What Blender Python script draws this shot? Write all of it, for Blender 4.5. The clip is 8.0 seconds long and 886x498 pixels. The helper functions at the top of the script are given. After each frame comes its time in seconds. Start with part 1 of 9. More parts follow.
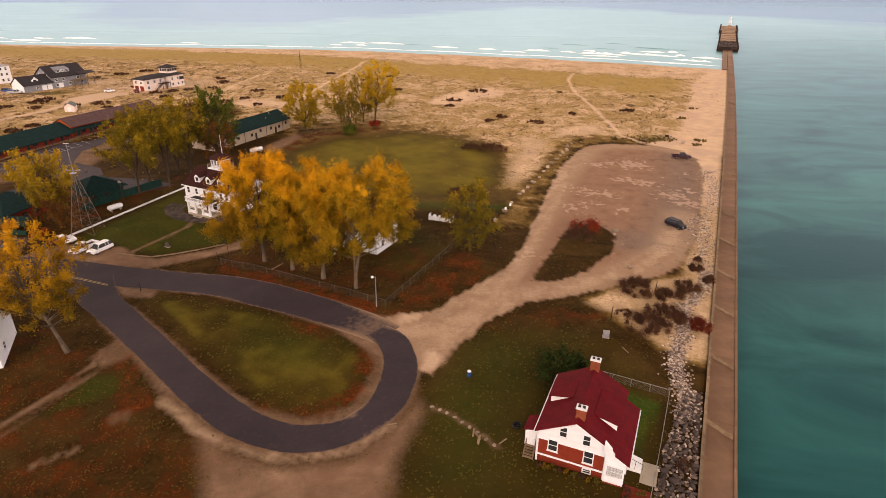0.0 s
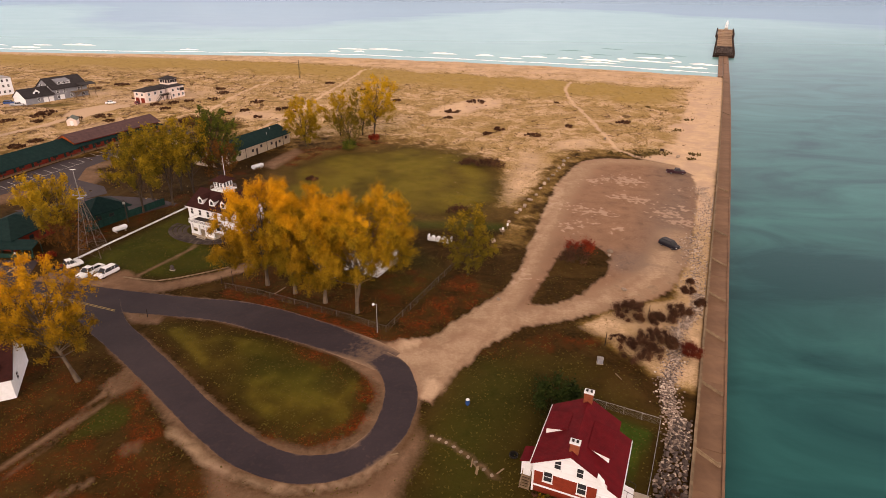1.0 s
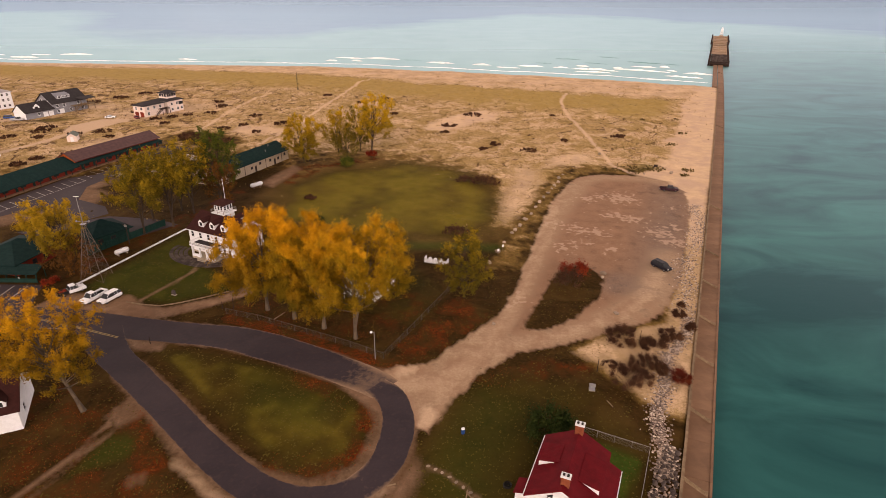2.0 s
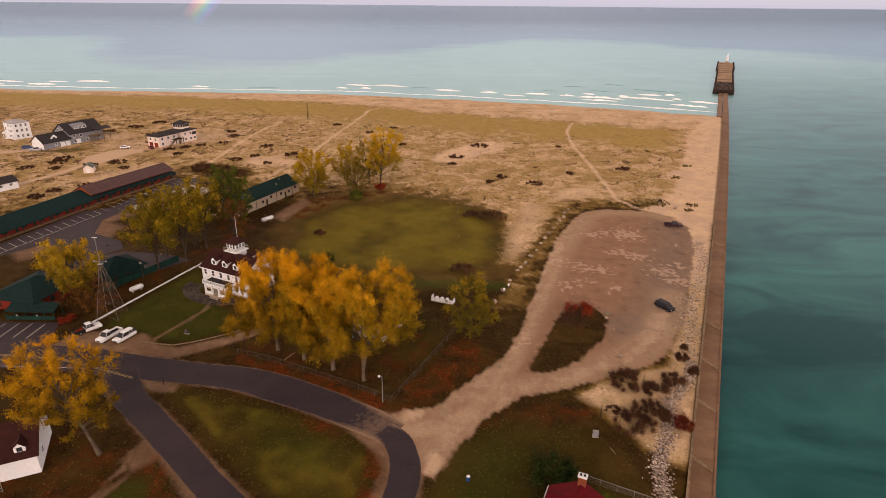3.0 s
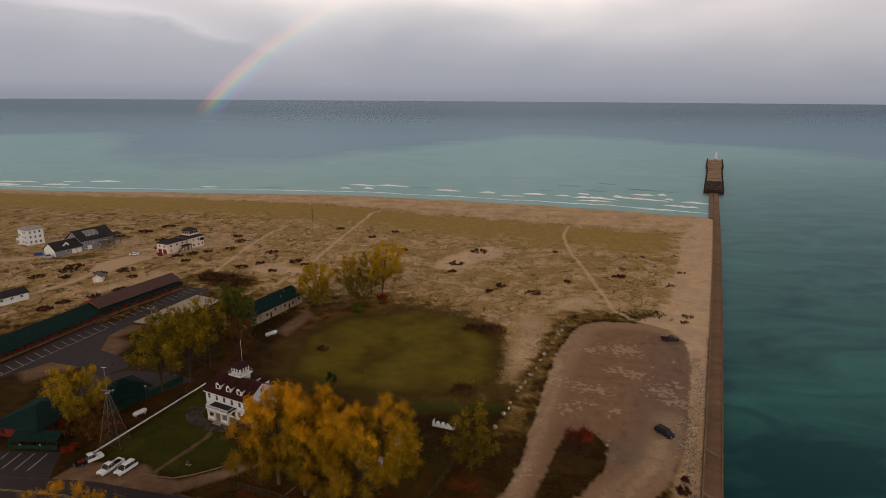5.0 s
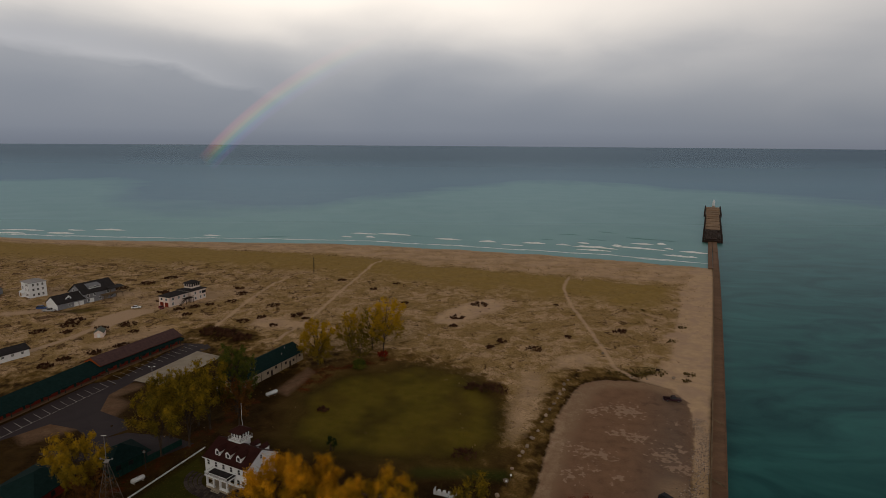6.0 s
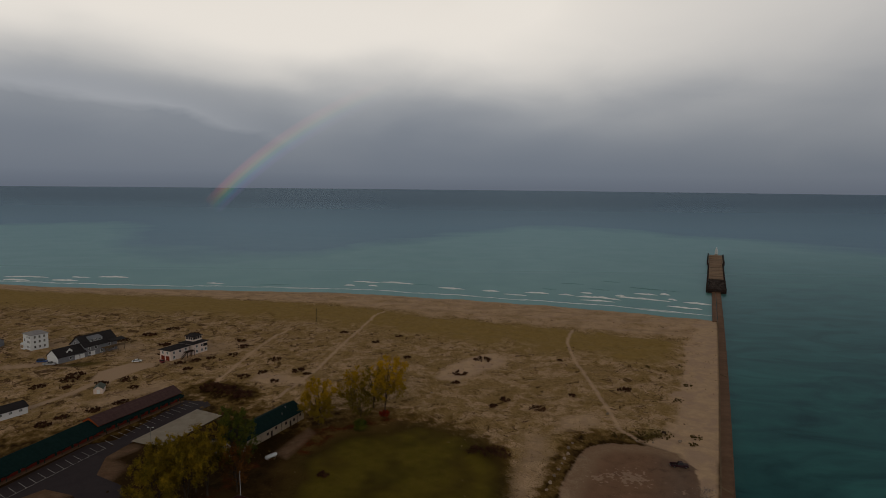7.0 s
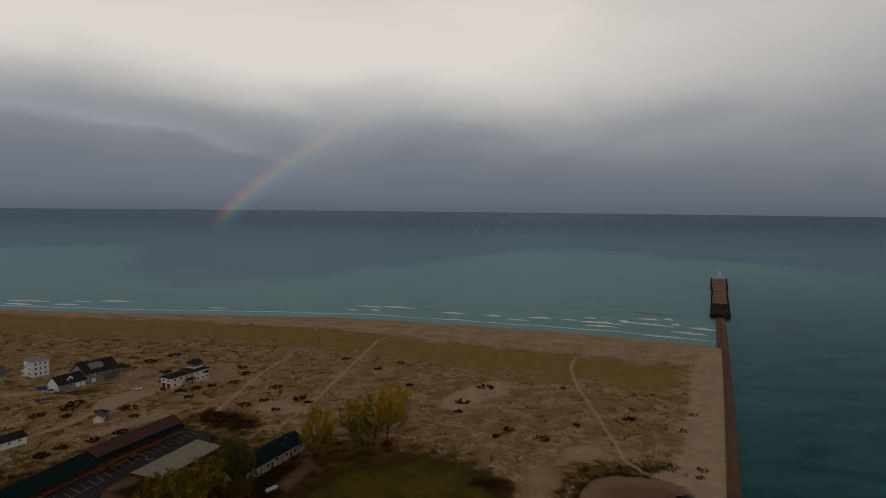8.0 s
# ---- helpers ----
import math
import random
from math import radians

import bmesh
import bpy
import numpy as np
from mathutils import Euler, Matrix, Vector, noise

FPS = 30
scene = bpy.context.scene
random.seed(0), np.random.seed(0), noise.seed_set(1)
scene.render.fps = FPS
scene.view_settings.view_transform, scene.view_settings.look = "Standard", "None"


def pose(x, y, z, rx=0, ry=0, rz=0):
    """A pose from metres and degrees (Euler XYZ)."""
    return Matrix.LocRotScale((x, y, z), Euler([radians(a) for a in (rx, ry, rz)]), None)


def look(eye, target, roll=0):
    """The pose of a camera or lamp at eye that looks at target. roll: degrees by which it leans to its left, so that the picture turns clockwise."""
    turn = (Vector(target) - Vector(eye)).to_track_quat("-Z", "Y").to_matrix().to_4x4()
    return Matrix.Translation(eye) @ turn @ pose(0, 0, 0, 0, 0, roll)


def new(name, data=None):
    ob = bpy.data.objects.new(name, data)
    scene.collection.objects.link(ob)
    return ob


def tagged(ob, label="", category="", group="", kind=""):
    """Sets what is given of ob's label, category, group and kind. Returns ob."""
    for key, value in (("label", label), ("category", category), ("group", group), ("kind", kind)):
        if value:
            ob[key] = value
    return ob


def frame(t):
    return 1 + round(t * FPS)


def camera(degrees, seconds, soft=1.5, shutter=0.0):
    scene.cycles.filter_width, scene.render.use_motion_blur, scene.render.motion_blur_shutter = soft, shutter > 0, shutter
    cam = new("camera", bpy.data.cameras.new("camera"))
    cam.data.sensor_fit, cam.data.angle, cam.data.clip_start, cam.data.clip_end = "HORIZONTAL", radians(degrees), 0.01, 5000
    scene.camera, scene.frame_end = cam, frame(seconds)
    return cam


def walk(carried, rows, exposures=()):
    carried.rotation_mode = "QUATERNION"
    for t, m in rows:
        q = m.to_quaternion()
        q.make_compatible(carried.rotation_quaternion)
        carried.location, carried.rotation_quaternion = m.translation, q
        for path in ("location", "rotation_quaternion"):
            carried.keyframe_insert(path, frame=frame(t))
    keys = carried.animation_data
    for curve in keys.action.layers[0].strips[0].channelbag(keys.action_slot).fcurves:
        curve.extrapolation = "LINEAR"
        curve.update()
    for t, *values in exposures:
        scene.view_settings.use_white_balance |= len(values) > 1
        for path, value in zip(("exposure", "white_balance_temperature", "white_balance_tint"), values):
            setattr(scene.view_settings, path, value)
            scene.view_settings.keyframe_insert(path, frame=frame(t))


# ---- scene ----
cam = camera(74.0, 8.0, 0.45)
PATH = [
    (0, (0.162, 2.232, 50.466), (0.18, 4.05, 49.632), 0.7),
    (0.5, (0.012, 1.956, 53.264), (0.031, 3.773, 52.429), 0.6),
    (1, (0.048, 1.61, 56.021), (0.071, 3.427, 55.186), 0.6),
    (1.5, (0.366, 1.474, 58.62), (0.404, 3.292, 57.786), 0.5),
    (3, (0.323, 0.424, 66.907), (0.329, 2.271, 66.14), 0.5),
    (3.5, (0.217, 0.233, 69.782), (0.236, 2.105, 69.08), 0.4),
    (4, (0.096, -0.215, 72.524), (0.114, 1.682, 71.892), 0.4),
    (4.5, (0.138, -0.575, 75.348), (0.146, 1.344, 74.784), 0.4),
    (6, (-0.155, -1.689, 84.005), (-0.154, 0.28, 83.651), 0.4),
    (6.5, (-0.267, -1.449, 87.648), (-0.268, 0.531, 87.364), 0.5),
    (7, (-0.25, -1.457, 90.276), (-0.26, 0.532, 90.064), 0.6),
    (7.5, (-0.234, -1.455, 91.859), (-0.249, 0.538, 91.69), 0.5),
    (8, (-0.412, -0.987, 92.971), (-0.431, 1.008, 92.832), 0.6),
]
EXPOSURES = [(0, 0.42, 7550, 28), (1.5, 0.36, 7550, 29), (3, 0.06, 7650, 30), (3.5, -0.14, 7600, 29), (4.5, -0.68, 7250, 21), (6, -1.58, 6700, 12), (7, -2.02, 6450, 10), (8, -2.18, 6400, 10)]
walk(cam, [(t, look(eye, target, roll)) for t, eye, target, roll in PATH], EXPOSURES)

# ---- small helpers of this scene ----
def mesh_ob(name, bm, mat, parent=None, label="", smooth=False):
    me = bpy.data.meshes.new(name)
    bm.normal_update()
    bm.to_mesh(me)
    bm.free()
    if smooth:
        me.polygons.foreach_set("use_smooth", [True] * len(me.polygons))
    for m in (mat if isinstance(mat, (list, tuple)) else [mat]):
        me.materials.append(m)
    ob = new(name, me)
    if parent is not None:
        ob.parent = parent
    if label:
        ob["label"] = label
    return ob


def part(name, bm, mat, parent, label="", smooth=False):
    return mesh_ob(name, bm, mat, parent, label, smooth)


def shared(name, me, parent, m):
    ob = new(name, me)
    ob.parent = parent
    ob.matrix_basis = m
    return ob


def thing(name, m, label, category, group="", kind=""):
    ob = new(name)
    ob.empty_display_size = 0.5
    ob.matrix_basis = m
    return tagged(ob, label, category, group, kind)


def data_ob(name, verts, faces, mat, parent=None, smooth=False):
    me = bpy.data.meshes.new(name)
    me.from_pydata(verts, [], faces)
    me.update()
    if smooth:
        me.polygons.foreach_set("use_smooth", [True] * len(me.polygons))
    me.materials.append(mat)
    ob = new(name, me)
    if parent is not None:
        ob.parent = parent
    return ob


def box(bm, x0, x1, y0, y1, z0, z1, bevel=0.0, m=None):
    vs = [bm.verts.new(Vector(c)) for c in ((x0, y0, z0), (x1, y0, z0), (x1, y1, z0), (x0, y1, z0), (x0, y0, z1), (x1, y0, z1), (x1, y1, z1), (x0, y1, z1))]
    fs = [bm.faces.new([vs[i] for i in f]) for f in ((3, 2, 1, 0), (4, 5, 6, 7), (0, 1, 5, 4), (1, 2, 6, 5), (2, 3, 7, 6), (3, 0, 4, 7))]
    if bevel:
        es = {e for f in fs for e in f.edges}
        made = bmesh.ops.bevel(bm, geom=list(es), offset=bevel, segments=2, affect="EDGES")
        vs = list({v for f in made["faces"] for v in f.verts} | {v for v in vs if v.is_valid})
    if m is not None:
        bmesh.ops.transform(bm, matrix=m, verts=[v for v in vs if v.is_valid])
    return bm


def prism(bm, pts, a, b, axis="y"):
    """A polygon in the plane across the axis, drawn out from a to b."""
    def at(p, q):
        return Vector((p[0], q, p[1])) if axis == "y" else (Vector((q, p[0], p[1])) if axis == "x" else Vector((p[0], p[1], q)))
    lo = [bm.verts.new(at(p, a)) for p in pts]
    hi = [bm.verts.new(at(p, b)) for p in pts]
    n = len(pts)
    fs = [bm.faces.new(lo), bm.faces.new(hi[::-1])]
    for i in range(n):
        fs.append(bm.faces.new((lo[i], hi[i], hi[(i + 1) % n], lo[(i + 1) % n])))
    bmesh.ops.recalc_face_normals(bm, faces=fs)
    return bm


def rod(bm, p, q, r0, r1=None, n=6):
    p, q = Vector(p), Vector(q)
    r1 = r0 if r1 is None else r1
    turn = (q - p).to_track_quat("Z", "Y").to_matrix()
    rings = []
    for c, r in ((p, r0), (q, r1)):
        rings.append([bm.verts.new(c + turn @ Vector((r * math.cos(2 * math.pi * i / n), r * math.sin(2 * math.pi * i / n), 0))) for i in range(n)])
    for i in range(n):
        bm.faces.new((rings[0][i], rings[0][(i + 1) % n], rings[1][(i + 1) % n], rings[1][i]))
    bm.faces.new(rings[0][::-1])
    bm.faces.new(rings[1])
    return bm


def beam(bm, p, q, w, d):
    """A squared timber from p to q."""
    p, q = Vector(p), Vector(q)
    turn = (q - p).to_track_quat("Z", "Y").to_matrix().to_4x4()
    box(bm, -w / 2, w / 2, -d / 2, d / 2, 0, (q - p).length, 0, Matrix.Translation(p) @ turn)
    return bm


def rock_mesh(name, seed, mat, flat=0.75, hewn=(9, 0.22, 0.38)):
    rng = random.Random(seed)
    bm = bmesh.new()
    bmesh.ops.create_icosphere(bm, subdivisions=2, radius=0.5)
    cuts = []
    for _ in range(hewn[0]):
        d = Vector((rng.gauss(0, 1), rng.gauss(0, 1), rng.gauss(0, 1))).normalized()
        cuts.append((d, rng.uniform(hewn[1], hewn[2])))
    for v in bm.verts:
        for d, k in cuts:
            over = v.co.dot(d) - k
            if over > 0:
                v.co -= d * over
        v.co *= rng.uniform(0.96, 1.04)
        v.co.z *= flat
    me = bpy.data.meshes.new(name)
    bm.to_mesh(me)
    bm.free()
    me.materials.append(mat)
    return me


def smooth01(a, b, x):
    t = np.clip((x - a) / (b - a), 0, 1)
    return t * t * (3 - 2 * t)


def far_from_line(X, Y, pts):
    best = np.full(X.shape, 1e9)
    for (ax, ay), (bx, by) in zip(pts[:-1], pts[1:]):
        dx, dy = bx - ax, by - ay
        t = np.clip(((X - ax) * dx + (Y - ay) * dy) / (dx * dx + dy * dy), 0, 1)
        best = np.minimum(best, np.hypot(X - ax - t * dx, Y - ay - t * dy))
    return best


def strip(X, Y, pts, half, soft):
    return 1 - smooth01(half - soft, half + soft, far_from_line(X, Y, pts))


def inside(X, Y, pts):
    """Metres inside a polygon; negative outside."""
    d = far_from_line(X, Y, list(pts) + [pts[0]])
    odd = np.zeros(X.shape, bool)
    for (ax, ay), (bx, by) in zip(pts, pts[1:] + pts[:1]):
        if ay != by:
            odd ^= ((ay > Y) != (by > Y)) & (X < (bx - ax) * (Y - ay) / (by - ay) + ax)
    return np.where(odd, d, -d)


def area(X, Y, pts, soft):
    return smooth01(-soft, soft, inside(X, Y, pts))


def wavy(X, Y, size, seed=0.0):
    """Smooth unevenness, about -1 to 1."""
    out = 0
    for k, (f, a) in enumerate(((1.0, 0.5), (2.1, 0.3), (4.3, 0.2))):
        for j in range(4):
            w = 2.4 * j + 0.9 * k + seed
            c, s = math.cos(w), math.sin(w)
            out = out + a * 0.55 * np.sin((X * c + Y * s) * f * 6.28 / size * (0.8 + 0.13 * j) + 1.7 * j + 3 * seed + k
                                          + 1.3 * np.sin((Y * c - X * s) * f * 4.1 / size + j))
    return out


def spline(pts, step):
    """Points about a step apart on a smooth line through pts."""
    P = [Vector(p) for p in pts]
    P = [2 * P[0] - P[1]] + P + [2 * P[-1] - P[-2]]
    out = []
    for a, b, c, d in zip(P, P[1:], P[2:], P[3:]):
        n = max(2, int((c - b).length / step))
        for i in range(n):
            t = i / n
            out.append(0.5 * (2 * b + (c - a) * t + (2 * a - 5 * b + 4 * c - d) * t * t + (3 * b - a - 3 * c + d) * t ** 3))
    return out + [P[-2]]


# ---- world, sun, exposure ----
SUN_UP, SUN_FROM = radians(30), radians(186)     # behind the camera: it stands opposite the rainbow
sky = bpy.data.worlds.new("overcast_sky")
scene.world = sky
sky.use_nodes = True
nt = sky.node_tree
nt.nodes.clear()


class Nodes:
    """Short hand for a node tree."""

    def __init__(self, tree):
        self.t = tree

    def add(self, kind, **kw):
        n = self.t.nodes.new(kind)
        v = kw.pop("props", {})
        if "operation" in v:
            n.operation, n.use_clamp = v["operation"], v["use_clamp"]
        if "attribute_name" in v:
            n.attribute_name = v["attribute_name"]
        if "noise_dimensions" in v:
            n.noise_dimensions = v["noise_dimensions"]
        if "uv_map" in v:
            n.uv_map = v["uv_map"]
        for k, v in kw.items():
            key = int(k[1:]) if k[0] == "i" and k[1:].isdigit() else k.replace("_", " ")
            if isinstance(v, bpy.types.NodeSocket):
                self.t.links.new(v, n.inputs[key])
            else:
                n.inputs[key].default_value = v
        return n

    def math(self, op, a, b=0.0, clamp=False):
        n = self.add("ShaderNodeMath", i0=a, i1=b, props={"operation": op, "use_clamp": clamp})
        return n.outputs[0]

    def mix(self, f, a, b, mode="MIX"):
        n = self.t.nodes.new("ShaderNodeMix")
        n.data_type, n.blend_type, n.clamp_factor = "RGBA", mode, True
        for s, v in ((n.inputs[0], f), (n.inputs[6], a), (n.inputs[7], b)):
            if isinstance(v, bpy.types.NodeSocket):
                self.t.links.new(v, s)
            else:
                s.default_value = v if not isinstance(v, tuple) else (*v, 1.0)[:4]
        return n.outputs[2]

    def noise(self, co, scale, detail=4.0, rough=0.55, distort=0.0):
        return self.add("ShaderNodeTexNoise", Vector=co, Scale=scale, Detail=detail, Roughness=rough, Distortion=distort).outputs[0]

    def ramp(self, f, stops, mode="LINEAR"):
        n = self.add("ShaderNodeValToRGB", Fac=f)
        n.color_ramp.interpolation = mode
        el = n.color_ramp.elements
        while len(el) < len(stops):
            el.new(0.5)
        for e, (p, c) in zip(el, stops):
            e.position = p
            e.color = (*c, 1.0) if isinstance(c, tuple) else (c, c, c, 1.0)
        return n.outputs[0]

    def span(self, v, a, b, c=0.0, d=1.0):
        n = self.add("ShaderNodeMapRange", Value=v)
        n.clamp = True
        for i, x in zip((1, 2, 3, 4), (a, b, c, d)):
            n.inputs[i].default_value = x
        return n.outputs[0]


W = Nodes(nt)
way = W.add("ShaderNodeTexCoord").outputs["Generated"]
xyz = W.add("ShaderNodeSeparateXYZ", Vector=way)
up = xyz.outputs["Z"]
turn_ = W.math("ARCTAN2", xyz.outputs["X"], xyz.outputs["Y"])
lay_ = W.add("ShaderNodeCombineXYZ", X=turn_, Y=W.math("MULTIPLY", up, 2.6), Z=1.9).outputs[0]
big = W.noise(lay_, 2.6, 2.0, 0.45, 0.4)
fine = W.noise(lay_, 7.0, 4.0, 0.5, 0.5)
cloud = W.math("ADD", W.math("MULTIPLY", big, 0.80), W.math("MULTIPLY", fine, 0.20))
lift = W.math("ADD", up, W.math("MULTIPLY", W.math("SUBTRACT", cloud, 0.5), W.span(up, 0.0, 0.14, 0.04, 0.17)))
tone = W.ramp(lift, [(0.0, (0.155, 0.182, 0.228)), (0.045, (0.185, 0.208, 0.250)), (0.10, (0.270, 0.288, 0.318)), (0.16, (0.47, 0.47, 0.47)),
                     (0.25, (1.06, 0.985, 0.88)), (0.36, (0.78, 0.72, 0.65)), (0.48, (0.085, 0.082, 0.078)), (1.0, (0.06, 0.058, 0.055))], "B_SPLINE")
# rain cloud that thickens to the east, and a lit shelf of cloud low in the west
east = W.math("MULTIPLY", W.span(W.math("ADD", turn_, W.math("MULTIPLY", W.math("SUBTRACT", big, 0.5), 0.5)), 0.14, 0.60, 0.0, 0.70), W.span(turn_, 1.5, 1.0))
tone = W.mix(W.math("MULTIPLY", east, W.span(up, 0.5, 0.3)), tone, W.mix(W.span(lift, 0.02, 0.26), (0.165, 0.186, 0.222), (0.50, 0.49, 0.48)))
west = W.math("ADD", turn_, 0.66)
shelf = W.math("SUBTRACT", up, W.math("SUBTRACT", 0.132, W.math("MULTIPLY", W.math("MULTIPLY", west, west), 0.42)))
shelf = W.math("ADD", shelf, W.math("MULTIPLY", W.math("SUBTRACT", fine, 0.5), 0.05))
shelf = W.math("MULTIPLY", W.math("MULTIPLY", W.span(shelf, -0.010, 0.004), W.span(shelf, 0.040, 0.004)), W.math("MULTIPLY", W.span(west, 0.42, 0.22), W.span(west, -0.5, -0.1)))
tone = W.mix(W.math("MULTIPLY", shelf, 0.55), tone, (0.44, 0.45, 0.475))
tone = W.mix(W.span(up, -0.02, 0.02), (0.12, 0.14, 0.18), tone)
nishita = W.add("ShaderNodeTexSky")
nishita.sky_type, nishita.sun_disc, nishita.sun_elevation, nishita.sun_rotation = "NISHITA", False, SUN_UP, SUN_FROM
clear = W.add("ShaderNodeBackground", Color=nishita.outputs[0], Strength=0.10)
grey = W.add("ShaderNodeBackground", Color=tone, Strength=3.7)
both = W.add("ShaderNodeMixShader", Fac=0.93)
nt.links.new(clear.outputs[0], both.inputs[1])
nt.links.new(grey.outputs[0], both.inputs[2])
nt.links.new(both.outputs[0], W.add("ShaderNodeOutputWorld").inputs[0])

sun_lamp = bpy.data.lights.new("sun", "SUN")
sun_lamp.energy, sun_lamp.angle, sun_lamp.color = 1.4, radians(14), (1.0, 0.84, 0.63)
sun = new("sun", sun_lamp)
sun.matrix_basis = look((math.sin(SUN_FROM) * math.cos(SUN_UP) * 400, math.cos(SUN_FROM) * math.cos(SUN_UP) * 400, 400 * math.sin(SUN_UP)), (0, 0, 0))


# ---- materials ----
def surface(name, rough=0.8, metal=0.0, spec=0.3):
    mat = bpy.data.materials.new(name)
    mat.use_nodes = True
    n = Nodes(mat.node_tree)
    b = mat.node_tree.nodes["Principled BSDF"]
    b.inputs["Roughness"].default_value = rough
    b.inputs["Metallic"].default_value = metal
    b.inputs["Specular IOR Level"].default_value = spec
    return mat, n, b


def put(n, b, colour=None, rough=None, height=None, bump=0.02, strength=0.5):
    if colour is not None:
        n.t.links.new(colour, b.inputs["Base Color"])
    if rough is not None:
        n.t.links.new(rough, b.inputs["Roughness"])
    if height is not None:
        k = n.add("ShaderNodeBump", Height=height, Strength=strength, Distance=bump)
        n.t.links.new(k.outputs[0], b.inputs["Normal"])


def worn(name, a, b_, rough=0.75, scale=1.2, metal=0.0, spec=0.12, bump=0.01, grain=14.0, vary=0.25):
    """Paint, wood or stone: two tones that wander, with fine grain and piece to piece differences."""
    mat, n, b = surface(name, rough, metal, spec)
    co = n.add("ShaderNodeTexCoord").outputs["Object"]
    f1 = n.noise(co, scale, 5, 0.6, 0.4)
    f2 = n.noise(co, grain, 4, 0.7)
    c = n.mix(n.span(f1, 0.35, 0.65), a, b_)
    c = n.mix(n.span(f2, 0.3, 0.75, 0.0, 0.35), c, tuple(x * 0.55 for x in a))
    rnd = n.add("ShaderNodeObjectInfo").outputs["Random"]
    c = n.mix(1.0, c, n.ramp(rnd, [(0.0, 1.0 - vary), (1.0, 1.0)]), "MULTIPLY")
    put(n, b, c, n.span(f2, 0.2, 0.8, rough - 0.1, min(1.0, rough + 0.1)), f2, bump, 0.4)
    return mat


def boards(name, a, b_, pitch, rough=0.7, upright=False, axis="z", depth=0.02, metal=0.0, spec=0.10):
    """Siding, standing seams or planks that repeat along one axis."""
    mat, n, b = surface(name, rough, metal, spec)
    co = n.add("ShaderNodeTexCoord").outputs["Object"]
    s = n.add("ShaderNodeSeparateXYZ", Vector=co)
    v = n.math("DIVIDE", s.outputs[axis.upper()], pitch)
    saw = n.math("FRACT", v)
    f1 = n.noise(co, 0.9, 5, 0.6)
    f2 = n.noise(co, 11.0, 3, 0.6)
    row = n.add("ShaderNodeTexWhiteNoise", W=n.math("FLOOR", v), props={"noise_dimensions": "1D"}).outputs["Value"]
    c = n.mix(n.span(f1, 0.35, 0.68), a, b_)
    c = n.mix(n.math("MULTIPLY", row, 0.22), c, tuple(x * 0.5 for x in a))
    c = n.mix(n.span(f2, 0.4, 0.8, 0.0, 0.2), c, tuple(x * 0.6 for x in b_))
    put(n, b, c, None, saw, depth, 0.6)
    return mat


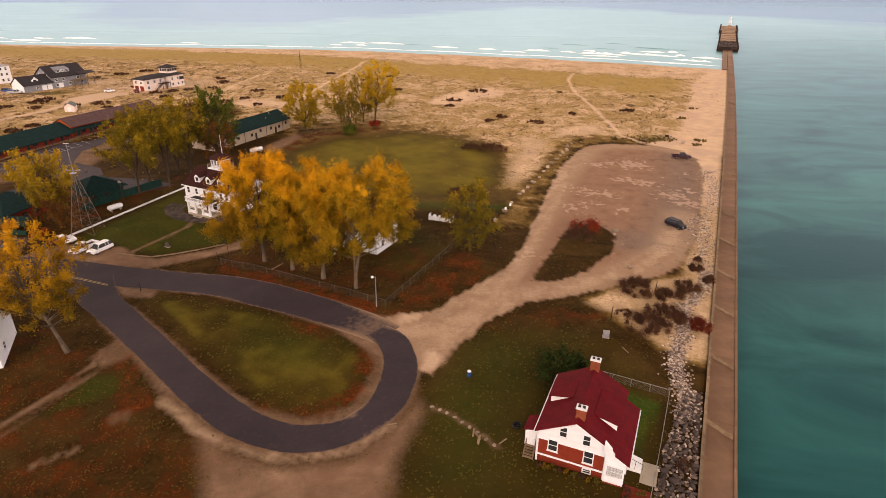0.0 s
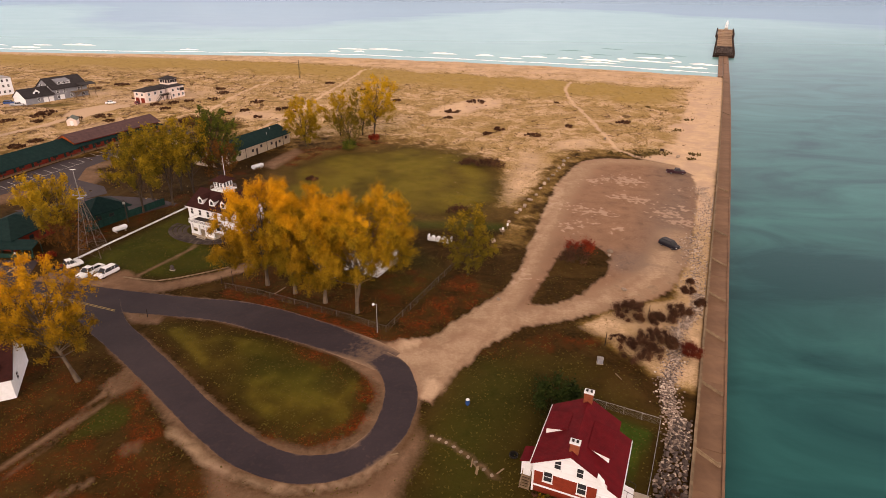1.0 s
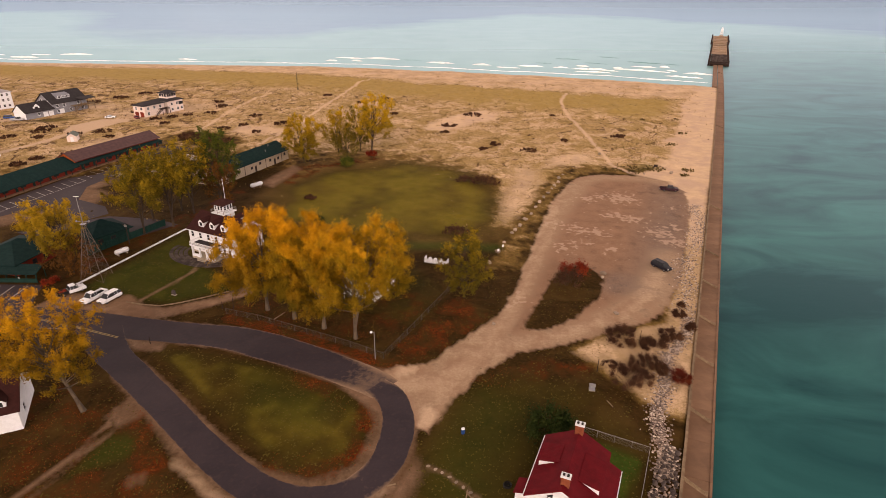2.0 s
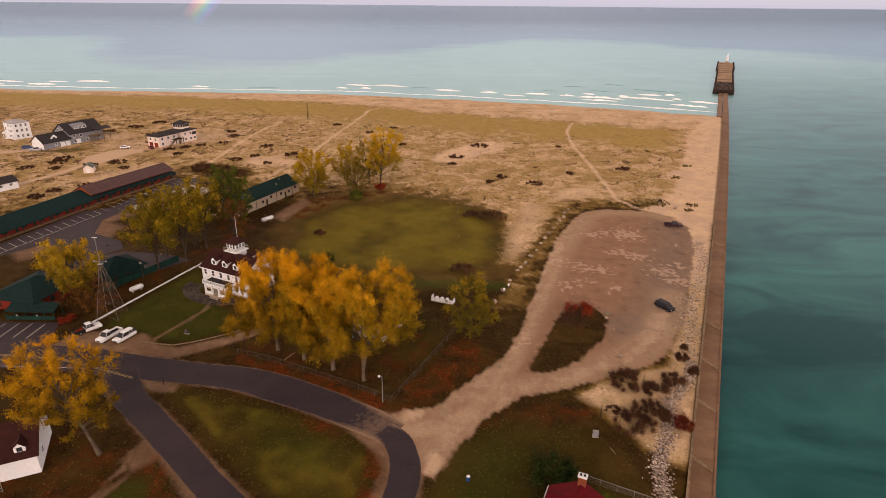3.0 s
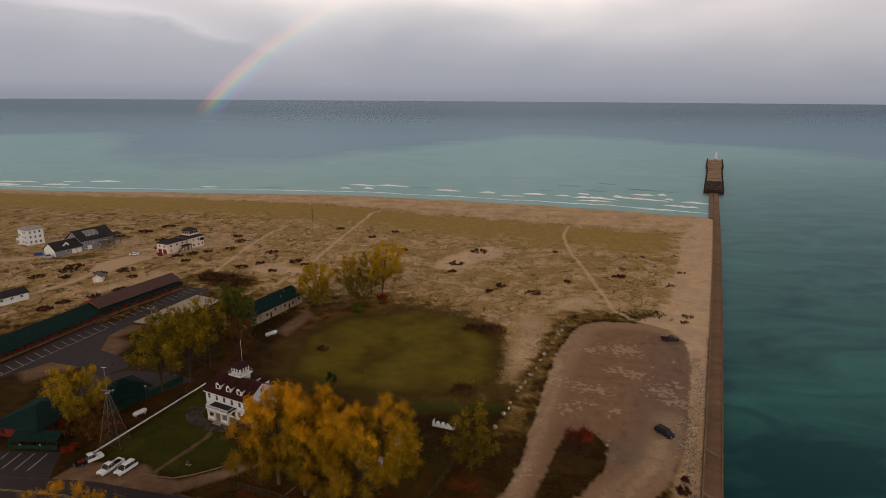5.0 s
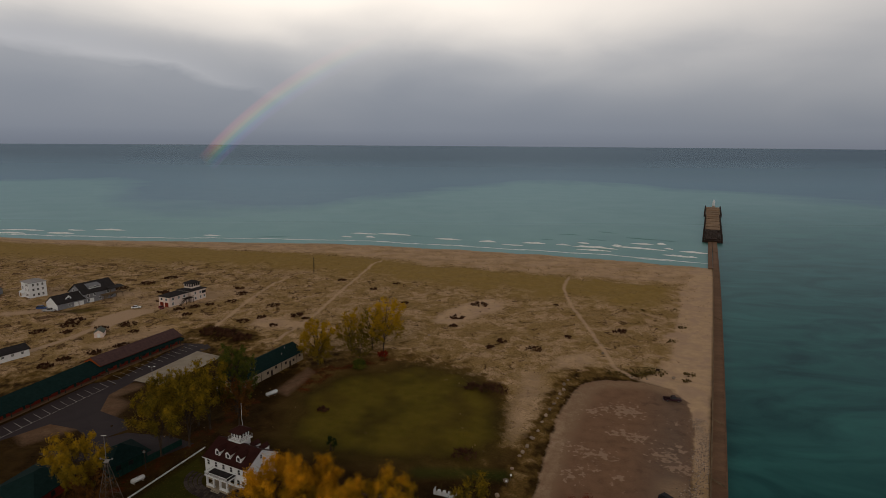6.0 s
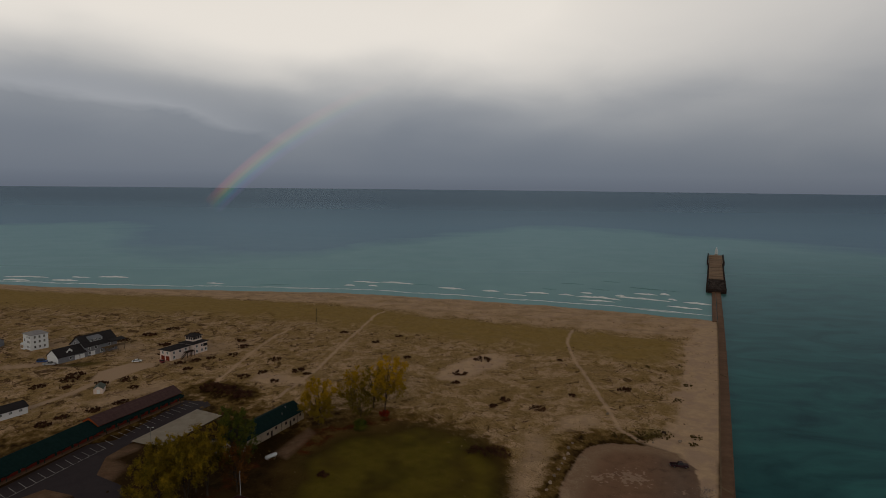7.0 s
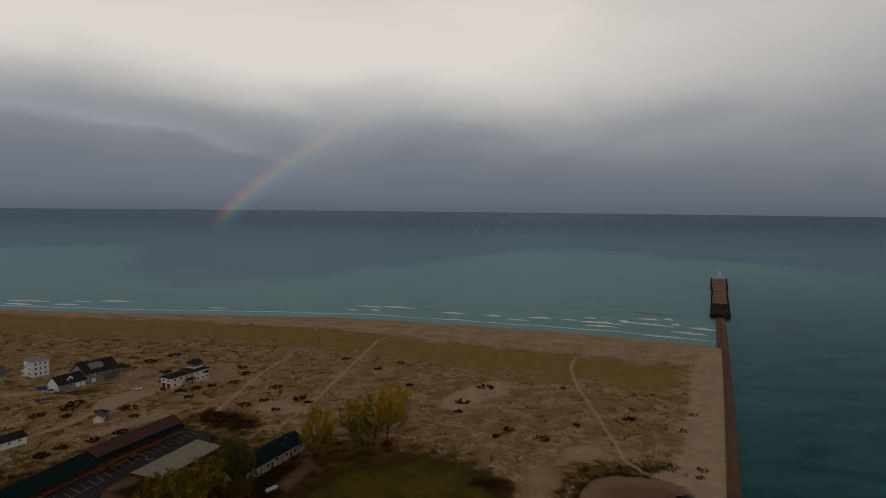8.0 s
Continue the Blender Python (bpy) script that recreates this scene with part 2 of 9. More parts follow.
def ground_material():
    mat, n, b = surface("ground_cover", 1.0, 0.0, 0.04)
    co = n.add("ShaderNodeNewGeometry").outputs["Position"]
    A = n.add("ShaderNodeAttribute", props={"attribute_name": "cover_a"})
    B = n.add("ShaderNodeAttribute", props={"attribute_name": "cover_b"})
    C = n.add("ShaderNodeAttribute", props={"attribute_name": "cover_c"})
    a = n.add("ShaderNodeSeparateColor", Color=A.outputs["Color"])
    cc = n.add("ShaderNodeSeparateColor", Color=C.outputs["Color"])
    bb = n.add("ShaderNodeSeparateColor", Color=B.outputs["Color"])
    n1 = n.noise(co, 0.045, 6, 0.6, 0.5)
    n2 = n.noise(co, 0.28, 6, 0.62, 0.3)
    n3 = n.noise(co, 1.7, 5, 0.65, 0.2)
    n4 = n.noise(co, 7.0, 3, 0.7)
    n5 = n.noise(co, 0.11, 6, 0.62, 0.6)
    # rough grass gone brown
    c = n.mix(n.span(n2, 0.32, 0.68), (0.018, 0.0105, 0.0027), (0.042, 0.0215, 0.0056))
    c = n.mix(n.span(n3, 0.45, 0.75, 0, 0.6), c, (0.070, 0.036, 0.0110))

    def lay(c, m, over, wob, soft=0.22, torn=0.9):
        """Cover with an edge broken up by the grain."""
        k = n.math("ADD", m, n.math("MULTIPLY", n.math("SUBTRACT", wob, 0.5), torn))
        k = n.math("MULTIPLY", n.span(k, 0.5 - soft, 0.5 + soft), n.span(m, 0.02, 0.15))
        return n.mix(k, c, over)

    verge = n.mix(n.span(n3, 0.35, 0.65), (0.20, 0.122, 0.036), (0.11, 0.066, 0.019))
    c = n.mix(n.span(n.math("ADD", a.outputs["Green"], n.math("MULTIPLY", n.math("SUBTRACT", n5, 0.5), 0.5)), 0.0, 0.36, 0, 0.95), c, verge)
    dune = n.mix(n.span(n3, 0.36, 0.64), (0.50, 0.340, 0.170), (0.270, 0.174, 0.064))
    dune = n.mix(n.span(n5, 0.40, 0.66, 0, 0.62), dune, n.mix(n.span(n3, 0.4, 0.6), (0.310, 0.212, 0.076), (0.200, 0.132, 0.042)))
    bare = n.math("ADD", n.math("ADD", n.math("MULTIPLY", n5, 0.6), n.math("MULTIPLY", n2, 0.4)), n.math("MULTIPLY", n.math("SUBTRACT", n1, 0.5), 0.35))
    dune = n.mix(n.math("MULTIPLY", n.span(bare, 0.52, 0.43, 0, 0.72), n.span(n3, 0.70, 0.46)), dune, n.mix(n.span(n3, 0.3, 0.6), (0.74, 0.525, 0.365), (0.57, 0.395, 0.262)))
    dune = n.mix(n.span(n4, 0.50, 0.66, 0, 0.65), dune, (0.12, 0.074, 0.029))
    dune = n.mix(n.span(n4, 0.44, 0.34, 0, 0.5), dune, (0.62, 0.42, 0.26))
    mats = n.noise(co, 0.15, 5, 0.68, 0.9)
    mats = n.math("ADD", mats, n.span(n.add("ShaderNodeSeparateXYZ", Vector=co).outputs["X"], -50.0, -120.0, 0.0, 0.045))
    dune = n.mix(n.math("MULTIPLY", n.span(mats, 0.60, 0.630, 0, 0.88), n.span(n3, 0.30, 0.48)), dune, (0.072, 0.036, 0.018))
    c = lay(c, n.span(a.outputs["Green"], 0.26, 1.0), dune, n2, 0.30, 0.6)
    crest = n.mix(n.span(n2, 0.3, 0.7), (0.345, 0.234, 0.080), (0.265, 0.178, 0.058))
    crest = n.mix(n.span(n3, 0.45, 0.75, 0, 0.5), crest, (0.36, 0.26, 0.12))
    c = lay(c, a.outputs["Blue"], crest, n2, 0.45, 0.4)
    lawn = n.mix(n.span(n1, 0.38, 0.62), (0.030, 0.028, 0.004), (0.068, 0.046, 0.0075))
    lawn = n.mix(n.span(n3, 0.38, 0.72, 0, 0.65), lawn, (0.016, 0.0155, 0.003))
    lawn = n.mix(n.span(n4, 0.5, 0.8, 0, 0.4), lawn, (0.095, 0.066, 0.017))
    lawn = n.mix(n.span(a.outputs["Red"], 0.62, 1.0, 0, 0.70), lawn, n.mix(n.span(n2, 0.3, 0.7), (0.150, 0.122, 0.014), (0.205, 0.150, 0.022)))
    c = lay(c, a.outputs["Red"], lawn, n2, 0.42, 0.4)
    c = n.mix(n.math("MULTIPLY", C.outputs["Alpha"], n.span(n3, 0.2, 0.6, 0.6, 1.0)), c, n.mix(n.span(n3, 0.35, 0.65), (0.020, 0.052, 0.006), (0.040, 0.072, 0.010)))
    litter = n.mix(n.span(n3, 0.38, 0.62), (0.150, 0.028, 0.006), (0.032, 0.015, 0.0045))
    litter = n.mix(n.span(n2, 0.42, 0.6, 0, 0.85), litter, (0.040, 0.026, 0.007))
    litter = n.mix(n.span(n4, 0.5, 0.7, 0, 0.55), litter, (0.13, 0.038, 0.009))
    c = lay(c, B.outputs["Alpha"], litter, n3, 0.30)
    dirt = n.mix(n.span(n2, 0.3, 0.7), (0.265, 0.165, 0.105), (0.125, 0.076, 0.047))
    dirt = n.mix(n.span(n5, 0.42, 0.62, 0, 0.65), dirt, (0.15, 0.080, 0.047))
    dirt = n.mix(n.span(n4, 0.45, 0.75, 0, 0.4), dirt, (0.14, 0.095, 0.062))
    c = lay(c, bb.outputs["Red"], dirt, n3, 0.34, 0.55)
    sand = n.mix(n.span(n2, 0.3, 0.7), (0.62, 0.437, 0.282), (0.50, 0.348, 0.226))
    sand = n.mix(n.span(n3, 0.5, 0.8, 0, 0.45), sand, (0.43, 0.30, 0.20))
    sand = n.mix(n.span(n5, 0.45, 0.62, 0, 0.6), sand, (0.42, 0.295, 0.225))
    c = lay(c, bb.outputs["Green"], sand, n2, 0.35)
    grav = n.mix(n.span(n2, 0.3, 0.7), (0.262, 0.150, 0.094), (0.190, 0.108, 0.068))
    grav = n.mix(n.math("MULTIPLY", cc.outputs["Green"], n.span(n5, 0.25, 0.6, 0.6, 1.0)), grav, n.mix(n.span(n2, 0.3, 0.7), (0.190, 0.134, 0.104), (0.145, 0.102, 0.082)))
    grav = n.mix(n.math("MULTIPLY", cc.outputs["Red"], n.span(n2, 0.35, 0.62, 0.30, 1.0)), grav, n.mix(n.span(n3, 0.3, 0.7), (0.42, 0.300, 0.200), (0.30, 0.205, 0.132)))
    grav = n.mix(n.span(n3, 0.40, 0.75, 0, 0.35), grav, (0.30, 0.19, 0.125))
    grav = n.mix(n.span(n4, 0.55, 0.8, 0, 0.5), grav, (0.36, 0.25, 0.17))
    blot = n.noise(co, 0.62, 4, 0.5, 0.2)
    grav = n.mix(n.span(n.math("ADD", blot, n.math("MULTIPLY", cc.outputs["Blue"], 0.24)), 0.70, 0.76, 0, 0.58), grav, n.mix(n.span(n3, 0.3, 0.7), (0.50, 0.355, 0.265), (0.42, 0.295, 0.22)))
    grav = n.mix(n.span(n.math("ADD", n2, n.math("MULTIPLY", n1, 0.4)), 0.80, 0.92, 0, 0.5), grav, (0.13, 0.085, 0.062))
    c = lay(c, A.outputs["Alpha"], grav, n3, 0.30, 0.35)
    pale = n.mix(n.span(n3, 0.3, 0.7), (0.53, 0.375, 0.255), (0.43, 0.30, 0.20))
    c = lay(c, bb.outputs["Blue"], pale, n2, 0.40)
    h = n.math("ADD", n.math("MULTIPLY", n3, 0.7), n.math("MULTIPLY", n4, 0.3))
    put(n, b, c, None, h, 0.22, 0.7)
    return mat


def asphalt_material():
    mat, n, b = surface("asphalt", 0.85, 0.0, 0.25)
    co = n.add("ShaderNodeNewGeometry").outputs["Position"]
    n1, n2, n3 = n.noise(co, 0.16, 5, 0.6, 0.5), n.noise(co, 1.1, 5, 0.6), n.noise(co, 18.0, 2, 0.6)
    c = n.mix(n.span(n1, 0.3, 0.7), (0.0215, 0.0148, 0.0200), (0.036, 0.0248, 0.0300))
    c = n.mix(n.span(n2, 0.5, 0.8, 0, 0.5), c, (0.065, 0.044, 0.042))
    c = n.mix(n.span(n3, 0.5, 0.8, 0, 0.35), c, (0.02, 0.016, 0.018))
    edge = n.add("ShaderNodeAttribute", props={"attribute_name": "dust"}).outputs["Fac"]
    k = n.span(n.math("ADD", edge, n.math("MULTIPLY", n.math("SUBTRACT", n2, 0.5), 0.8)), 0.42, 0.95, 0, 0.96)
    c = n.mix(k, c, n.mix(n.span(n2, 0.3, 0.7), (0.29, 0.188, 0.118), (0.20, 0.126, 0.080)))
    put(n, b, c, n.span(n2, 0.3, 0.7, 0.78, 0.92), n3, 0.01, 0.4)
    return mat


def water_material():
    mat, n, b = surface("lake_water", 0.12, 0.0, 0.5)
    b.inputs["IOR"].default_value = 1.33
    co = n.add("ShaderNodeNewGeometry").outputs["Position"]
    s = n.add("ShaderNodeSeparateXYZ", Vector=co)
    x, y = s.outputs["X"], s.outputs["Y"]
    n1 = n.noise(co, 0.0035, 5, 0.55, 0.8)
    n2 = n.add("ShaderNodeMix", i0=n.span(y, 350.0, 1500.0), i2=n.noise(co, 0.022, 3, 0.5, 0.25), i3=0.5).outputs[0]
    # pale shallows over the sand bars, then blue depth
    bay = n.math("MULTIPLY", n.math("COSINE", n.math("MULTIPLY", n.math("SUBTRACT", x, 250.0), 0.00582)), 300.0)
    reach = n.math("ADD", n.math("SUBTRACT", y, bay), n.math("MULTIPLY", n.math("SUBTRACT", n1, 0.5), 420.0))
    deep = n.span(reach, 960.0, 1140.0)
    c = n.mix(n.span(n2, 0.3, 0.7), (0.118, 0.272, 0.258), (0.150, 0.318, 0.298))
    c = n.mix(deep, c, n.mix(n.span(n2, 0.3, 0.7), (0.052, 0.140, 0.200), (0.072, 0.165, 0.225)))
    # beyond that the colour darkens to navy towards the horizon
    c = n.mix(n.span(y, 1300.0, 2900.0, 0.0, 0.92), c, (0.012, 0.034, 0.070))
    # the harbour side of the pier is deeper and greener
    side = n.math("SUBTRACT", n.math("MULTIPLY", n.math("SUBTRACT", x, 28.0), 0.911), n.math("MULTIPLY", n.math("SUBTRACT", y, 47.8), 0.4115))
    n6 = n.noise(n.add("ShaderNodeMapping", Vector=co, Rotation=(0, 0, radians(20)), Scale=(0.5, 1.0, 1.0)).outputs[0], 0.045, 5, 0.58, 0.9)
    har = n.math("MULTIPLY", n.span(side, -3.0, 1.0), n.span(y, 900.0, 260.0))
    # both harbour tones get darker towards the near end, at low y
    c = n.mix(har, c, n.mix(n.span(n.math("ADD", n.math("MULTIPLY", n1, 0.4), n.math("MULTIPLY", n6, 0.6)), 0.38, 0.60), n.mix(n.span(y, 140.0, 40.0, 0, 0.95), (0.005, 0.054, 0.060), (0.003, 0.036, 0.041)), n.mix(n.span(y, 140.0, 40.0, 0, 0.95), (0.028, 0.152, 0.147), (0.014, 0.095, 0.094))))
    stretch = n.add("ShaderNodeMapping", Vector=co, Rotation=(0, 0, radians(12)), Scale=(0.35, 1.0, 1.0)).outputs[0]
    w1, w2, w3 = n.noise(stretch, 0.09, 3, 0.5, 0.6), n.noise(stretch, 0.42, 4, 0.6, 0.4), n.noise(co, 1.8, 3, 0.6)
    h = n.math("ADD", n.math("MULTIPLY", w1, 0.62), n.math("ADD", n.math("MULTIPLY", w2, 0.33), n.math("MULTIPLY", w3, 0.05)))
    bump = n.add("ShaderNodeBump", Height=h, Strength=n.span(y, 40.0, 300.0, 0.30, 0.0), Distance=0.4).outputs[0]
    body = n.add("ShaderNodeBsdfDiffuse", Color=c, Normal=bump)
    sheen = n.add("ShaderNodeBsdfGlossy", Color=(0.66, 0.84, 1.0, 1.0), Roughness=n.span(y, 300.0, 1200.0, 0.30, 0.23), Normal=bump)
    edge = n.math("MULTIPLY", n.add("ShaderNodeFresnel", IOR=1.33, Normal=bump).outputs[0], n.span(y, 900.0, 2800.0, 0.94, 0.64))
    mx = n.add("ShaderNodeMixShader", Fac=n.math("MULTIPLY", edge, n.span(har, 0.0, 1.0, 0.46, 0.36)))
    n.t.links.new(body.outputs[0], mx.inputs[1])
    n.t.links.new(sheen.outputs[0], mx.inputs[2])
    n.t.links.new(mx.outputs[0], n.t.nodes["Material Output"].inputs[0])
    n.t.nodes.remove(b)
    return mat


def leaves_material(name, stops, top, green, see=0.24, crown=None):
    """Leaves: each its own tone; whole boughs lean to one tone or another, darker low down, brighter orange high up."""
    mat, n, b = surface(name, 0.8, 0.0, 0.05)
    co = n.add("ShaderNodeTexCoord").outputs["Object"]
    geo = n.add("ShaderNodeNewGeometry")
    rnd = geo.outputs["Random Per Island"]
    f = n.math("ADD", n.math("MULTIPLY", n.noise(co, 0.16, 3, 0.5), 0.5), n.math("MULTIPLY", n.noise(co, 0.55, 2, 0.5), 0.5))
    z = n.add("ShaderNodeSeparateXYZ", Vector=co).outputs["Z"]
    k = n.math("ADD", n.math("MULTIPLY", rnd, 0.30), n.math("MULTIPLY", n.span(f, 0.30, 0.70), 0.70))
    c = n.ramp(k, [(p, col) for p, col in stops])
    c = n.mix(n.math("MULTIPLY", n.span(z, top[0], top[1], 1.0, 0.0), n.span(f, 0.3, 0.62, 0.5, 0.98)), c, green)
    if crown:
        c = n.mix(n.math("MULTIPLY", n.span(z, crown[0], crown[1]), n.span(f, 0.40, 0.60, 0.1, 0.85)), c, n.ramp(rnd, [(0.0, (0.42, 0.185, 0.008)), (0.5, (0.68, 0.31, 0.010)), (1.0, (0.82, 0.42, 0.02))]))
    n.t.links.new(c, b.inputs["Base Color"])
    tr = n.add("ShaderNodeBsdfTranslucent", Color=c)
    mx = n.add("ShaderNodeMixShader", Fac=see)
    n.t.links.new(b.outputs[0], mx.inputs[1])
    n.t.links.new(tr.outputs[0], mx.inputs[2])
    n.t.links.new(mx.outputs[0], n.t.nodes["Material Output"].inputs[0])
    return mat


def foam_material():
    mat, n, b = surface("foam", 0.9, 0.0, 0.2)
    co = n.add("ShaderNodeNewGeometry").outputs["Position"]
    f = n.noise(co, 0.5, 5, 0.65)
    put(n, b, n.mix(n.span(f, 0.38, 0.6), (0.76, 0.82, 0.83), (0.92, 0.95, 0.97)), None, f, 0.2, 0.5)
    return mat


def rainbow_material():
    """Light sent back by rain: it only adds to what stands behind it."""
    mat = bpy.data.materials.new("rainbow_light")
    mat.use_nodes = True
    n = Nodes(mat.node_tree)
    n.t.nodes.clear()
    uv = n.add("ShaderNodeSeparateXYZ", Vector=n.add("ShaderNodeUVMap", props={"uv_map": "arc"}).outputs[0])
    col = n.ramp(uv.outputs["X"], [(0.0, (0, 0, 0)), (0.16, (0.08, 0.04, 0.22)), (0.30, (0.02, 0.16, 0.34)), (0.44, (0.06, 0.36, 0.16)), (0.58, (0.50, 0.42, 0.03)),
                                   (0.70, (0.62, 0.22, 0.02)), (0.83, (0.52, 0.07, 0.03)), (1.0, (0, 0, 0))], "EASE")
    fade = n.ramp(uv.outputs["Y"], [(0.0, 0.0), (0.10, 0.85), (0.35, 0.70), (0.72, 0.28), (1.0, 0.0)])
    e = n.add("ShaderNodeEmission", Color=col, Strength=n.math("MULTIPLY", fade, 0.60))
    t = n.add("ShaderNodeBsdfTransparent")
    a = n.add("ShaderNodeAddShader")
    n.t.links.new(e.outputs[0], a.inputs[0])
    n.t.links.new(t.outputs[0], a.inputs[1])
    n.t.links.new(a.outputs[0], n.add("ShaderNodeOutputMaterial").inputs[0])
    return mat


GROUND, ASPHALT, WATER, FOAM = ground_material(), asphalt_material(), water_material(), foam_material()
CONCRETE = worn("pier_concrete", (0.250, 0.146, 0.090), (0.178, 0.104, 0.068), 0.85, 0.35, bump=0.02, vary=0.2)
CONCRETE_DARK = worn("dark_concrete", (0.11, 0.065, 0.055), (0.075, 0.046, 0.040), 0.7, 0.4, bump=0.02, vary=0.15)
SLABS = worn("pale_concrete", (0.42, 0.37, 0.30), (0.34, 0.29, 0.23), 0.85, 0.3, vary=0.1)
TIMBER = worn("grey_timber", (0.30, 0.215, 0.135), (0.20, 0.135, 0.085), 0.85, 1.5, grain=9, vary=0.35)
TIMBER_DARK = worn("dark_timber", (0.055, 0.035, 0.028), (0.03, 0.02, 0.018), 0.8, 1.5, vary=0.4)
PLANK = worn("brown_plank", (0.42, 0.285, 0.185), (0.32, 0.21, 0.135), 0.85, 0.6, vary=0.4)
ROCK = worn("grey_rock", (0.125, 0.098, 0.090), (0.048, 0.037, 0.036), 0.9, 1.1, bump=0.05, grain=5, vary=0.6)
ROCK_PALE = worn("pale_stone", (0.46, 0.36, 0.28), (0.30, 0.225, 0.17), 0.9, 1.5, bump=0.03, grain=6, vary=0.5)
WHITE = boards("white_siding", (0.76, 0.79, 0.83), (0.69, 0.72, 0.76), 0.16, 0.6, depth=0.015)
WHITE_TRIM = worn("white_trim", (0.77, 0.80, 0.84), (0.69, 0.72, 0.75), 0.55, 1.5, vary=0.06)
PINK = boards("cream_siding", (0.74, 0.63, 0.58), (0.67, 0.56, 0.51), 0.2, 0.7, depth=0.01)
GREY_SIDING = boards("grey_siding", (0.24, 0.25, 0.28), (0.19, 0.20, 0.23), 0.18, 0.65)
BEIGE_METAL = boards("beige_metal", (0.40, 0.32, 0.24), (0.34, 0.27, 0.20), 0.9, 0.6, axis="y", depth=0.03)
BRICK_RED = worn("red_shingle_wall", (0.235, 0.035, 0.016), (0.17, 0.025, 0.012), 0.8, 1.0, grain=9, bump=0.02)
BRICK = worn("chimney_brick", (0.27, 0.075, 0.035), (0.19, 0.05, 0.026), 0.85, 2.5, grain=7, bump=0.03)
RED_ROOF = boards("red_roof", (0.118, 0.0035, 0.007), (0.080, 0.0025, 0.005), 0.25, 0.8, axis="y", depth=0.012)
BROWN_ROOF = boards("brown_roof", (0.045, 0.014, 0.012), (0.028, 0.009, 0.008), 0.22, 0.75, depth=0.012)
PURPLE_ROOF = boards("mauve_roof", (0.105, 0.060, 0.058), (0.075, 0.043, 0.045), 0.3, 0.8, depth=0.012)
GREEN_ROOF = boards("green_metal_roof", (0.011, 0.030, 0.029), (0.007, 0.021, 0.022), 0.5, 0.8, axis="y", depth=0.02, spec=0.03)
PALE_ROOF = boards("pale_grey_roof", (0.36, 0.35, 0.36), (0.29, 0.28, 0.29), 0.22, 0.8, depth=0.012)
DARK_ROOF = boards("charcoal_roof", (0.040, 0.036, 0.038), (0.028, 0.025, 0.028), 0.22, 0.8, depth=0.012)
RED_WALL = boards("red_wall", (0.20, 0.028, 0.016), (0.15, 0.022, 0.014), 0.25, 0.75)
ORANGE_WALL = boards("orange_wall", (0.36, 0.085, 0.02), (0.28, 0.065, 0.018), 0.25, 0.75)
GREEN_PAINT = worn("green_paint", (0.010, 0.045, 0.036), (0.007, 0.032, 0.027), 0.6, 1.0)
STEEL = worn("galvanised_steel", (0.34, 0.33, 0.32), (0.26, 0.25, 0.245), 0.5, 2.0, metal=0.6, vary=0.1)
DARK_METAL = worn("dark_metal", (0.04, 0.037, 0.035), (0.025, 0.023, 0.022), 0.5, 2.0, metal=0.4)
BARK = worn("bark", (0.085, 0.060, 0.042), (0.050, 0.036, 0.026), 0.95, 1.2, grain=6, bump=0.05)
BARK_PALE = worn("pale_bark", (0.150, 0.112, 0.080), (0.080, 0.060, 0.044), 0.95, 1.0, grain=6, bump=0.05)
LINE_WHITE = worn("worn_white_line", (0.55, 0.52, 0.49), (0.36, 0.33, 0.31), 0.8, 1.0, vary=0.2)
LINE_YELLOW = worn("worn_yellow_line", (0.42, 0.30, 0.12), (0.30, 0.21, 0.10), 0.8, 1.0, vary=0.2)
BLIND = worn("grey_blind", (0.52, 0.53, 0.54), (0.44, 0.45, 0.46), 0.7, 1.0, vary=0.1)
TYRE = worn("tyre_rubber", (0.018, 0.017, 0.017), (0.012, 0.012, 0.012), 0.85, 4.0)
CHROME = worn("wheel_metal", (0.45, 0.45, 0.46), (0.35, 0.35, 0.36), 0.35, 4.0, metal=0.8)
PAPER_WHITE = worn("white_tank_paint", (0.77, 0.80, 0.84), (0.70, 0.72, 0.75), 0.4, 1.0, vary=0.05)
BLUE_PAINT = worn("blue_plastic", (0.02, 0.07, 0.22), (0.015, 0.05, 0.16), 0.5, 3.0)
ORANGE_PLASTIC = worn("orange_plastic", (0.75, 0.10, 0.02), (0.6, 0.08, 0.02), 0.5, 3.0)


def gloss(name, colour, rough=0.35):
    mat, n, b = surface(name, rough, 0.0, 0.16)
    co = n.add("ShaderNodeTexCoord").outputs["Object"]
    f = n.noise(co, 2.5, 4, 0.6)
    put(n, b, n.mix(n.span(f, 0.35, 0.75), colour, tuple(c * 0.82 + 0.012 for c in colour)), n.span(f, 0.3, 0.7, rough, rough + 0.15))
    b.inputs["Coat Weight"].default_value = 0.03
    return mat


GLASS = gloss("window_glass", (0.022, 0.024, 0.028), 0.08)
CAR_WHITE, CAR_BLACK = gloss("white_car_paint", (0.77, 0.80, 0.84)), gloss("black_car_paint", (0.012, 0.012, 0.014))
CAR_BLUE, CAR_MAROON = gloss("dark_blue_car_paint", (0.006, 0.006, 0.012), 0.5), gloss("plum_car_paint", (0.030, 0.008, 0.014), 0.5)
CAR_RED, CAR_SILVER, CAR_BLUE2 = gloss("red_car_paint", (0.22, 0.02, 0.025)), gloss("silver_car_paint", (0.42, 0.43, 0.46)), gloss("blue_car_paint", (0.02, 0.06, 0.20))
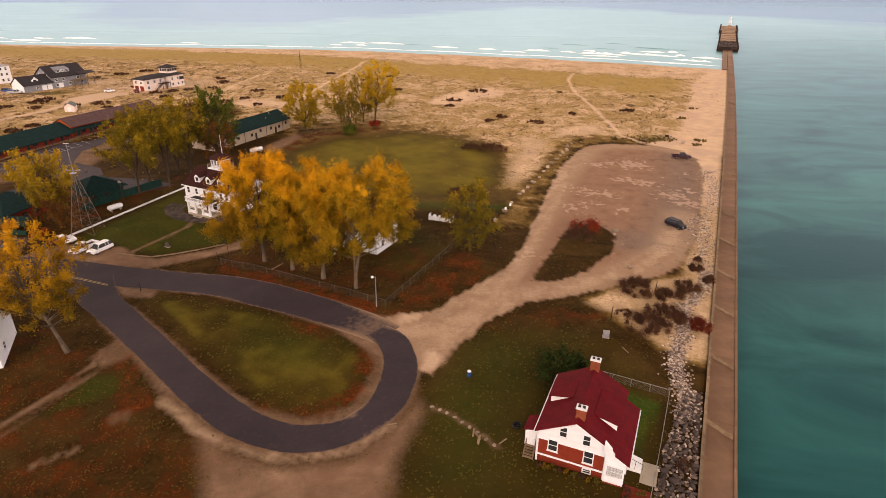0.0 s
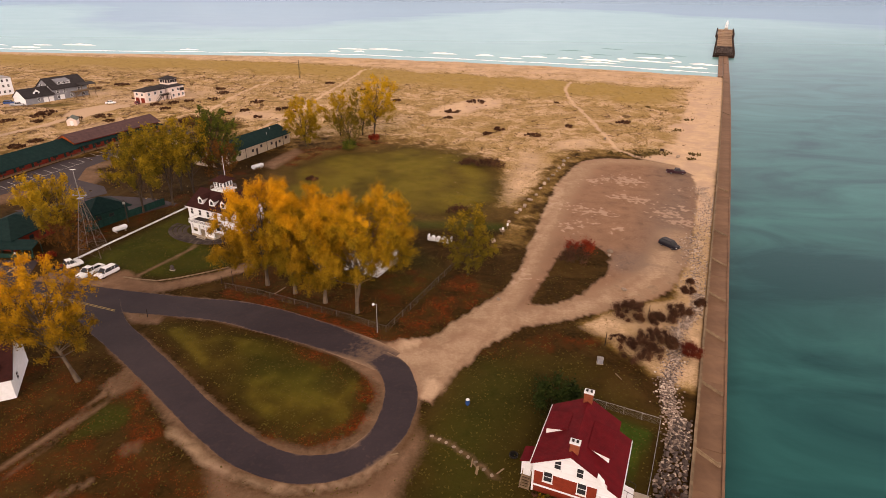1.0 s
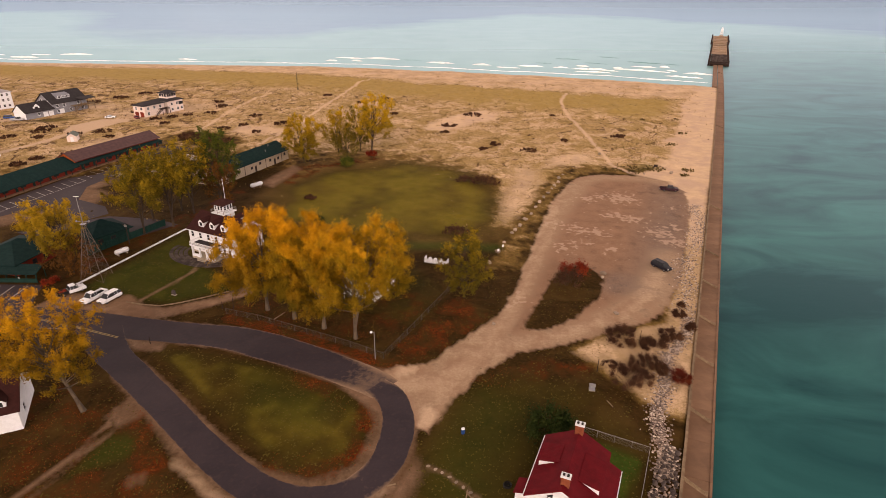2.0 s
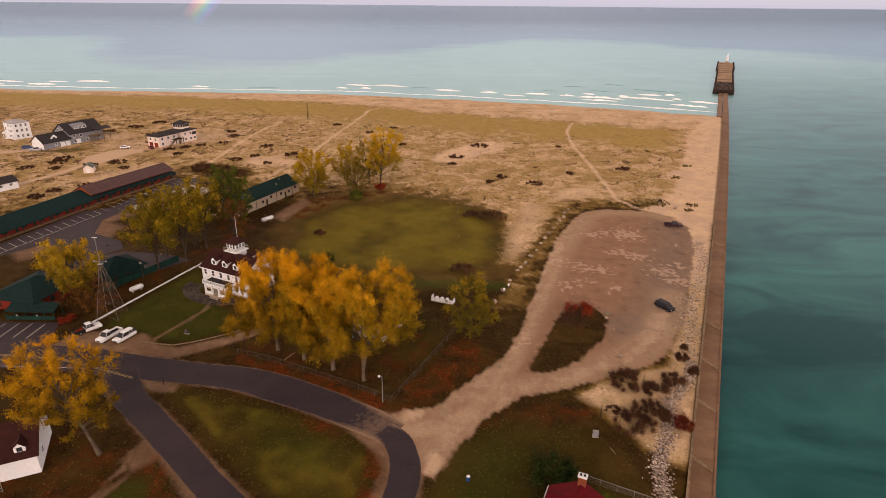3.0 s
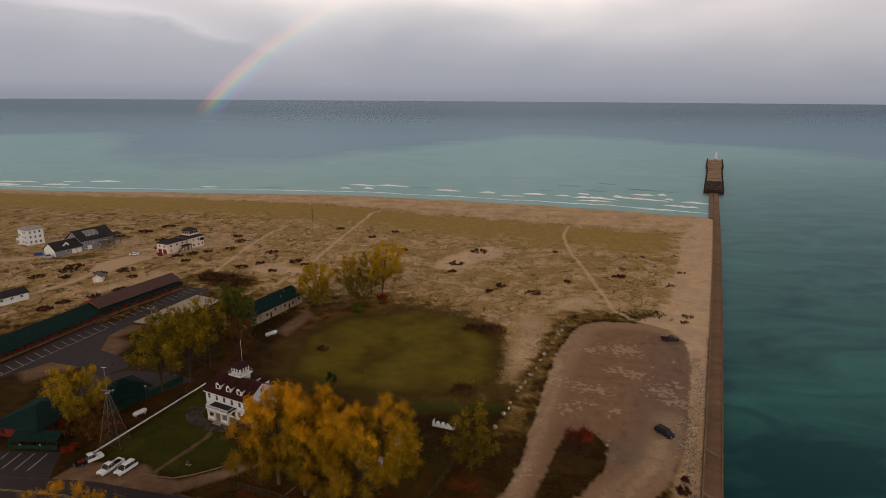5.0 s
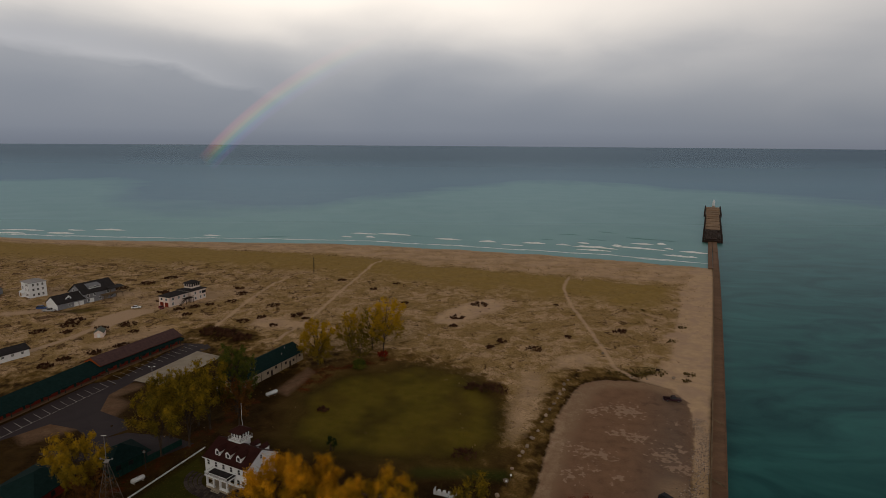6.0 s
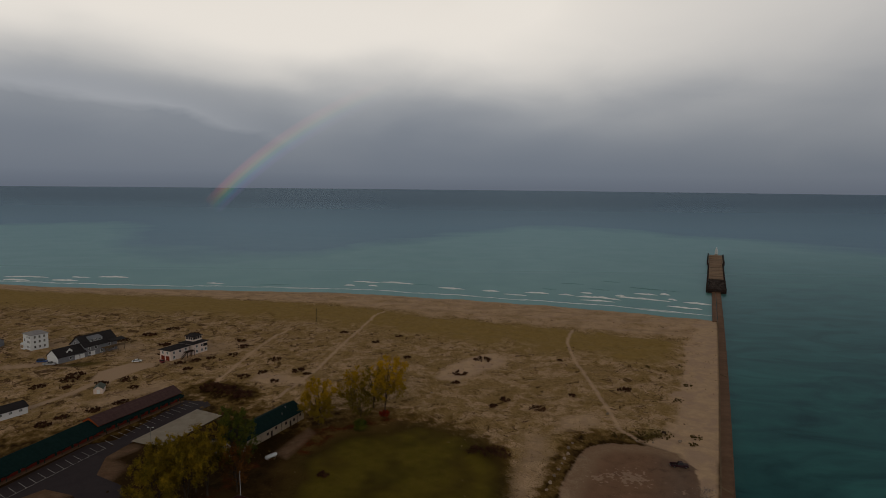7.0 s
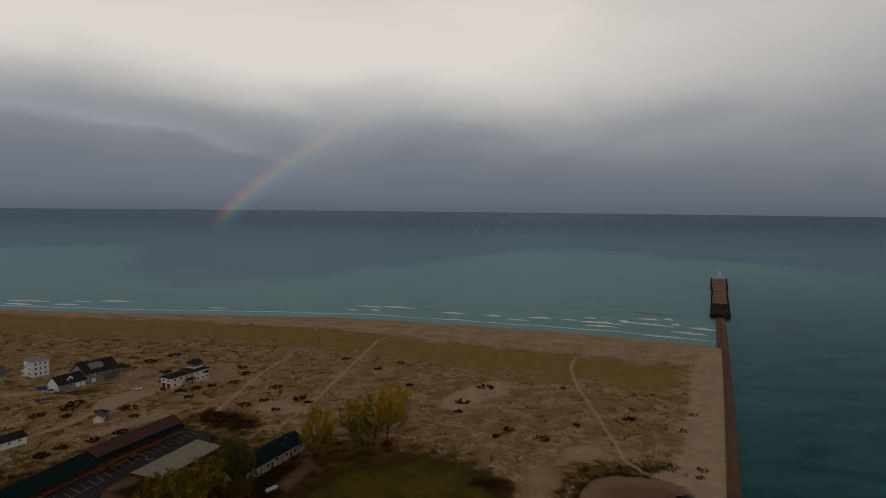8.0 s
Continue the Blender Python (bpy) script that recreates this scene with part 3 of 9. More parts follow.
LAMP_RED, LAMP_CLEAR = gloss("tail_lamp", (0.30, 0.01, 0.01), 0.2), gloss("head_lamp", (0.62, 0.62, 0.60), 0.15)
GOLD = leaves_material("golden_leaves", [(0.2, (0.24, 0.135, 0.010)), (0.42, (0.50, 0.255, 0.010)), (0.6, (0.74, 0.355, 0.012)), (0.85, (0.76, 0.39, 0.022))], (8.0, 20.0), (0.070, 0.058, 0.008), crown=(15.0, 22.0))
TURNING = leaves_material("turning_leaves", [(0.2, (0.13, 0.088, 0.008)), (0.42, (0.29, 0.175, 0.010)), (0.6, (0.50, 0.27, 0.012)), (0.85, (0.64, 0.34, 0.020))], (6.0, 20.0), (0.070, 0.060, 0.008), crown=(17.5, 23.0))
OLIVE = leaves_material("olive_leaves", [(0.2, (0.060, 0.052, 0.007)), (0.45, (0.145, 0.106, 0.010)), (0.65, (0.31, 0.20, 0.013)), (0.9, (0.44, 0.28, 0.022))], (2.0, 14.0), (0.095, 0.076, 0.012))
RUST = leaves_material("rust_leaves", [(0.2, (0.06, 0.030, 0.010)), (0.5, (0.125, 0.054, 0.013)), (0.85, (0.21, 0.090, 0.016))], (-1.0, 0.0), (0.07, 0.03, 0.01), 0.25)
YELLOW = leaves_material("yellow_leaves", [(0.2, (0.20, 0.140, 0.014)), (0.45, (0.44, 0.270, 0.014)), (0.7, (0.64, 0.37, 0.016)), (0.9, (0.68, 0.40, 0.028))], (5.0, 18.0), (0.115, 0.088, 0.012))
GREEN = leaves_material("green_leaves", [(0.2, (0.028, 0.045, 0.008)), (0.5, (0.075, 0.092, 0.014)), (0.8, (0.15, 0.14, 0.02))], (0.0, 1.0), (0.04, 0.055, 0.01))
DARK_GREEN = leaves_material("evergreen_leaves", [(0.2, (0.010, 0.020, 0.005)), (0.6, (0.028, 0.042, 0.010)), (0.9, (0.05, 0.06, 0.014))], (0.0, 1.0), (0.015, 0.024, 0.006), 0.15)
SCRUB = leaves_material("dark_scrub", [(0.2, (0.040, 0.018, 0.012)), (0.55, (0.078, 0.036, 0.021)), (0.85, (0.135, 0.068, 0.034))], (-1.0, 0.0), (0.05, 0.03, 0.02), 0.15)
RED_LEAF = leaves_material("red_leaves", [(0.2, (0.10, 0.014, 0.008)), (0.55, (0.21, 0.028, 0.012)), (0.85, (0.29, 0.055, 0.016))], (-1.0, 0.0), (0.12, 0.03, 0.012))
DROPPED = leaves_material("dropped_leaves", [(0.1, (0.048, 0.022, 0.009)), (0.45, (0.14, 0.031, 0.008)), (0.7, (0.23, 0.056, 0.011)), (0.95, (0.22, 0.11, 0.028))], (-2.0, -1.0), (0.1, 0.05, 0.02), 0.1)
STRAW = leaves_material("straw_grass", [(0.1, (0.10, 0.068, 0.025)), (0.45, (0.24, 0.165, 0.070)), (0.8, (0.38, 0.275, 0.135))], (-9.0, -8.0), (0.2, 0.15, 0.06), 0.2)
STRAW_GREEN = leaves_material("hummock_grass", [(0.2, (0.075, 0.054, 0.018)), (0.5, (0.125, 0.088, 0.030)), (0.85, (0.20, 0.14, 0.055))], (-9.0, -8.0), (0.1, 0.08, 0.03), 0.15)
MAROON_LEAF = leaves_material("maroon_leaves", [(0.2, (0.060, 0.012, 0.008)), (0.55, (0.125, 0.022, 0.012)), (0.85, (0.18, 0.045, 0.018))], (-1.0, 0.0), (0.07, 0.018, 0.01), 0.15)
RAINBOW = rainbow_material()

# ---- the plan: pier axis, shore line, roads ----
PIER = pose(28.2, 47.75, 0, 0, 0, -24.3)       # local y runs out along the pier, local x to the harbour side
UX, UY = math.sin(radians(24.3)), math.cos(radians(24.3))
SHORE_X = [-1500, -408, -298, -175, -109, -43, 51, 135, 167, 190, 260]
SHORE_Y = [560, 535, 523, 518, 516, 504, 478, 449, 432, 421, 390]
WATER_Z, DECK_Z, WALL_TOP = -2.0, -0.85, 0.35
ROAD_MAIN = [(-175, 112), (-130, 106.5), (-104, 104), (-89, 103), (-74, 102.0), (-62, 99.6), (-49, 97.4), (-37.8, 95.5), (-28.8, 92.0), (-20.2, 87.9), (-14.5, 84.7), (-10.4, 82.2), (-7.6, 80.0)]
MAIN_WIDE = [9, 9, 9, 8.6, 8.4, 7.8, 7.0, 7.5, 8.0, 7.2, 7.0, 6.8, 6.0]
ROAD_LOOP = [(-63.2, 97.2), (-57.6, 90.4), (-51.8, 85.0), (-42.1, 75.9), (-34.8, 68.8), (-28.2, 62.9), (-23.2, 59.3), (-18.0, 57.3), (-13.8, 57.3), (-10.0, 58.9), (-6.7, 62.9), (-5.4, 67.3), (-5.0, 71.5), (-5.5, 75), (-6.8, 78.4), (-9.4, 81.0)]
LOOP_WIDE = [8.0, 6.0, 5.4, 5.0, 4.8, 4.9, 4.9, 4.7, 4.8, 4.8, 4.9, 4.9, 4.9, 4.8, 4.8, 4.6]
LOT = [(14.0, 104.8), (18.0, 114.5), (22.5, 128), (27, 143), (32.2, 158.2), (36.5, 171), (41.6, 182), (46, 191), (50.5, 196.6), (59.0, 199.9), (71.7, 197.8), (79.5, 191), (81.5, 181), (75.5, 162), (64, 136), (56, 118), (47, 104.5), (40, 99.5), (35.2, 98.0), (25.8, 93.6), (15.4, 90.5), (8.1, 84.0), (2.4, 75.9), (-0.5, 70), (-3.2, 71), (-6, 79), (-10, 82.5), (-7, 86), (-1, 87), (5.2, 94)]
GRASS_ISLE = [(16.9, 98.5), (20.6, 105), (25, 114.5), (28.3, 122), (31.7, 126), (36.9, 126), (38.9, 119), (36.2, 111.7), (29, 102.8), (21.6, 98)]
PATHS_FAR = [[(80.5, 364), (74, 345), (70.3, 330), (67.9, 293), (67.5, 255), (67, 229), (66, 212), (70, 202)],
             [(-44, 412), (-50, 390), (-57.2, 339.7), (-63, 280.8), (-68, 255), (-72, 240)],
             [(-98, 360), (-102.7, 338.4), (-104.9, 295.5), (-104.6, 258)]]
DRIVE = [(-182, 192), (-172, 216), (-166.3, 227.5), (-161.9, 238.8), (-160, 248.4), (-157.5, 259)]
DRIVE_2 = [(-260, 262), (-225, 272), (-200, 283)]

# ---- ground: one sheet laid out along the pier ----
def steps(a, b, fine_a, fine_b, d, grow):
    mid = list(np.arange(fine_a, fine_b + d / 2, d))
    lo, hi, k = [], [], d
    p = mid[0]
    while p > a:
        k *= grow
        p -= k
        lo.append(p)
    p, k = mid[-1], d
    while p < b:
        k *= grow
        p += k
        hi.append(p)
    return np.array(lo[::-1] + mid + hi)


vs_ = np.append(steps(-1500, -1, -300, -1.0, 1.0, 1.22)[:-1], [-1.0, -0.05, 0.02, 60.0])
vs_ = np.unique(np.round(vs_, 3))
us_ = steps(-420, 700, -42, 432, 1.0, 1.22)
V_, U_ = np.meshgrid(vs_, us_)


def bow(u):
    """The pier's slight bend to the harbour side."""
    return 1.6 * np.sin(np.pi * np.clip((u - 5.0) / 560.0, 0, 1))


B_ = V_ + bow(U_) * smooth01(-40, 0, V_)
GX = 28.2 + U_ * UX + B_ * UY
GY = 47.75 + U_ * UY - B_ * UX


def shore_gap(X, Y):
    """Metres inland of the water's edge."""
    return (np.interp(X, SHORE_X, SHORE_Y) + 2.2 * wavy(X, Y * 0, 60, 0.3) - Y) * 0.96


def masks(X, Y):
    w = 1.6 * wavy(X, Y, 9, 1.1) + 0.8 * wavy(X, Y, 3.1, 2.0)
    gap = shore_gap(X, Y)
    pv = (X - 28.2) * UY - (Y - 47.75) * UX
    pu = (X - 28.2) * UX + (Y - 47.75) * UY
    dune = area(X, Y, [(-1600, 150), (-172, 160), (-158, 196), (-136, 206), (-119, 247), (-92, 238), (-62, 222), (-40, 230), (-10, 222), (10, 206), (22, 192), (20, 170), (16, 152), (21, 151), (30.5, 170), (37.5, 190), (46, 206), (55, 209), (72, 208), (80, 204), (100, 205), (230, 420), (190, 700), (-1600, 700)], np.where((X > 12) & (Y < 200), 3.5, np.where(X > 12, 10.0, 22.0)))
    dune = np.maximum(dune, 0.9 * area(X, Y, [(26, 91.5), (34, 96), (46, 101), (62, 132), (79, 180), (86, 178), (52, 92), (42, 72), (37, 73), (34, 78), (30, 85)], 2.0))
    dune = np.maximum(dune, 0.34 * area(X, Y, [(14, 126), (20, 146), (31, 172), (40, 196), (52, 207), (70, 208), (68, 202), (54, 202), (45, 192), (36, 172), (26, 146), (20, 126)], 2.5))
    brush = area(X, Y, [(-114, 254), (-108, 262), (-91, 258), (-79, 245), (-83, 233), (-96, 238), (-110, 246)], 4.0)
    dune = dune * (1 - 0.85 * brush)
    dune = np.clip(dune + 0.2 * w * (dune > 0.02), 0, 1)
    dune = np.maximum(dune, 0.24 * area(X, Y, [(-50, 152), (-52, 206), (-30, 224), (0, 228), (34, 210), (31, 176), (23, 150), (14, 138), (-10, 138)], 7.0))
    rim = np.interp(X, [-400, -220, -78, 4, 74, 130], [50, 58, 80, 98, 104, 104])
    crest = smooth01(rim - 9, rim + 7, gap + 4 * wavy(X, Y, 40, 0.5)) * (1 - smooth01(rim + 26, rim + 66, gap + 9 * wavy(X, Y, 50, 0.8))) * (1 - smooth01(-30, -16, pv))
    crest = np.clip(1.25 * crest, 0, 1)
    lawn = np.maximum.reduce([
        0.84 * area(X, Y, [(-53, 92.5), (-42, 91), (-30, 87), (-20, 82.5), (-13, 78.5), (-10, 74), (-9.5, 69), (-11.5, 64), (-16, 62), (-21, 63), (-27, 68), (-36, 76.5), (-46, 87)], 1.5),
        0.72 * area(X, Y, [(-76, 115), (-66, 146), (-60, 138), (-58, 128), (-50, 123), (-43.5, 115), (-55, 108.6), (-64, 110.5)], 1.2),
        1.0 * area(X, Y, [(-46, 154), (-48, 186), (-36, 203), (-10, 214), (10, 206), (20, 180), (19, 156), (8, 142), (-15, 143), (-38, 148)], 9.0) * np.clip(0.92 + 0.16 * wavy(X, Y, 26, 1.4), 0, 1),
        0.62 * area(X, Y, [(-1, 64), (4, 78), (14, 85), (27, 80), (31, 66), (24, 47), (18, 30), (-8, 30), (-4, 55)], 3.0),
        1.0 * area(X, Y, [(23.4, 55), (29.8, 64), (24.4, 67.5), (21.5, 66)], 0.6),
        0.6 * area(X, Y, [(-47.5, 69.5), (-42, 69.5), (-42.5, 65), (-49, 61.5)], 1.6),
        0.7 * area(X, Y, [(-3, 100), (2.5, 113), (-6, 127), (-26, 121), (-30, 110)], 4.0),
        0.75 * area(X, Y, [(-192, 279), (-183, 288), (-172, 288), (-178, 278)], 3.0)])
    lawn = lawn * np.where(Y < 135, np.clip(0.82 + 0.30 * wavy(X, Y, 17, 1.9), 0, 1), 1)
    litter = np.maximum.reduce([
        1.0 * strip(X, Y, [(-42, 103), (-33, 100.2), (-24, 95.6), (-15, 91), (-8.8, 87.4), (-5, 87.4)], 1.3, 1.0),
        0.72 * area(X, Y, [(-9, 89.5), (4.5, 113), (9, 108), (12, 104), (4, 93.5), (-2, 87.5)], 1.5),
        0.46 * area(X, Y, [(-72, 70), (-62, 82), (-48, 75), (-41, 68), (-33, 60), (-25, 54), (-24, 40), (-60, 36)], 3.0),
        1.15 * strip(X, Y, [(-44.5, 73.5), (-42, 67.5), (-38, 62.5)], 1.7, 1.2),
        0.75 * strip(X, Y, [(-22, 83), (-14, 78), (-10.2, 73), (-10.2, 66), (-14, 62.3), (-22, 63.4)], 1.6, 1.4),
        0.55 * area(X, Y, [(5, 82), (16, 88), (27, 91), (30, 84), (16, 82)], 2.5),
        0.38 * area(X, Y, [(-42, 105), (-16, 93), (-6, 97), (2, 112), (-20, 118), (-40, 114)], 2.0),
        0.6 * area(X, Y, [(-80, 116), (-73, 140), (-66, 160), (-56, 186), (-64, 182), (-86, 122)], 2.5),
        0.7 * area(X, Y, [(-56, 190), (-54, 207), (-22, 222), (-18, 218), (-38, 206), (-46, 186)], 3.5)])
    dirt = np.maximum.reduce([
        1.0 * area(X, Y, [(-18, 87), (-7, 85.5), (-2.5, 80), (-3.0, 74), (-8.0, 73.5), (-10.5, 76), (-16, 81.5)], 1.0),
        1.0 * area(X, Y, [(-29, 59), (-24, 54.2), (-17, 52.6), (-9.5, 54), (-5.5, 58.5), (-2.4, 64.5), (-1.5, 62), (-4.5, 54), (-5, 40), (-22, 36), (-24, 47)], 2.6),
        0.78 * strip(X, Y, [(-54.2, 56.9), (-50.7, 65.2), (-48.8, 71.4), (-49.2, 75.5)], 0.42, 0.4), 0.70 * strip(X, Y, [(-52.8, 56.2), (-49.3, 64.7), (-47.4, 71.0), (-48.2, 75.5)], 0.42, 0.4), 0.6 * area(X, Y, [(-50.5, 73), (-46.5, 71), (-44, 74), (-48.5, 79)], 1.2),
        0.95 * area(X, Y, [(-82, 106.4), (-79, 113), (-64, 112), (-60, 108), (-55, 106.6), (-46, 111), (-40, 117), (-38, 113), (-46, 107), (-54, 102.5), (-70, 103.8)], 0.9),
        0.8 * strip(X, Y, [(-61.5, 109.5), (-57, 118), (-55, 125)], 0.55, 0.35),
        0.6 * strip(X, Y, [(-0.4, 63.1), (2.1, 61.5), (4.9, 58.9), (7.4, 56)], 0.5, 0.35),
        0.8 * area(X, Y, [(-58, 188), (-51, 210), (-47, 205), (-52, 184)], 2.0),
        0.9 * area(X, Y, [(-58, 95.5), (-49, 94), (-49, 91), (-54, 91.3)], 0.9),
        0.72 * strip(X, Y, ROAD_LOOP[2:-1], 3.05, 0.5), 0.72 * strip(X, Y, ROAD_MAIN[5:], 3.75, 0.5),
        0.52 * strip(X, Y, [(-46, 77.0), (-37, 67.0), (-30, 59.5), (-25, 56)], 1.2, 0.9), 0.5 * area(X, Y, [(-41.5, 61.5), (-38.5, 62.5), (-38, 60), (-40.5, 59)], 0.6), 0.7 * strip(X, Y, [(-45.5, 52.5), (-42, 55)], 0.5, 0.4), 0.5 * strip(X, Y, [(-12, 81), (-8, 72), (-10, 63), (-16, 60.2), (-23, 62)], 0.9, 0.6),
        0.75 * area(X, Y, [(-125, 157), (-120, 178), (-111, 184), (-101, 178), (-101, 167), (-110, 157), (-117, 150)], 3.0),
        0.7 * strip(X, Y, [(-119, 188), (-112, 184), (-108, 190)], 4.0, 2.5)])
    litter = litter * np.clip(0.80 + 0.85 * wavy(X, Y, 8, 2.7), 0.1, 1.4)
    litter = litter * (1 - 0.85 * area(X, Y, [(-47.5, 69.5), (-42, 69.5), (-42.5, 65), (-49, 61.5)], 1.6))
    litter = np.maximum(litter, 1.2 * strip(X, Y, [(-40, 101.6), (-33, 99.0), (-24, 94.4), (-15, 89.8), (-8.8, 86.6), (-5, 87.0)], 0.85, 0.6))
    sand = np.maximum.reduce([
        0.42 * strip(X, Y, [(-36, 64.2), (-29.5, 58.8), (-24, 55.4), (-17.5, 53.8), (-10.5, 55), (-5.5, 59.3)], 0.8, 0.9),
        0.42 * area(X, Y, [(25, 91), (34, 96), (46, 101), (62, 132), (79, 180), (86, 178), (52, 92), (40, 74), (34, 77), (30, 85)], 1.3),
        1.0 * area(X, Y, [(70, 200), (80, 191), (78, 172), (66, 140), (70, 138), (100, 205), (104, 226), (96, 222), (84, 208)], 2.5),
        0.95 * smooth01(-20, -9, pv + 4.5 * wavy(X, Y, 24, 1.2)) * smooth01(135, 160, pu),
        0.85 * strip(X, Y, [(85.5, 201), (92.9, 218), (111.7, 261), (132.8, 307.7), (140, 330)], 3.2, 1.5),
        np.maximum(0.95 * (1 - smooth01(12, 26, gap + 3 * wavy(X, Y, 45, 2.2))), (1 - smooth01(rim * 0.8, rim, gap)) * (0.62 + 0.25 * wavy(X, Y * 2.2, 48, 4.2))),
        0.9 * area(X, Y, [(-5, 268), (-2, 282), (10, 300), (24, 312), (34, 306), (30, 290), (14, 272), (4, 264)], 3.5),
        0.56 * area(X, Y, [(20, 155), (20, 170), (24, 186), (30, 210), (38, 208), (37.5, 192), (29, 172), (24, 158)], 5.0),
        0.7 * area(X, Y, [(40, 208), (60, 214), (60, 226), (46, 224)], 4.0),
        0.75 * area(X, Y, [(-60, 256), (-66, 268), (-90, 275), (-92, 262), (-75, 256)], 4.0),
        0.55 * area(X, Y, [(-175, 292), (-150, 330), (-110, 335), (-118, 305), (-140, 285)], 9.0),
        0.6 * area(X, Y, [(-150, 232), (-128, 262), (-120, 252), (-140, 226)], 5.0),
        0.6 * area(X, Y, [(-240, 318), (-200, 325), (-160, 322), (-165, 310), (-200, 305)], 8.0)] + [0.85 * strip(X, Y, p, 1.0, 0.8) for p in PATHS_FAR])
    pale = np.maximum.reduce([1.1 * strip(X, Y, DRIVE, 1.7, 0.9), 1.1 * area(X, Y, [(-163, 259), (-166, 272), (-159, 286), (-146, 287), (-144.5, 281), (-150, 270), (-153, 257)], 1.6), 0.9 * strip(X, Y, DRIVE_2, 3.4, 1.2),
                              0.42 * strip(X, Y, [(-7, 83), (1, 81), (8, 90), (14.5, 103), (22, 124), (30, 148), (37, 172)], 2.4, 1.8),
                              0.36 * strip(X, Y, [(2, 78), (13, 92), (26, 97), (38, 104), (46, 112), (52, 122)], 1.9, 1.5),
                              0.9 * area(X, Y, [(-6.2, 83.5), (-3, 84.5), (-1, 86.4), (-6.5, 86.6)], 0.5), 0.95 * area(X, Y, [(-2.5, 69.3), (0.3, 71.5), (1.0, 75.5), (-1.2, 75.3), (-2.2, 72)], 0.5)])
    spot = lambda x, y, r: np.exp(-((X - x) ** 2 + (Y - y) ** 2) / (r * r))
    blots = np.zeros(X.shape)
    for bx, by, br, k in ((59, 174.5, 6, 1.4), (53, 176, 3.5, 1.1), (48.5, 174, 4, 1.1), (53, 159.5, 4.5, 1.2), (57, 157, 4.5, 1.2), (39.5, 149, 4.5, 1.1), (44.5, 147, 4, 1.1), (34.3, 152.5, 3.5, 1.0), (61, 146, 5, 1.2), (62.5, 141, 4.5, 1.2), (66, 150, 4, 1.0), (45, 136, 3.5, 1.0), (33, 137, 4, 1.0), (17.5, 111, 4, 1.0), (15, 108, 3, 0.9), (71, 166, 3, 0.8), (38, 140, 4, 0.9)):
        blots = np.maximum(blots, k * spot(bx, by, br))
    grey = np.clip(area(X, Y, [(58, 152), (66, 168), (74, 190), (84, 184), (60, 122), (50, 112), (48, 125)], 7.0) + 1.6 * spot(43, 117, 5.5), 0, 1)
    tan = np.maximum.reduce([strip(X, Y, [(-4, 82), (6, 92), (16, 112), (25.5, 138), (31, 153), (39, 172), (47, 187)], 4.2, 3.4), 0.8 * strip(X, Y, [(47, 187), (53, 194), (60, 196.5), (74, 195), (79, 189)], 3.2, 2.8),
                             0.95 * strip(X, Y, [(0, 76), (13, 91.5), (26, 97), (38, 103), (47, 111), (53, 122), (58, 132)], 3.6, 3.0)])
    ruts = np.maximum.reduce([strip(X, Y, [(-2, 82), (7.5, 91), (17.5, 112), (27, 138), (32.5, 153)], 0.7, 0.7), strip(X, Y, [(-3.5, 83.5), (5.2, 93), (15, 113), (24.4, 139), (30, 154)], 0.5, 0.6), strip(X, Y, [(2, 77), (13.4, 93), (26, 98.6), (37.5, 105), (46, 113)], 0.6, 0.6), strip(X, Y, [(3, 75.6), (14.6, 90.8), (26.6, 95.8), (39, 101.6), (48.5, 110.5)], 0.4, 0.5)])
    tan = tan * (1 - 0.55 * ruts * np.clip(0.6 + 0.6 * wavy(X, Y, 15, 0.7), 0, 1))
    vivid = np.maximum.reduce([area(X, Y, [(23.4, 55), (29.8, 64), (24.4, 67.5), (21.5, 66)], 0.8), 0.55 * strip(X, Y, [(-6, 138), (4, 138), (15, 137)], 2.4, 2.0), 0.42 * area(X, Y, [(-47.5, 69.5), (-42, 69.5), (-42.5, 65), (-49, 61.5)], 1.6),
                               0.25 * area(X, Y, [(-30, 84), (-20, 80), (-14, 75), (-18, 70), (-30, 76)], 4.0), 0.3 * area(X, Y, [(0, 66), (8, 80), (14, 76), (10, 62), (4, 50), (0, 50)], 5.0), 0.4 * area(X, Y, [(-76, 115), (-66, 146), (-60, 138), (-58, 128), (-50, 123), (-43.5, 115), (-55, 108.6), (-64, 110.5)], 2.5), 0.35 * area(X, Y, [(70, 206), (80, 214), (88, 207), (78, 203)], 2.0), 0.5 * strip(X, Y, [(81, 174), (76, 158), (70.5, 147)], 0.8, 0.7)])
    lot = inside(X, Y, LOT)
    isle = inside(X, Y, GRASS_ISLE)
    gravel = smooth01(-0.7, 0.7, np.minimum(lot, -isle) + 0.3 * w)
    wet = 1 - smooth01(1.0, 5.0, gap)
    pale = pale * np.where(Y < 205, 1 - 0.5 * ruts, 1)
    pale = pale * np.where(Y < 205, smooth01(-0.9, 0.9, np.minimum(lot, -isle)), 1)
    return dune, crest, lawn, litter, dirt, sand, pale, gravel, wet, gap, lot, pu, pv, tan, grey, blots, vivid


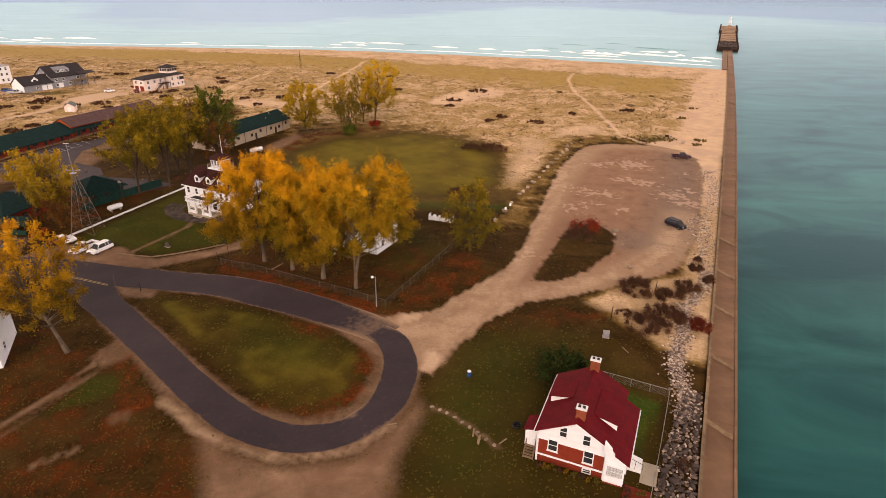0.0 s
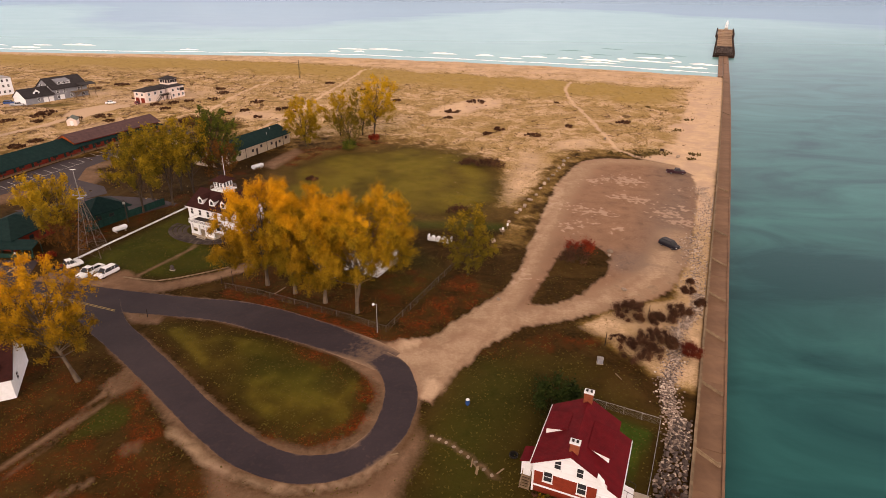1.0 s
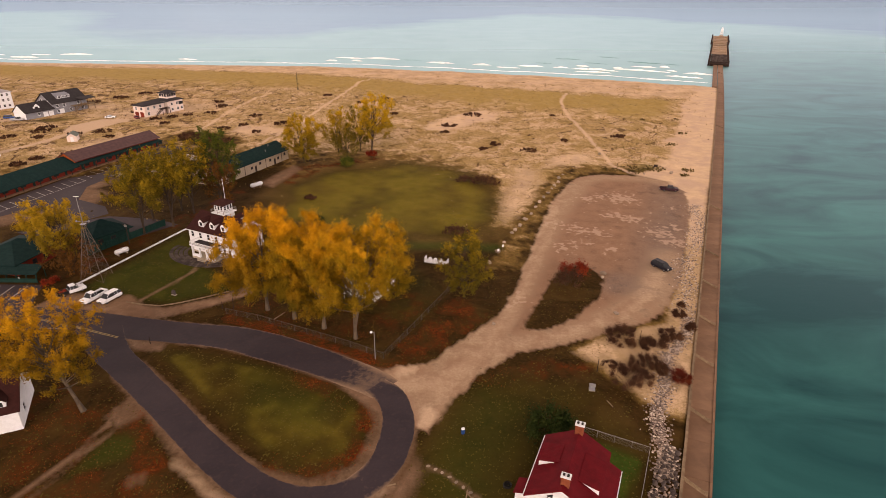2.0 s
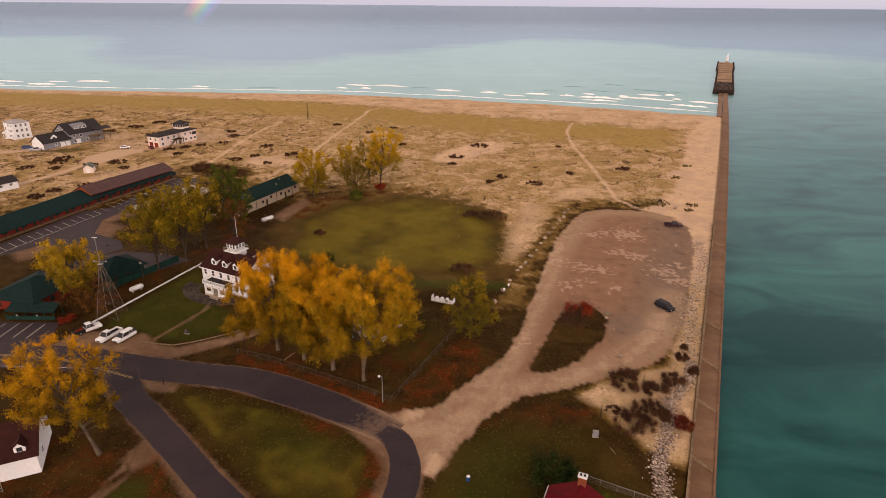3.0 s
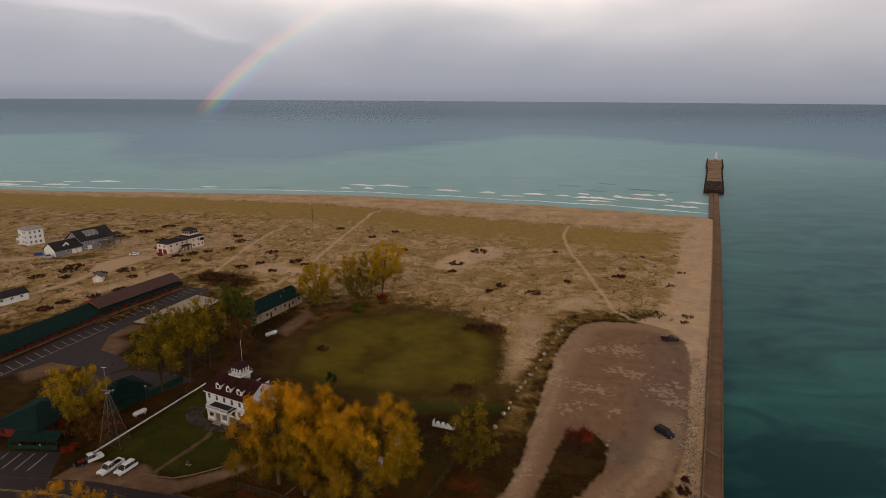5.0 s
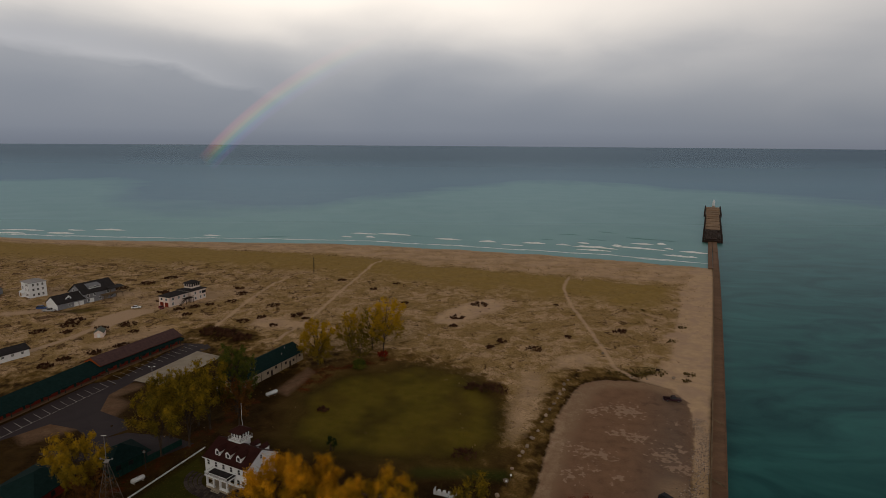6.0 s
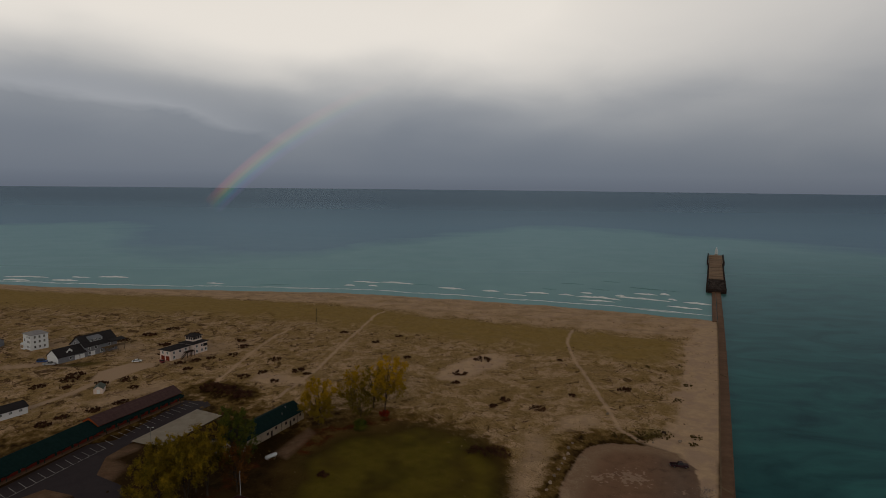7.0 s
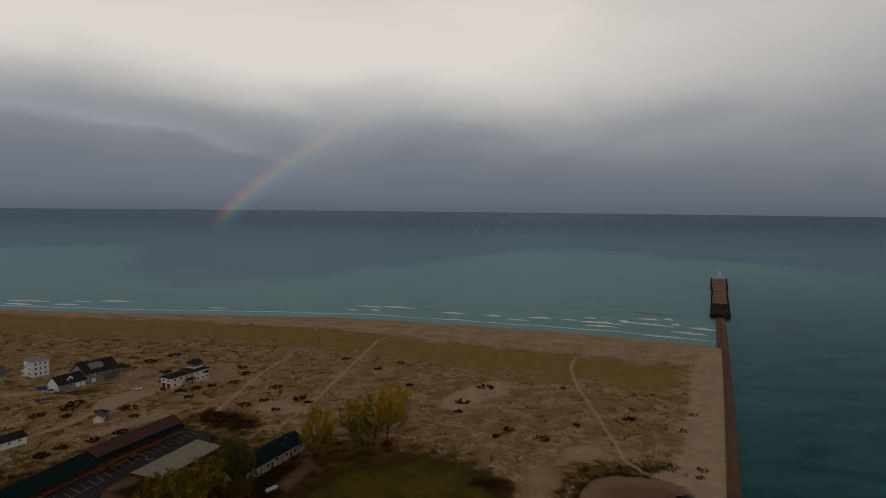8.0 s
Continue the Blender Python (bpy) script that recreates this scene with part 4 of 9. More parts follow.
M = masks(GX, GY)
dune, crest, lawn, litter, dirt, sand, pale, gravel, wet, gap, lot_in, pu, pv, tan, grey_lot, blots, vivid = M
low = smooth01(0.15, 0.9, dune) * (1 - smooth01(-14, -4, pv)) * (1 - pale)
clear_of = np.ones(GX.shape)
for cx, cy, r in ((-185, 300, 26), (-138, 302, 20), (-222, 309, 12), (-150, 245, 6), (-166, 220, 14), (-127, 200, 16), (-118, 225, 22), (-160, 285, 14), (-200, 287, 9)):
    clear_of = np.minimum(clear_of, smooth01(r * 0.75, r * 1.3, np.hypot(GX - cx, GY - cy)))
GZ = low * clear_of * (0.55 * wavy(GX, GY, 26, 0.4) + 0.28 * wavy(GX, GY, 7, 1.7) + 0.10 * wavy(GX, GY, 2.6, 2.9))
GZ += 1.3 * crest * (0.7 + 0.5 * wavy(GX, GY, 34, 1.3))
GZ = GZ * smooth01(10, 40, gap)
GZ -= 2.6 * (1 - smooth01(2, 46, gap)) + 0.12 * np.clip(-gap, 0, 40)
GZ += 0.035 * wavy(GX, GY, 4, 0.2) * (1 - gravel) * (1 - dirt) * (far_from_line(GX, GY, ROAD_LOOP) > 5) * (far_from_line(GX, GY, ROAD_MAIN) > 7)
GZ = np.where(V_ > 0, -7.0, GZ)
nu, nv = GX.shape
idx = np.arange(nu * nv).reshape(nu, nv)
quads = np.stack([idx[:-1, :-1], idx[:-1, 1:], idx[1:, 1:], idx[1:, :-1]], -1).reshape(-1, 4)


def cover(me, sel):
    for nm, chans in (("cover_a", (lawn, dune, crest, gravel)), ("cover_b", (dirt, sand * (1 - 0.55 * wet), pale, litter)), ("cover_c", (tan, grey_lot, blots, vivid))):
        at = me.attributes.new(nm, "FLOAT_COLOR", "POINT")
        at.data.foreach_set("color", np.stack([c.reshape(-1)[sel] for c in chans], -1).astype(np.float32).reshape(-1))


def sheet(name, keep, rise):
    used = np.unique(quads[keep])
    back = np.zeros(nu * nv, int)
    back[used] = np.arange(len(used))
    co = np.stack([GX.reshape(-1)[used], GY.reshape(-1)[used], GZ.reshape(-1)[used] + rise], -1)
    f = back[quads[keep]][:, ::-1]
    me = bpy.data.meshes.new(name)
    me.vertices.add(len(co))
    me.vertices.foreach_set("co", co.reshape(-1))
    me.loops.add(len(f) * 4)
    me.loops.foreach_set("vertex_index", f.reshape(-1))
    me.polygons.add(len(f))
    me.polygons.foreach_set("loop_start", np.arange(0, len(f) * 4, 4))
    me.update()
    me.validate()
    me.polygons.foreach_set("use_smooth", [True] * len(me.polygons))
    cover(me, used)
    me.materials.append(GROUND)
    return new(name, me)


tagged(sheet("ground", np.ones(len(quads), bool), 0.0), "sandy autumn ground with dune grass, lawns and fallen leaves", "ground", kind="structure")
mid = lambda a: (a[:-1, :-1] + a[1:, 1:]).reshape(-1) / 2
tagged(sheet("gravel_lot", (mid(gravel) > 0.25), 0.02), "worn pinkish gravel parking lot and track beside the pier", "parking lot", kind="structure")


# ---- lake, surf, rainbow ----
def lake():
    rings = [0, 60, 120, 180, 240, 300, 380, 460, 560, 680, 820, 1000, 1250, 1600, 2000, 2300, 2700, 3100, 3500, 3900, 4300, 4600, 4850, 4920]
    n = 128
    verts, faces = [], []
    for r in rings:
        z = WATER_Z + 62.0 * max(0.0, (r - 2000) / 2850) ** 1.3
        verts += [(r * math.cos(6.28318530718 * i / n), r * math.sin(6.28318530718 * i / n), z) for i in range(n)]
    for k in range(len(rings) - 1):
        for i in range(n):
            j = (i + 1) % n
            faces.append((k * n + i, (k + 1) * n + i, (k + 1) * n + j, k * n + j))
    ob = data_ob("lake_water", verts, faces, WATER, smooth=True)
    return tagged(ob, "teal lake under cloud, pale over the sand bars, dark blue further out", "water", kind="structure")


lake()


def surf():
    rng = random.Random(5)
    root = thing("surf", pose(0, 0, 0), "white breaking waves along the sandy shore", "waves", kind="structure")
    bars = [(-409, 565, 58), (-358, 566, 24), (-326, 568, 40), (-361, 546, 34), (-406, 546, 36), (-215, 539, 22), (-76, 556, 34), (-47, 553, 42), (-89, 536, 14), (-67, 535, 12), (5, 526, 30), (124, 510, 12), (175, 507, 24), (191, 506, 10), (165, 484, 50), (128, 488, 44),
            (124, 475, 34), (204, 467, 26), (189, 483, 8), (186, 450, 30), (80, 507, 26), (40, 514, 20), (104, 500, 16), (60, 498, 24), (150, 497, 10)]
    swells = [(122, 560, 22), (163, 575, 18), (185, 536, 26), (140, 530, 18), (95, 530, 14), (205, 525, 14), (-158, 537, 30), (-21, 545, 20)]
    for x, y, long in swells:
        make_wave(root, rng, x, y, long, rng.uniform(2.0, 3.0), rng.uniform(0.4, 0.7), name="swell", mat=WATER)
    for x, y, long in bars:
        make_wave(root, rng, x, y, long * 0.8, rng.uniform(1.2, 2.2), rng.uniform(0.9, 1.5))
    x = -520.0
    while x < 198:
        long = rng.uniform(24, 70)
        cx = min(x + long / 2, 196 - long / 2)
        make_wave(root, rng, cx, float(np.interp(cx, SHORE_X, SHORE_Y)) + rng.uniform(1.0, 7.0), long, rng.uniform(0.8, 1.7), rng.uniform(0.25, 0.45), True)
        x += long * rng.uniform(0.6, 0.95)


def make_wave(root, rng, x, y, long, wide, high, hug=False, name="wave_crest", mat=None):
    verts, faces = [], []
    n = max(8, int(long / 2.2))
    ph = rng.uniform(0, 6)
    for i in range(n + 1):
        t = i / n
        px = x + (t - 0.5) * long
        slope = float(np.interp(px + 3, SHORE_X, SHORE_Y) - np.interp(px - 3, SHORE_X, SHORE_Y)) / 6
        py = y + (t - 0.5) * long * slope + 0.9 * math.sin(t * 5 + ph) + 0.5 * math.sin(t * 17 + ph)
        taper = max(0.05, math.sin(math.pi * t) ** 0.6) * rng.uniform(0.55, 1.15)
        w, h = wide * taper, high * taper
        for dy, dz in ((-w, -0.02), (-0.55 * w, 0.6 * h), (0.0, h), (0.6 * w, 0.45 * h), (w * 1.3, -0.02)):
            verts.append((px, py + dy, WATER_Z + 0.03 + dz))
    for i in range(n):
        for k in range(4):
            a = i * 5 + k
            faces.append((a, a + 5, a + 6, a + 1))
    data_ob(name, verts, faces, mat or FOAM, root, True)


surf()


def rainbow():
    """An arc of lit rain, far out over the lake."""
    far, cx, cz, r, wide = 1900.0, 340.0, -1022.0, 1512.0, 74.0
    bm = bmesh.new()
    uv = bm.loops.layers.uv.new("arc")
    rows, n = [], 40
    for i in range(n + 1):
        a = radians(136.8 - 27.5 * i / n)
        rows.append([(bm.verts.new((cx + (r + s * wide) * math.cos(a), far, cz + (r + s * wide) * math.sin(a))), s + 0.5, i / n) for s in (-0.5, -0.25, 0.0, 0.25, 0.5)])
    for p, q in zip(rows, rows[1:]):
        for k in range(4):
            cs = (p[k], p[k + 1], q[k + 1], q[k])
            f = bm.faces.new([c[0] for c in cs])
            for lp, c in zip(f.loops, cs):
                lp[uv].uv = (c[1], c[2])
    ob = mesh_ob("rainbow", bm, RAINBOW)
    ob.visible_shadow = False
    tagged(ob, "faint rainbow arc standing over the lake", "rainbow", kind="structure")


rainbow()


# ---- roads ----
def ribbon(name, pts, wides, mat, z, label, category, step=1.2, dusty=None):
    line = spline([(x, y, w) for (x, y), w in zip(pts, wides)], step)
    verts, faces, dust = [], [], []
    cols = (-0.5, -0.44, -0.3, 0.0, 0.3, 0.44, 0.5)
    for i, p in enumerate(line):
        q = line[min(i + 1, len(line) - 1)] - line[max(i - 1, 0)]
        nx, ny = -q.y, q.x
        k = math.hypot(nx, ny)
        nx, ny = nx / k, ny / k
        for c in cols:
            wob = 0.035 * math.sin(i * 0.9 + c * 3) + 0.03 * math.sin(i * 2.3) if abs(c) == 0.5 else 0
            verts.append((p.x + nx * (c * p.z + wob), p.y + ny * (c * p.z + wob), z))
            d = 0.55 if abs(c) == 0.5 else (0.25 if abs(c) > 0.4 else 0.0)
            if dusty:
                d += dusty(p.x, p.y)
            dust.append(d)
    m = len(cols)
    for i in range(len(line) - 1):
        for k in range(m - 1):
            a = i * m + k
            faces.append((a, a + m, a + m + 1, a + 1))
    ob = data_ob(name, verts, faces, mat)
    at = ob.data.attributes.new("dust", "FLOAT", "POINT")
    at.data.foreach_set("value", dust)
    ob.data.flip_normals() if ob.data.polygons[0].normal.z < 0 else None
    return tagged(ob, label, category, kind="structure")


ribbon("road_main", ROAD_MAIN, MAIN_WIDE, ASPHALT, 0.05, "dark asphalt road with gravel spilled along its edges", "road", dusty=lambda x, y: max(0, 1 - math.hypot(x + 9.0, y - 83.5) / 10) * 0.62 + 0.12 * (x > -46))
ribbon("road_loop", ROAD_LOOP, LOOP_WIDE, ASPHALT, 0.056, "dark asphalt loop road round a grass island", "road", dusty=lambda x, y: max(0, 1 - math.hypot(x + 8.5, y - 59.5) / 6) * 0.42 + max(0, 1 - math.hypot(x + 9.5, y - 82.5) / 6) * 0.62)


def flat_sheet(name, pts, mat, z, label, category):
    bm = bmesh.new()
    f = bm.faces.new([bm.verts.new((x, y, z)) for x, y in pts])
    if f.normal.z < 0:
        f.normal_flip()
    bmesh.ops.recalc_face_normals(bm, faces=[f])
    bmesh.ops.triangulate(bm, faces=[f])
    ob = mesh_ob(name, bm, mat)
    return tagged(ob, label, category, kind="structure")


flat_sheet("motel_lot", [(-146, 118), (-139, 142), (-130.5, 166), (-123.5, 193), (-116, 197), (-109.5, 236), (-99, 235), (-96, 231), (-107.5, 203), (-112, 184), (-108, 172), (-97, 166), (-93, 160), (-99, 152), (-108, 160), (-118, 163), (-126, 152), (-121, 133), (-128, 112)], ASPHALT, 0.03, "faded asphalt parking lot in front of the motel", "parking lot")
flat_sheet("lodge_yard", [(-110, 146), (-101, 152), (-92, 158), (-78, 156), (-70, 152), (-79, 141), (-92, 144), (-100, 141)], ASPHALT, 0.036, "asphalt yard behind the green-roofed lodges", "parking lot")
flat_sheet("roadside_lot", [(-112, 105.8), (-108, 117), (-85.5, 116.5), (-84, 111.5), (-82, 106.5), (-95, 106.5)], ASPHALT, 0.034, "small striped asphalt parking lot beside the road", "parking lot")
flat_sheet("concrete_pad", [(-110.2, 196.2), (-97.5, 191.5), (-87.4, 220.4), (-99.8, 226.5)], SLABS, 0.055, "bare pale concrete slab beside the motel lot", "slab")


def painted_lines():
    def stripe(root, a, b, w, mat, z):
        a, b = Vector((*a, 0)), Vector((*b, 0))
        s = (b - a).normalized()
        q = Vector((-s.y, s.x, 0)) * w / 2
        up_ = Vector((0, 0, z))
        data_ob("painted_line", [tuple(a - q + up_), tuple(b - q + up_), tuple(b + q + up_), tuple(a + q + up_)], [(0, 1, 2, 3)], mat, root)
    root = thing("parking_stripes", pose(0, 0, 0), "worn white parking stripes on the motel lot", "road marking", kind="structure")
    for i in range(24):
        x, y = -133.5 + 0.283 * 3.1 * i * 1.02, 152 + 0.959 * 3.1 * i * 1.0
        if y < 197:
            stripe(root, (x + 0.6, y - 0.2), (x + 5.2, y - 3.2), 0.14, LINE_WHITE, 0.037)
    stripe(root, (-130.1, 142.6), (-115.9, 190.4), 0.16, LINE_WHITE, 0.041)
    for i in range(13):
        x, y = -120.5 + 0.378 * 3.0 * i, 201 + 0.926 * 3.0 * i
        stripe(root, (x + 0.6, y - 0.2), (x + 5.4, y - 3.0), 0.14, LINE_WHITE, 0.037)
    root = thing("roadside_stripes", pose(0, 0, 0), "white parking stripes beside the road", "road marking", kind="structure")
    for i in range(7):
        stripe(root, (-88.7 - 3.0 * i, 109.7 + 0.2 * i), (-88.4 - 3.0 * i, 115.9 + 0.1 * i), 0.18, LINE_WHITE, 0.041)
    root = thing("road_lines", pose(0, 0, 0), "double yellow centre line and white edge lines on the road", "road marking", kind="structure")
    for off in (-0.18, 0.18):
        pts = [(-110, 104.6), (-89, 103.2), (-76, 101.6), (-67.2, 98.6), (-58.9, 95.5)]
        for p, q in zip(pts, pts[1:]):
            stripe(root, (p[0], p[1] + off), (q[0], q[1] + off), 0.16, LINE_YELLOW, 0.064)
    for p, q in (((-112, 100.4), (-89, 99.3)), ((-89, 99.3), (-70, 98.6))):
        stripe(root, p, q, 0.18, LINE_WHITE, 0.064)


painted_lines()


# ---- pier: slabs, timber wall, braces, crib, light ----
def pier():
    root = thing("pier", PIER, "long concrete pier with a timber retaining wall and raking braces", "pier", kind="structure")

    def along(u, z=0.0, rx=0.0, ry=0.0, out=0.0):
        turn = -math.degrees(math.atan2(float(bow(u + 4) - bow(u - 4)), 8.0))
        return pose(float(bow(u)) + out, u, z, rx, ry, turn)

    def piece(name, mat, dims, bevel=0.0):
        bm = bmesh.new()
        box(bm, *dims, bevel)
        me = bpy.data.meshes.new(name)
        bm.to_mesh(me)
        bm.free()
        me.materials.append(mat)
        return me
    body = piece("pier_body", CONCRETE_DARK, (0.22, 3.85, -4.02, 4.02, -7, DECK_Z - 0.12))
    slab = piece("deck_slab", CONCRETE, (0.2, 4.0, -3.99, 3.99, DECK_Z - 0.35, DECK_Z), 0.015)
    kerb = piece("edge_kerb", CONCRETE, (3.6, 3.97, -3.99, 3.99, DECK_Z + 0.004, DECK_Z + 0.13), 0.03)
    plank_ = piece("wall_plank", TIMBER, (-0.12, 0.14, -1.98, 1.98, -2.4, WALL_TOP - 0.12))
    cap = piece("wall_cap", TIMBER, (-0.19, 0.22, -1.99, 1.99, WALL_TOP - 0.12, WALL_TOP), 0.03)
    for i in range(75):
        u = -76 + 8 * i
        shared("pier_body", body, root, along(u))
        shared("deck_slab", slab, root, along(u, 0.012 * math.sin(i * 2.7), 0, 0.25 * math.sin(i * 1.9)))
        shared("edge_kerb", kerb, root, along(u, 0.008 * math.sin(i * 2.7)))
    for i in range(117):
        u, d = -78 + 4 * i, 0.02 * math.sin(i * 3.3)
        shared("wall_plank", plank_, root, along(u, out=d))
        shared("wall_cap", cap, root, along(u, 0.02 * math.sin(i * 1.3), out=d))
    for u in [-35, -18.8, -1.8, 14.2, 30, 46.2, 61.4, 78.7, 97, 133.6, 255, 358, 456]:
        bm = bmesh.new()
        for o in (-0.2, 0.2):
            beam(bm, (0.2, o, WALL_TOP - 0.2), (3.4, o - 0.9, DECK_Z + 0.14), 0.17, 0.22)
        box(bm, 3.0, 3.45, -1.0, -0.2, DECK_Z + 0.004, DECK_Z + 0.22, 0.03)
        part("brace", bm, TIMBER, root).matrix_basis = along(u)
    # lower walk on the lake side, where the sand ends
    walk_slab = piece("lower_walk_slab", CONCRETE, (-3.2, -0.2, -3.97, 3.97, -6, -0.9), 0.04)
    for i in range(16):
        shared("lower_walk_slab", walk_slab, root, along(392 + 8 * i))


pier()


def crib():
    root = thing("pier_head", PIER @ pose(0.8, 514, 0), "old timber crib pier head with plank deck and rubble fill", "pier head", kind="structure")
    rng = random.Random(9)
    bm = bmesh.new()
    box(bm, -6.6, 6.6, 1, 310, -7, 0.5)
    part("crib_fill", bm, TIMBER_DARK, root)
    pm = bmesh.new()
    box(pm, -6.9, 6.9, 0, 2.7, 0.5, 0.85, 0.05)
    me = bpy.data.meshes.new("deck_plank")
    pm.to_mesh(me)
    pm.free()
    me.materials.append(PLANK)
    for i in range(80):
        wide = (1.16 if i > 46 else 1.0) * rng.uniform(0.94, 1.05)
        shared("deck_plank", me, root, pose(rng.uniform(-0.2, 0.2), 70 + 3.0 * i, 0.06 * math.sin(i) + (0.5 if i % 8 == 0 else 0)) @ Matrix.Diagonal((wide, 1, 1, 1)))
    pt = bmesh.new()
    rod(pt, (0, 0, -7), (0, 0, 2.4), 0.75, 0.7, 8)
    mp = bpy.data.meshes.new("crib_pile")
    pt.to_mesh(mp)
    pt.free()
    mp.materials.append(TIMBER_DARK)
    for i in range(20):
        for s in (-1, 1):
            out = 9.2 if i > 12 else 7.7
            shared("crib_pile", mp, root, pose(s * out, 2 + 16.2 * i, rng.uniform(-0.3, 0.3)))
            shared("crib_pile", mp, root, pose(s * out, 8 + 16.2 * i, rng.uniform(-1.3, -0.3)))
    for s in (-1, 1):
        for z in (-1.3, -0.5, 0.2):
            bm = bmesh.new()
            box(bm, s * 7.1 - 0.3, s * 7.1 + 0.3, 0, 311, z - 0.4, z + 0.4, 0.05)
            part("crib_waler", bm, TIMBER_DARK, root)
    for z in (-1.3, 0.1, 1.4):
        bm = bmesh.new()
        box(bm, -7.4, 7.4, -0.3, 0.4, z - 0.4, z + 0.4, 0.05)
        part("end_waler", bm, TIMBER_DARK, root)
    kinds = [rock_mesh("rubble", 60 + k, ROCK) for k in range(4)]
    for i in range(150):
        s = rng.uniform(1.2, 3.0)
        shared("rubble_stone", kinds[i % 4], root, pose(rng.uniform(-6, 6), rng.uniform(2, 68), 0.6 + 0.1 * s, 0, 0, rng.uniform(0, 360)) @ Matrix.Scale(s, 4))


crib()


def pier_light():
    root = thing("harbour_light", PIER @ pose(1.6, 820, 0.86), "small white skeleton light tower on the pier head", "light tower")
    bm = bmesh.new()
    box(bm, -2.2, 2.2, -2.2, 2.2, 0, 1.4, 0.08)
    part("base", bm, SLABS, root)
    for sx in (-1, 1):
        for sy in (-1, 1):
            bm = bmesh.new()
            beam(bm, (1.7 * sx, 1.7 * sy, 1.4), (1.2 * sx, 1.2 * sy, 8.2), 0.3, 0.3)
            part("leg", bm, WHITE_TRIM, root)
    for z in (3.2, 5.2, 7.0):
        k = 1.7 - (z - 1.4) * 0.14
        bm = bmesh.new()
        for a, b in (((-k, -k, z), (k, -k, z)), ((k, -k, z), (k, k, z)), ((k, k, z), (-k, k, z)), ((-k, k, z), (-k, -k, z)), ((-k, -k, z), (k - 0.2, -k + 0.1, z + 1.6)), ((k, -k, z), (-k + 0.2, -k + 0.1, z + 1.6))):
            beam(bm, a, b, 0.2, 0.2)
        part("cross_brace", bm, WHITE_TRIM, root)
    bm = bmesh.new()
    box(bm, -1.5, 1.5, -1.3, 1.3, 2.4, 3.8, 0.05)
    box(bm, -1.4, 1.4, -1.2, 1.2, 5.4, 7.6, 0.05)
    part("daymark_panel", bm, WHITE_TRIM, root)
    bm = bmesh.new()
    rod(bm, (0, 0, 8.1), (0, 0, 8.4), 1.5, 1.5, 10)
    part("gallery", bm, WHITE_TRIM, root)
    bm = bmesh.new()
    rod(bm, (0, 0, 8.4), (0, 0, 10.0), 0.8, 0.75, 10)
    part("lantern", bm, PAPER_WHITE, root)
    bm = bmesh.new()
    rod(bm, (0, 0, 10.0), (0, 0, 11.0), 0.95, 0.08, 10)
    part("lantern_roof", bm, WHITE_TRIM, root)


pier_light()

# ---- building kit ----
FACE = {"front": lambda W_, D_, s, z: pose(s, 0, z), "right": lambda W_, D_, s, z: pose(W_, s, z, 0, 0, 90),
        "back": lambda W_, D_, s, z: pose(s, D_, z, 0, 0, 180), "left": lambda W_, D_, s, z: pose(0, s, z, 0, 0, -90)}


def window(parent, m, w, h, trim=WHITE_TRIM, bars=True, sill=True):
    """A sash window on a wall: m is the middle of the opening, outward is local -y."""
    bm = bmesh.new()
    t = 0.11
    for x0, x1, z0, z1 in ((-w / 2 - t, -w / 2, -h / 2 - t, h / 2 + t), (w / 2, w / 2 + t, -h / 2 - t, h / 2 + t), (-w / 2, w / 2, h / 2, h / 2 + t), (-w / 2, w / 2, -h / 2 - t, -h / 2)):
        box(bm, x0, x1, -0.07, 0.02, z0, z1)
    if bars:
        box(bm, -w / 2, w / 2, -0.05, -0.012, -0.03, 0.03)
    ob = part("window", bm, trim, parent)
    ob.matrix_basis = m
    bm = bmesh.new()
    box(bm, -w / 2, w / 2, -0.012, 0.02, -h / 2, h / 2)
    part("pane", bm, GLASS, ob, "dark window pane")
    if sill:
        bm = bmesh.new()
        box(bm, -w / 2 - 0.18, w / 2 + 0.18, -0.14, -0.071, -h / 2 - t - 0.05, -h / 2 - t + 0.03)
        part("sill", bm, trim, ob)
    return ob


def door(parent, m, w, h, mat, name="door"):
    bm = bmesh.new()
    box(bm, -w / 2, w / 2, -0.05, 0.02, 0.0, h, 0.015)
    for z0, z1 in ((0.15, h * 0.42), (h * 0.5, h - 0.15)):
        box(bm, -w / 2 + 0.14, w / 2 - 0.14, -0.065, -0.04, z0, z1)
    ob = part(name, bm, mat, parent)
    ob.matrix_basis = m
    bm = bmesh.new()
    rod(bm, (w / 2 - 0.1, -0.12, h * 0.47), (w / 2 - 0.1, -0.05, h * 0.47), 0.035, 0.035, 6)
    part("knob", bm, STEEL, ob)
    return ob


def gable_walls(bm, W_, D_, H, rise, axis="y"):
    """Walls with the gables on them; axis is the way that the ridge runs."""
    if axis == "y":
        return prism(bm, [(0, 0), (W_, 0), (W_, H), (W_ / 2, H + rise), (0, H)], 0, D_, "y")
    return prism(bm, [(0, 0), (D_, 0), (D_, H), (D_ / 2, H + rise), (0, H)], 0, W_, "x")


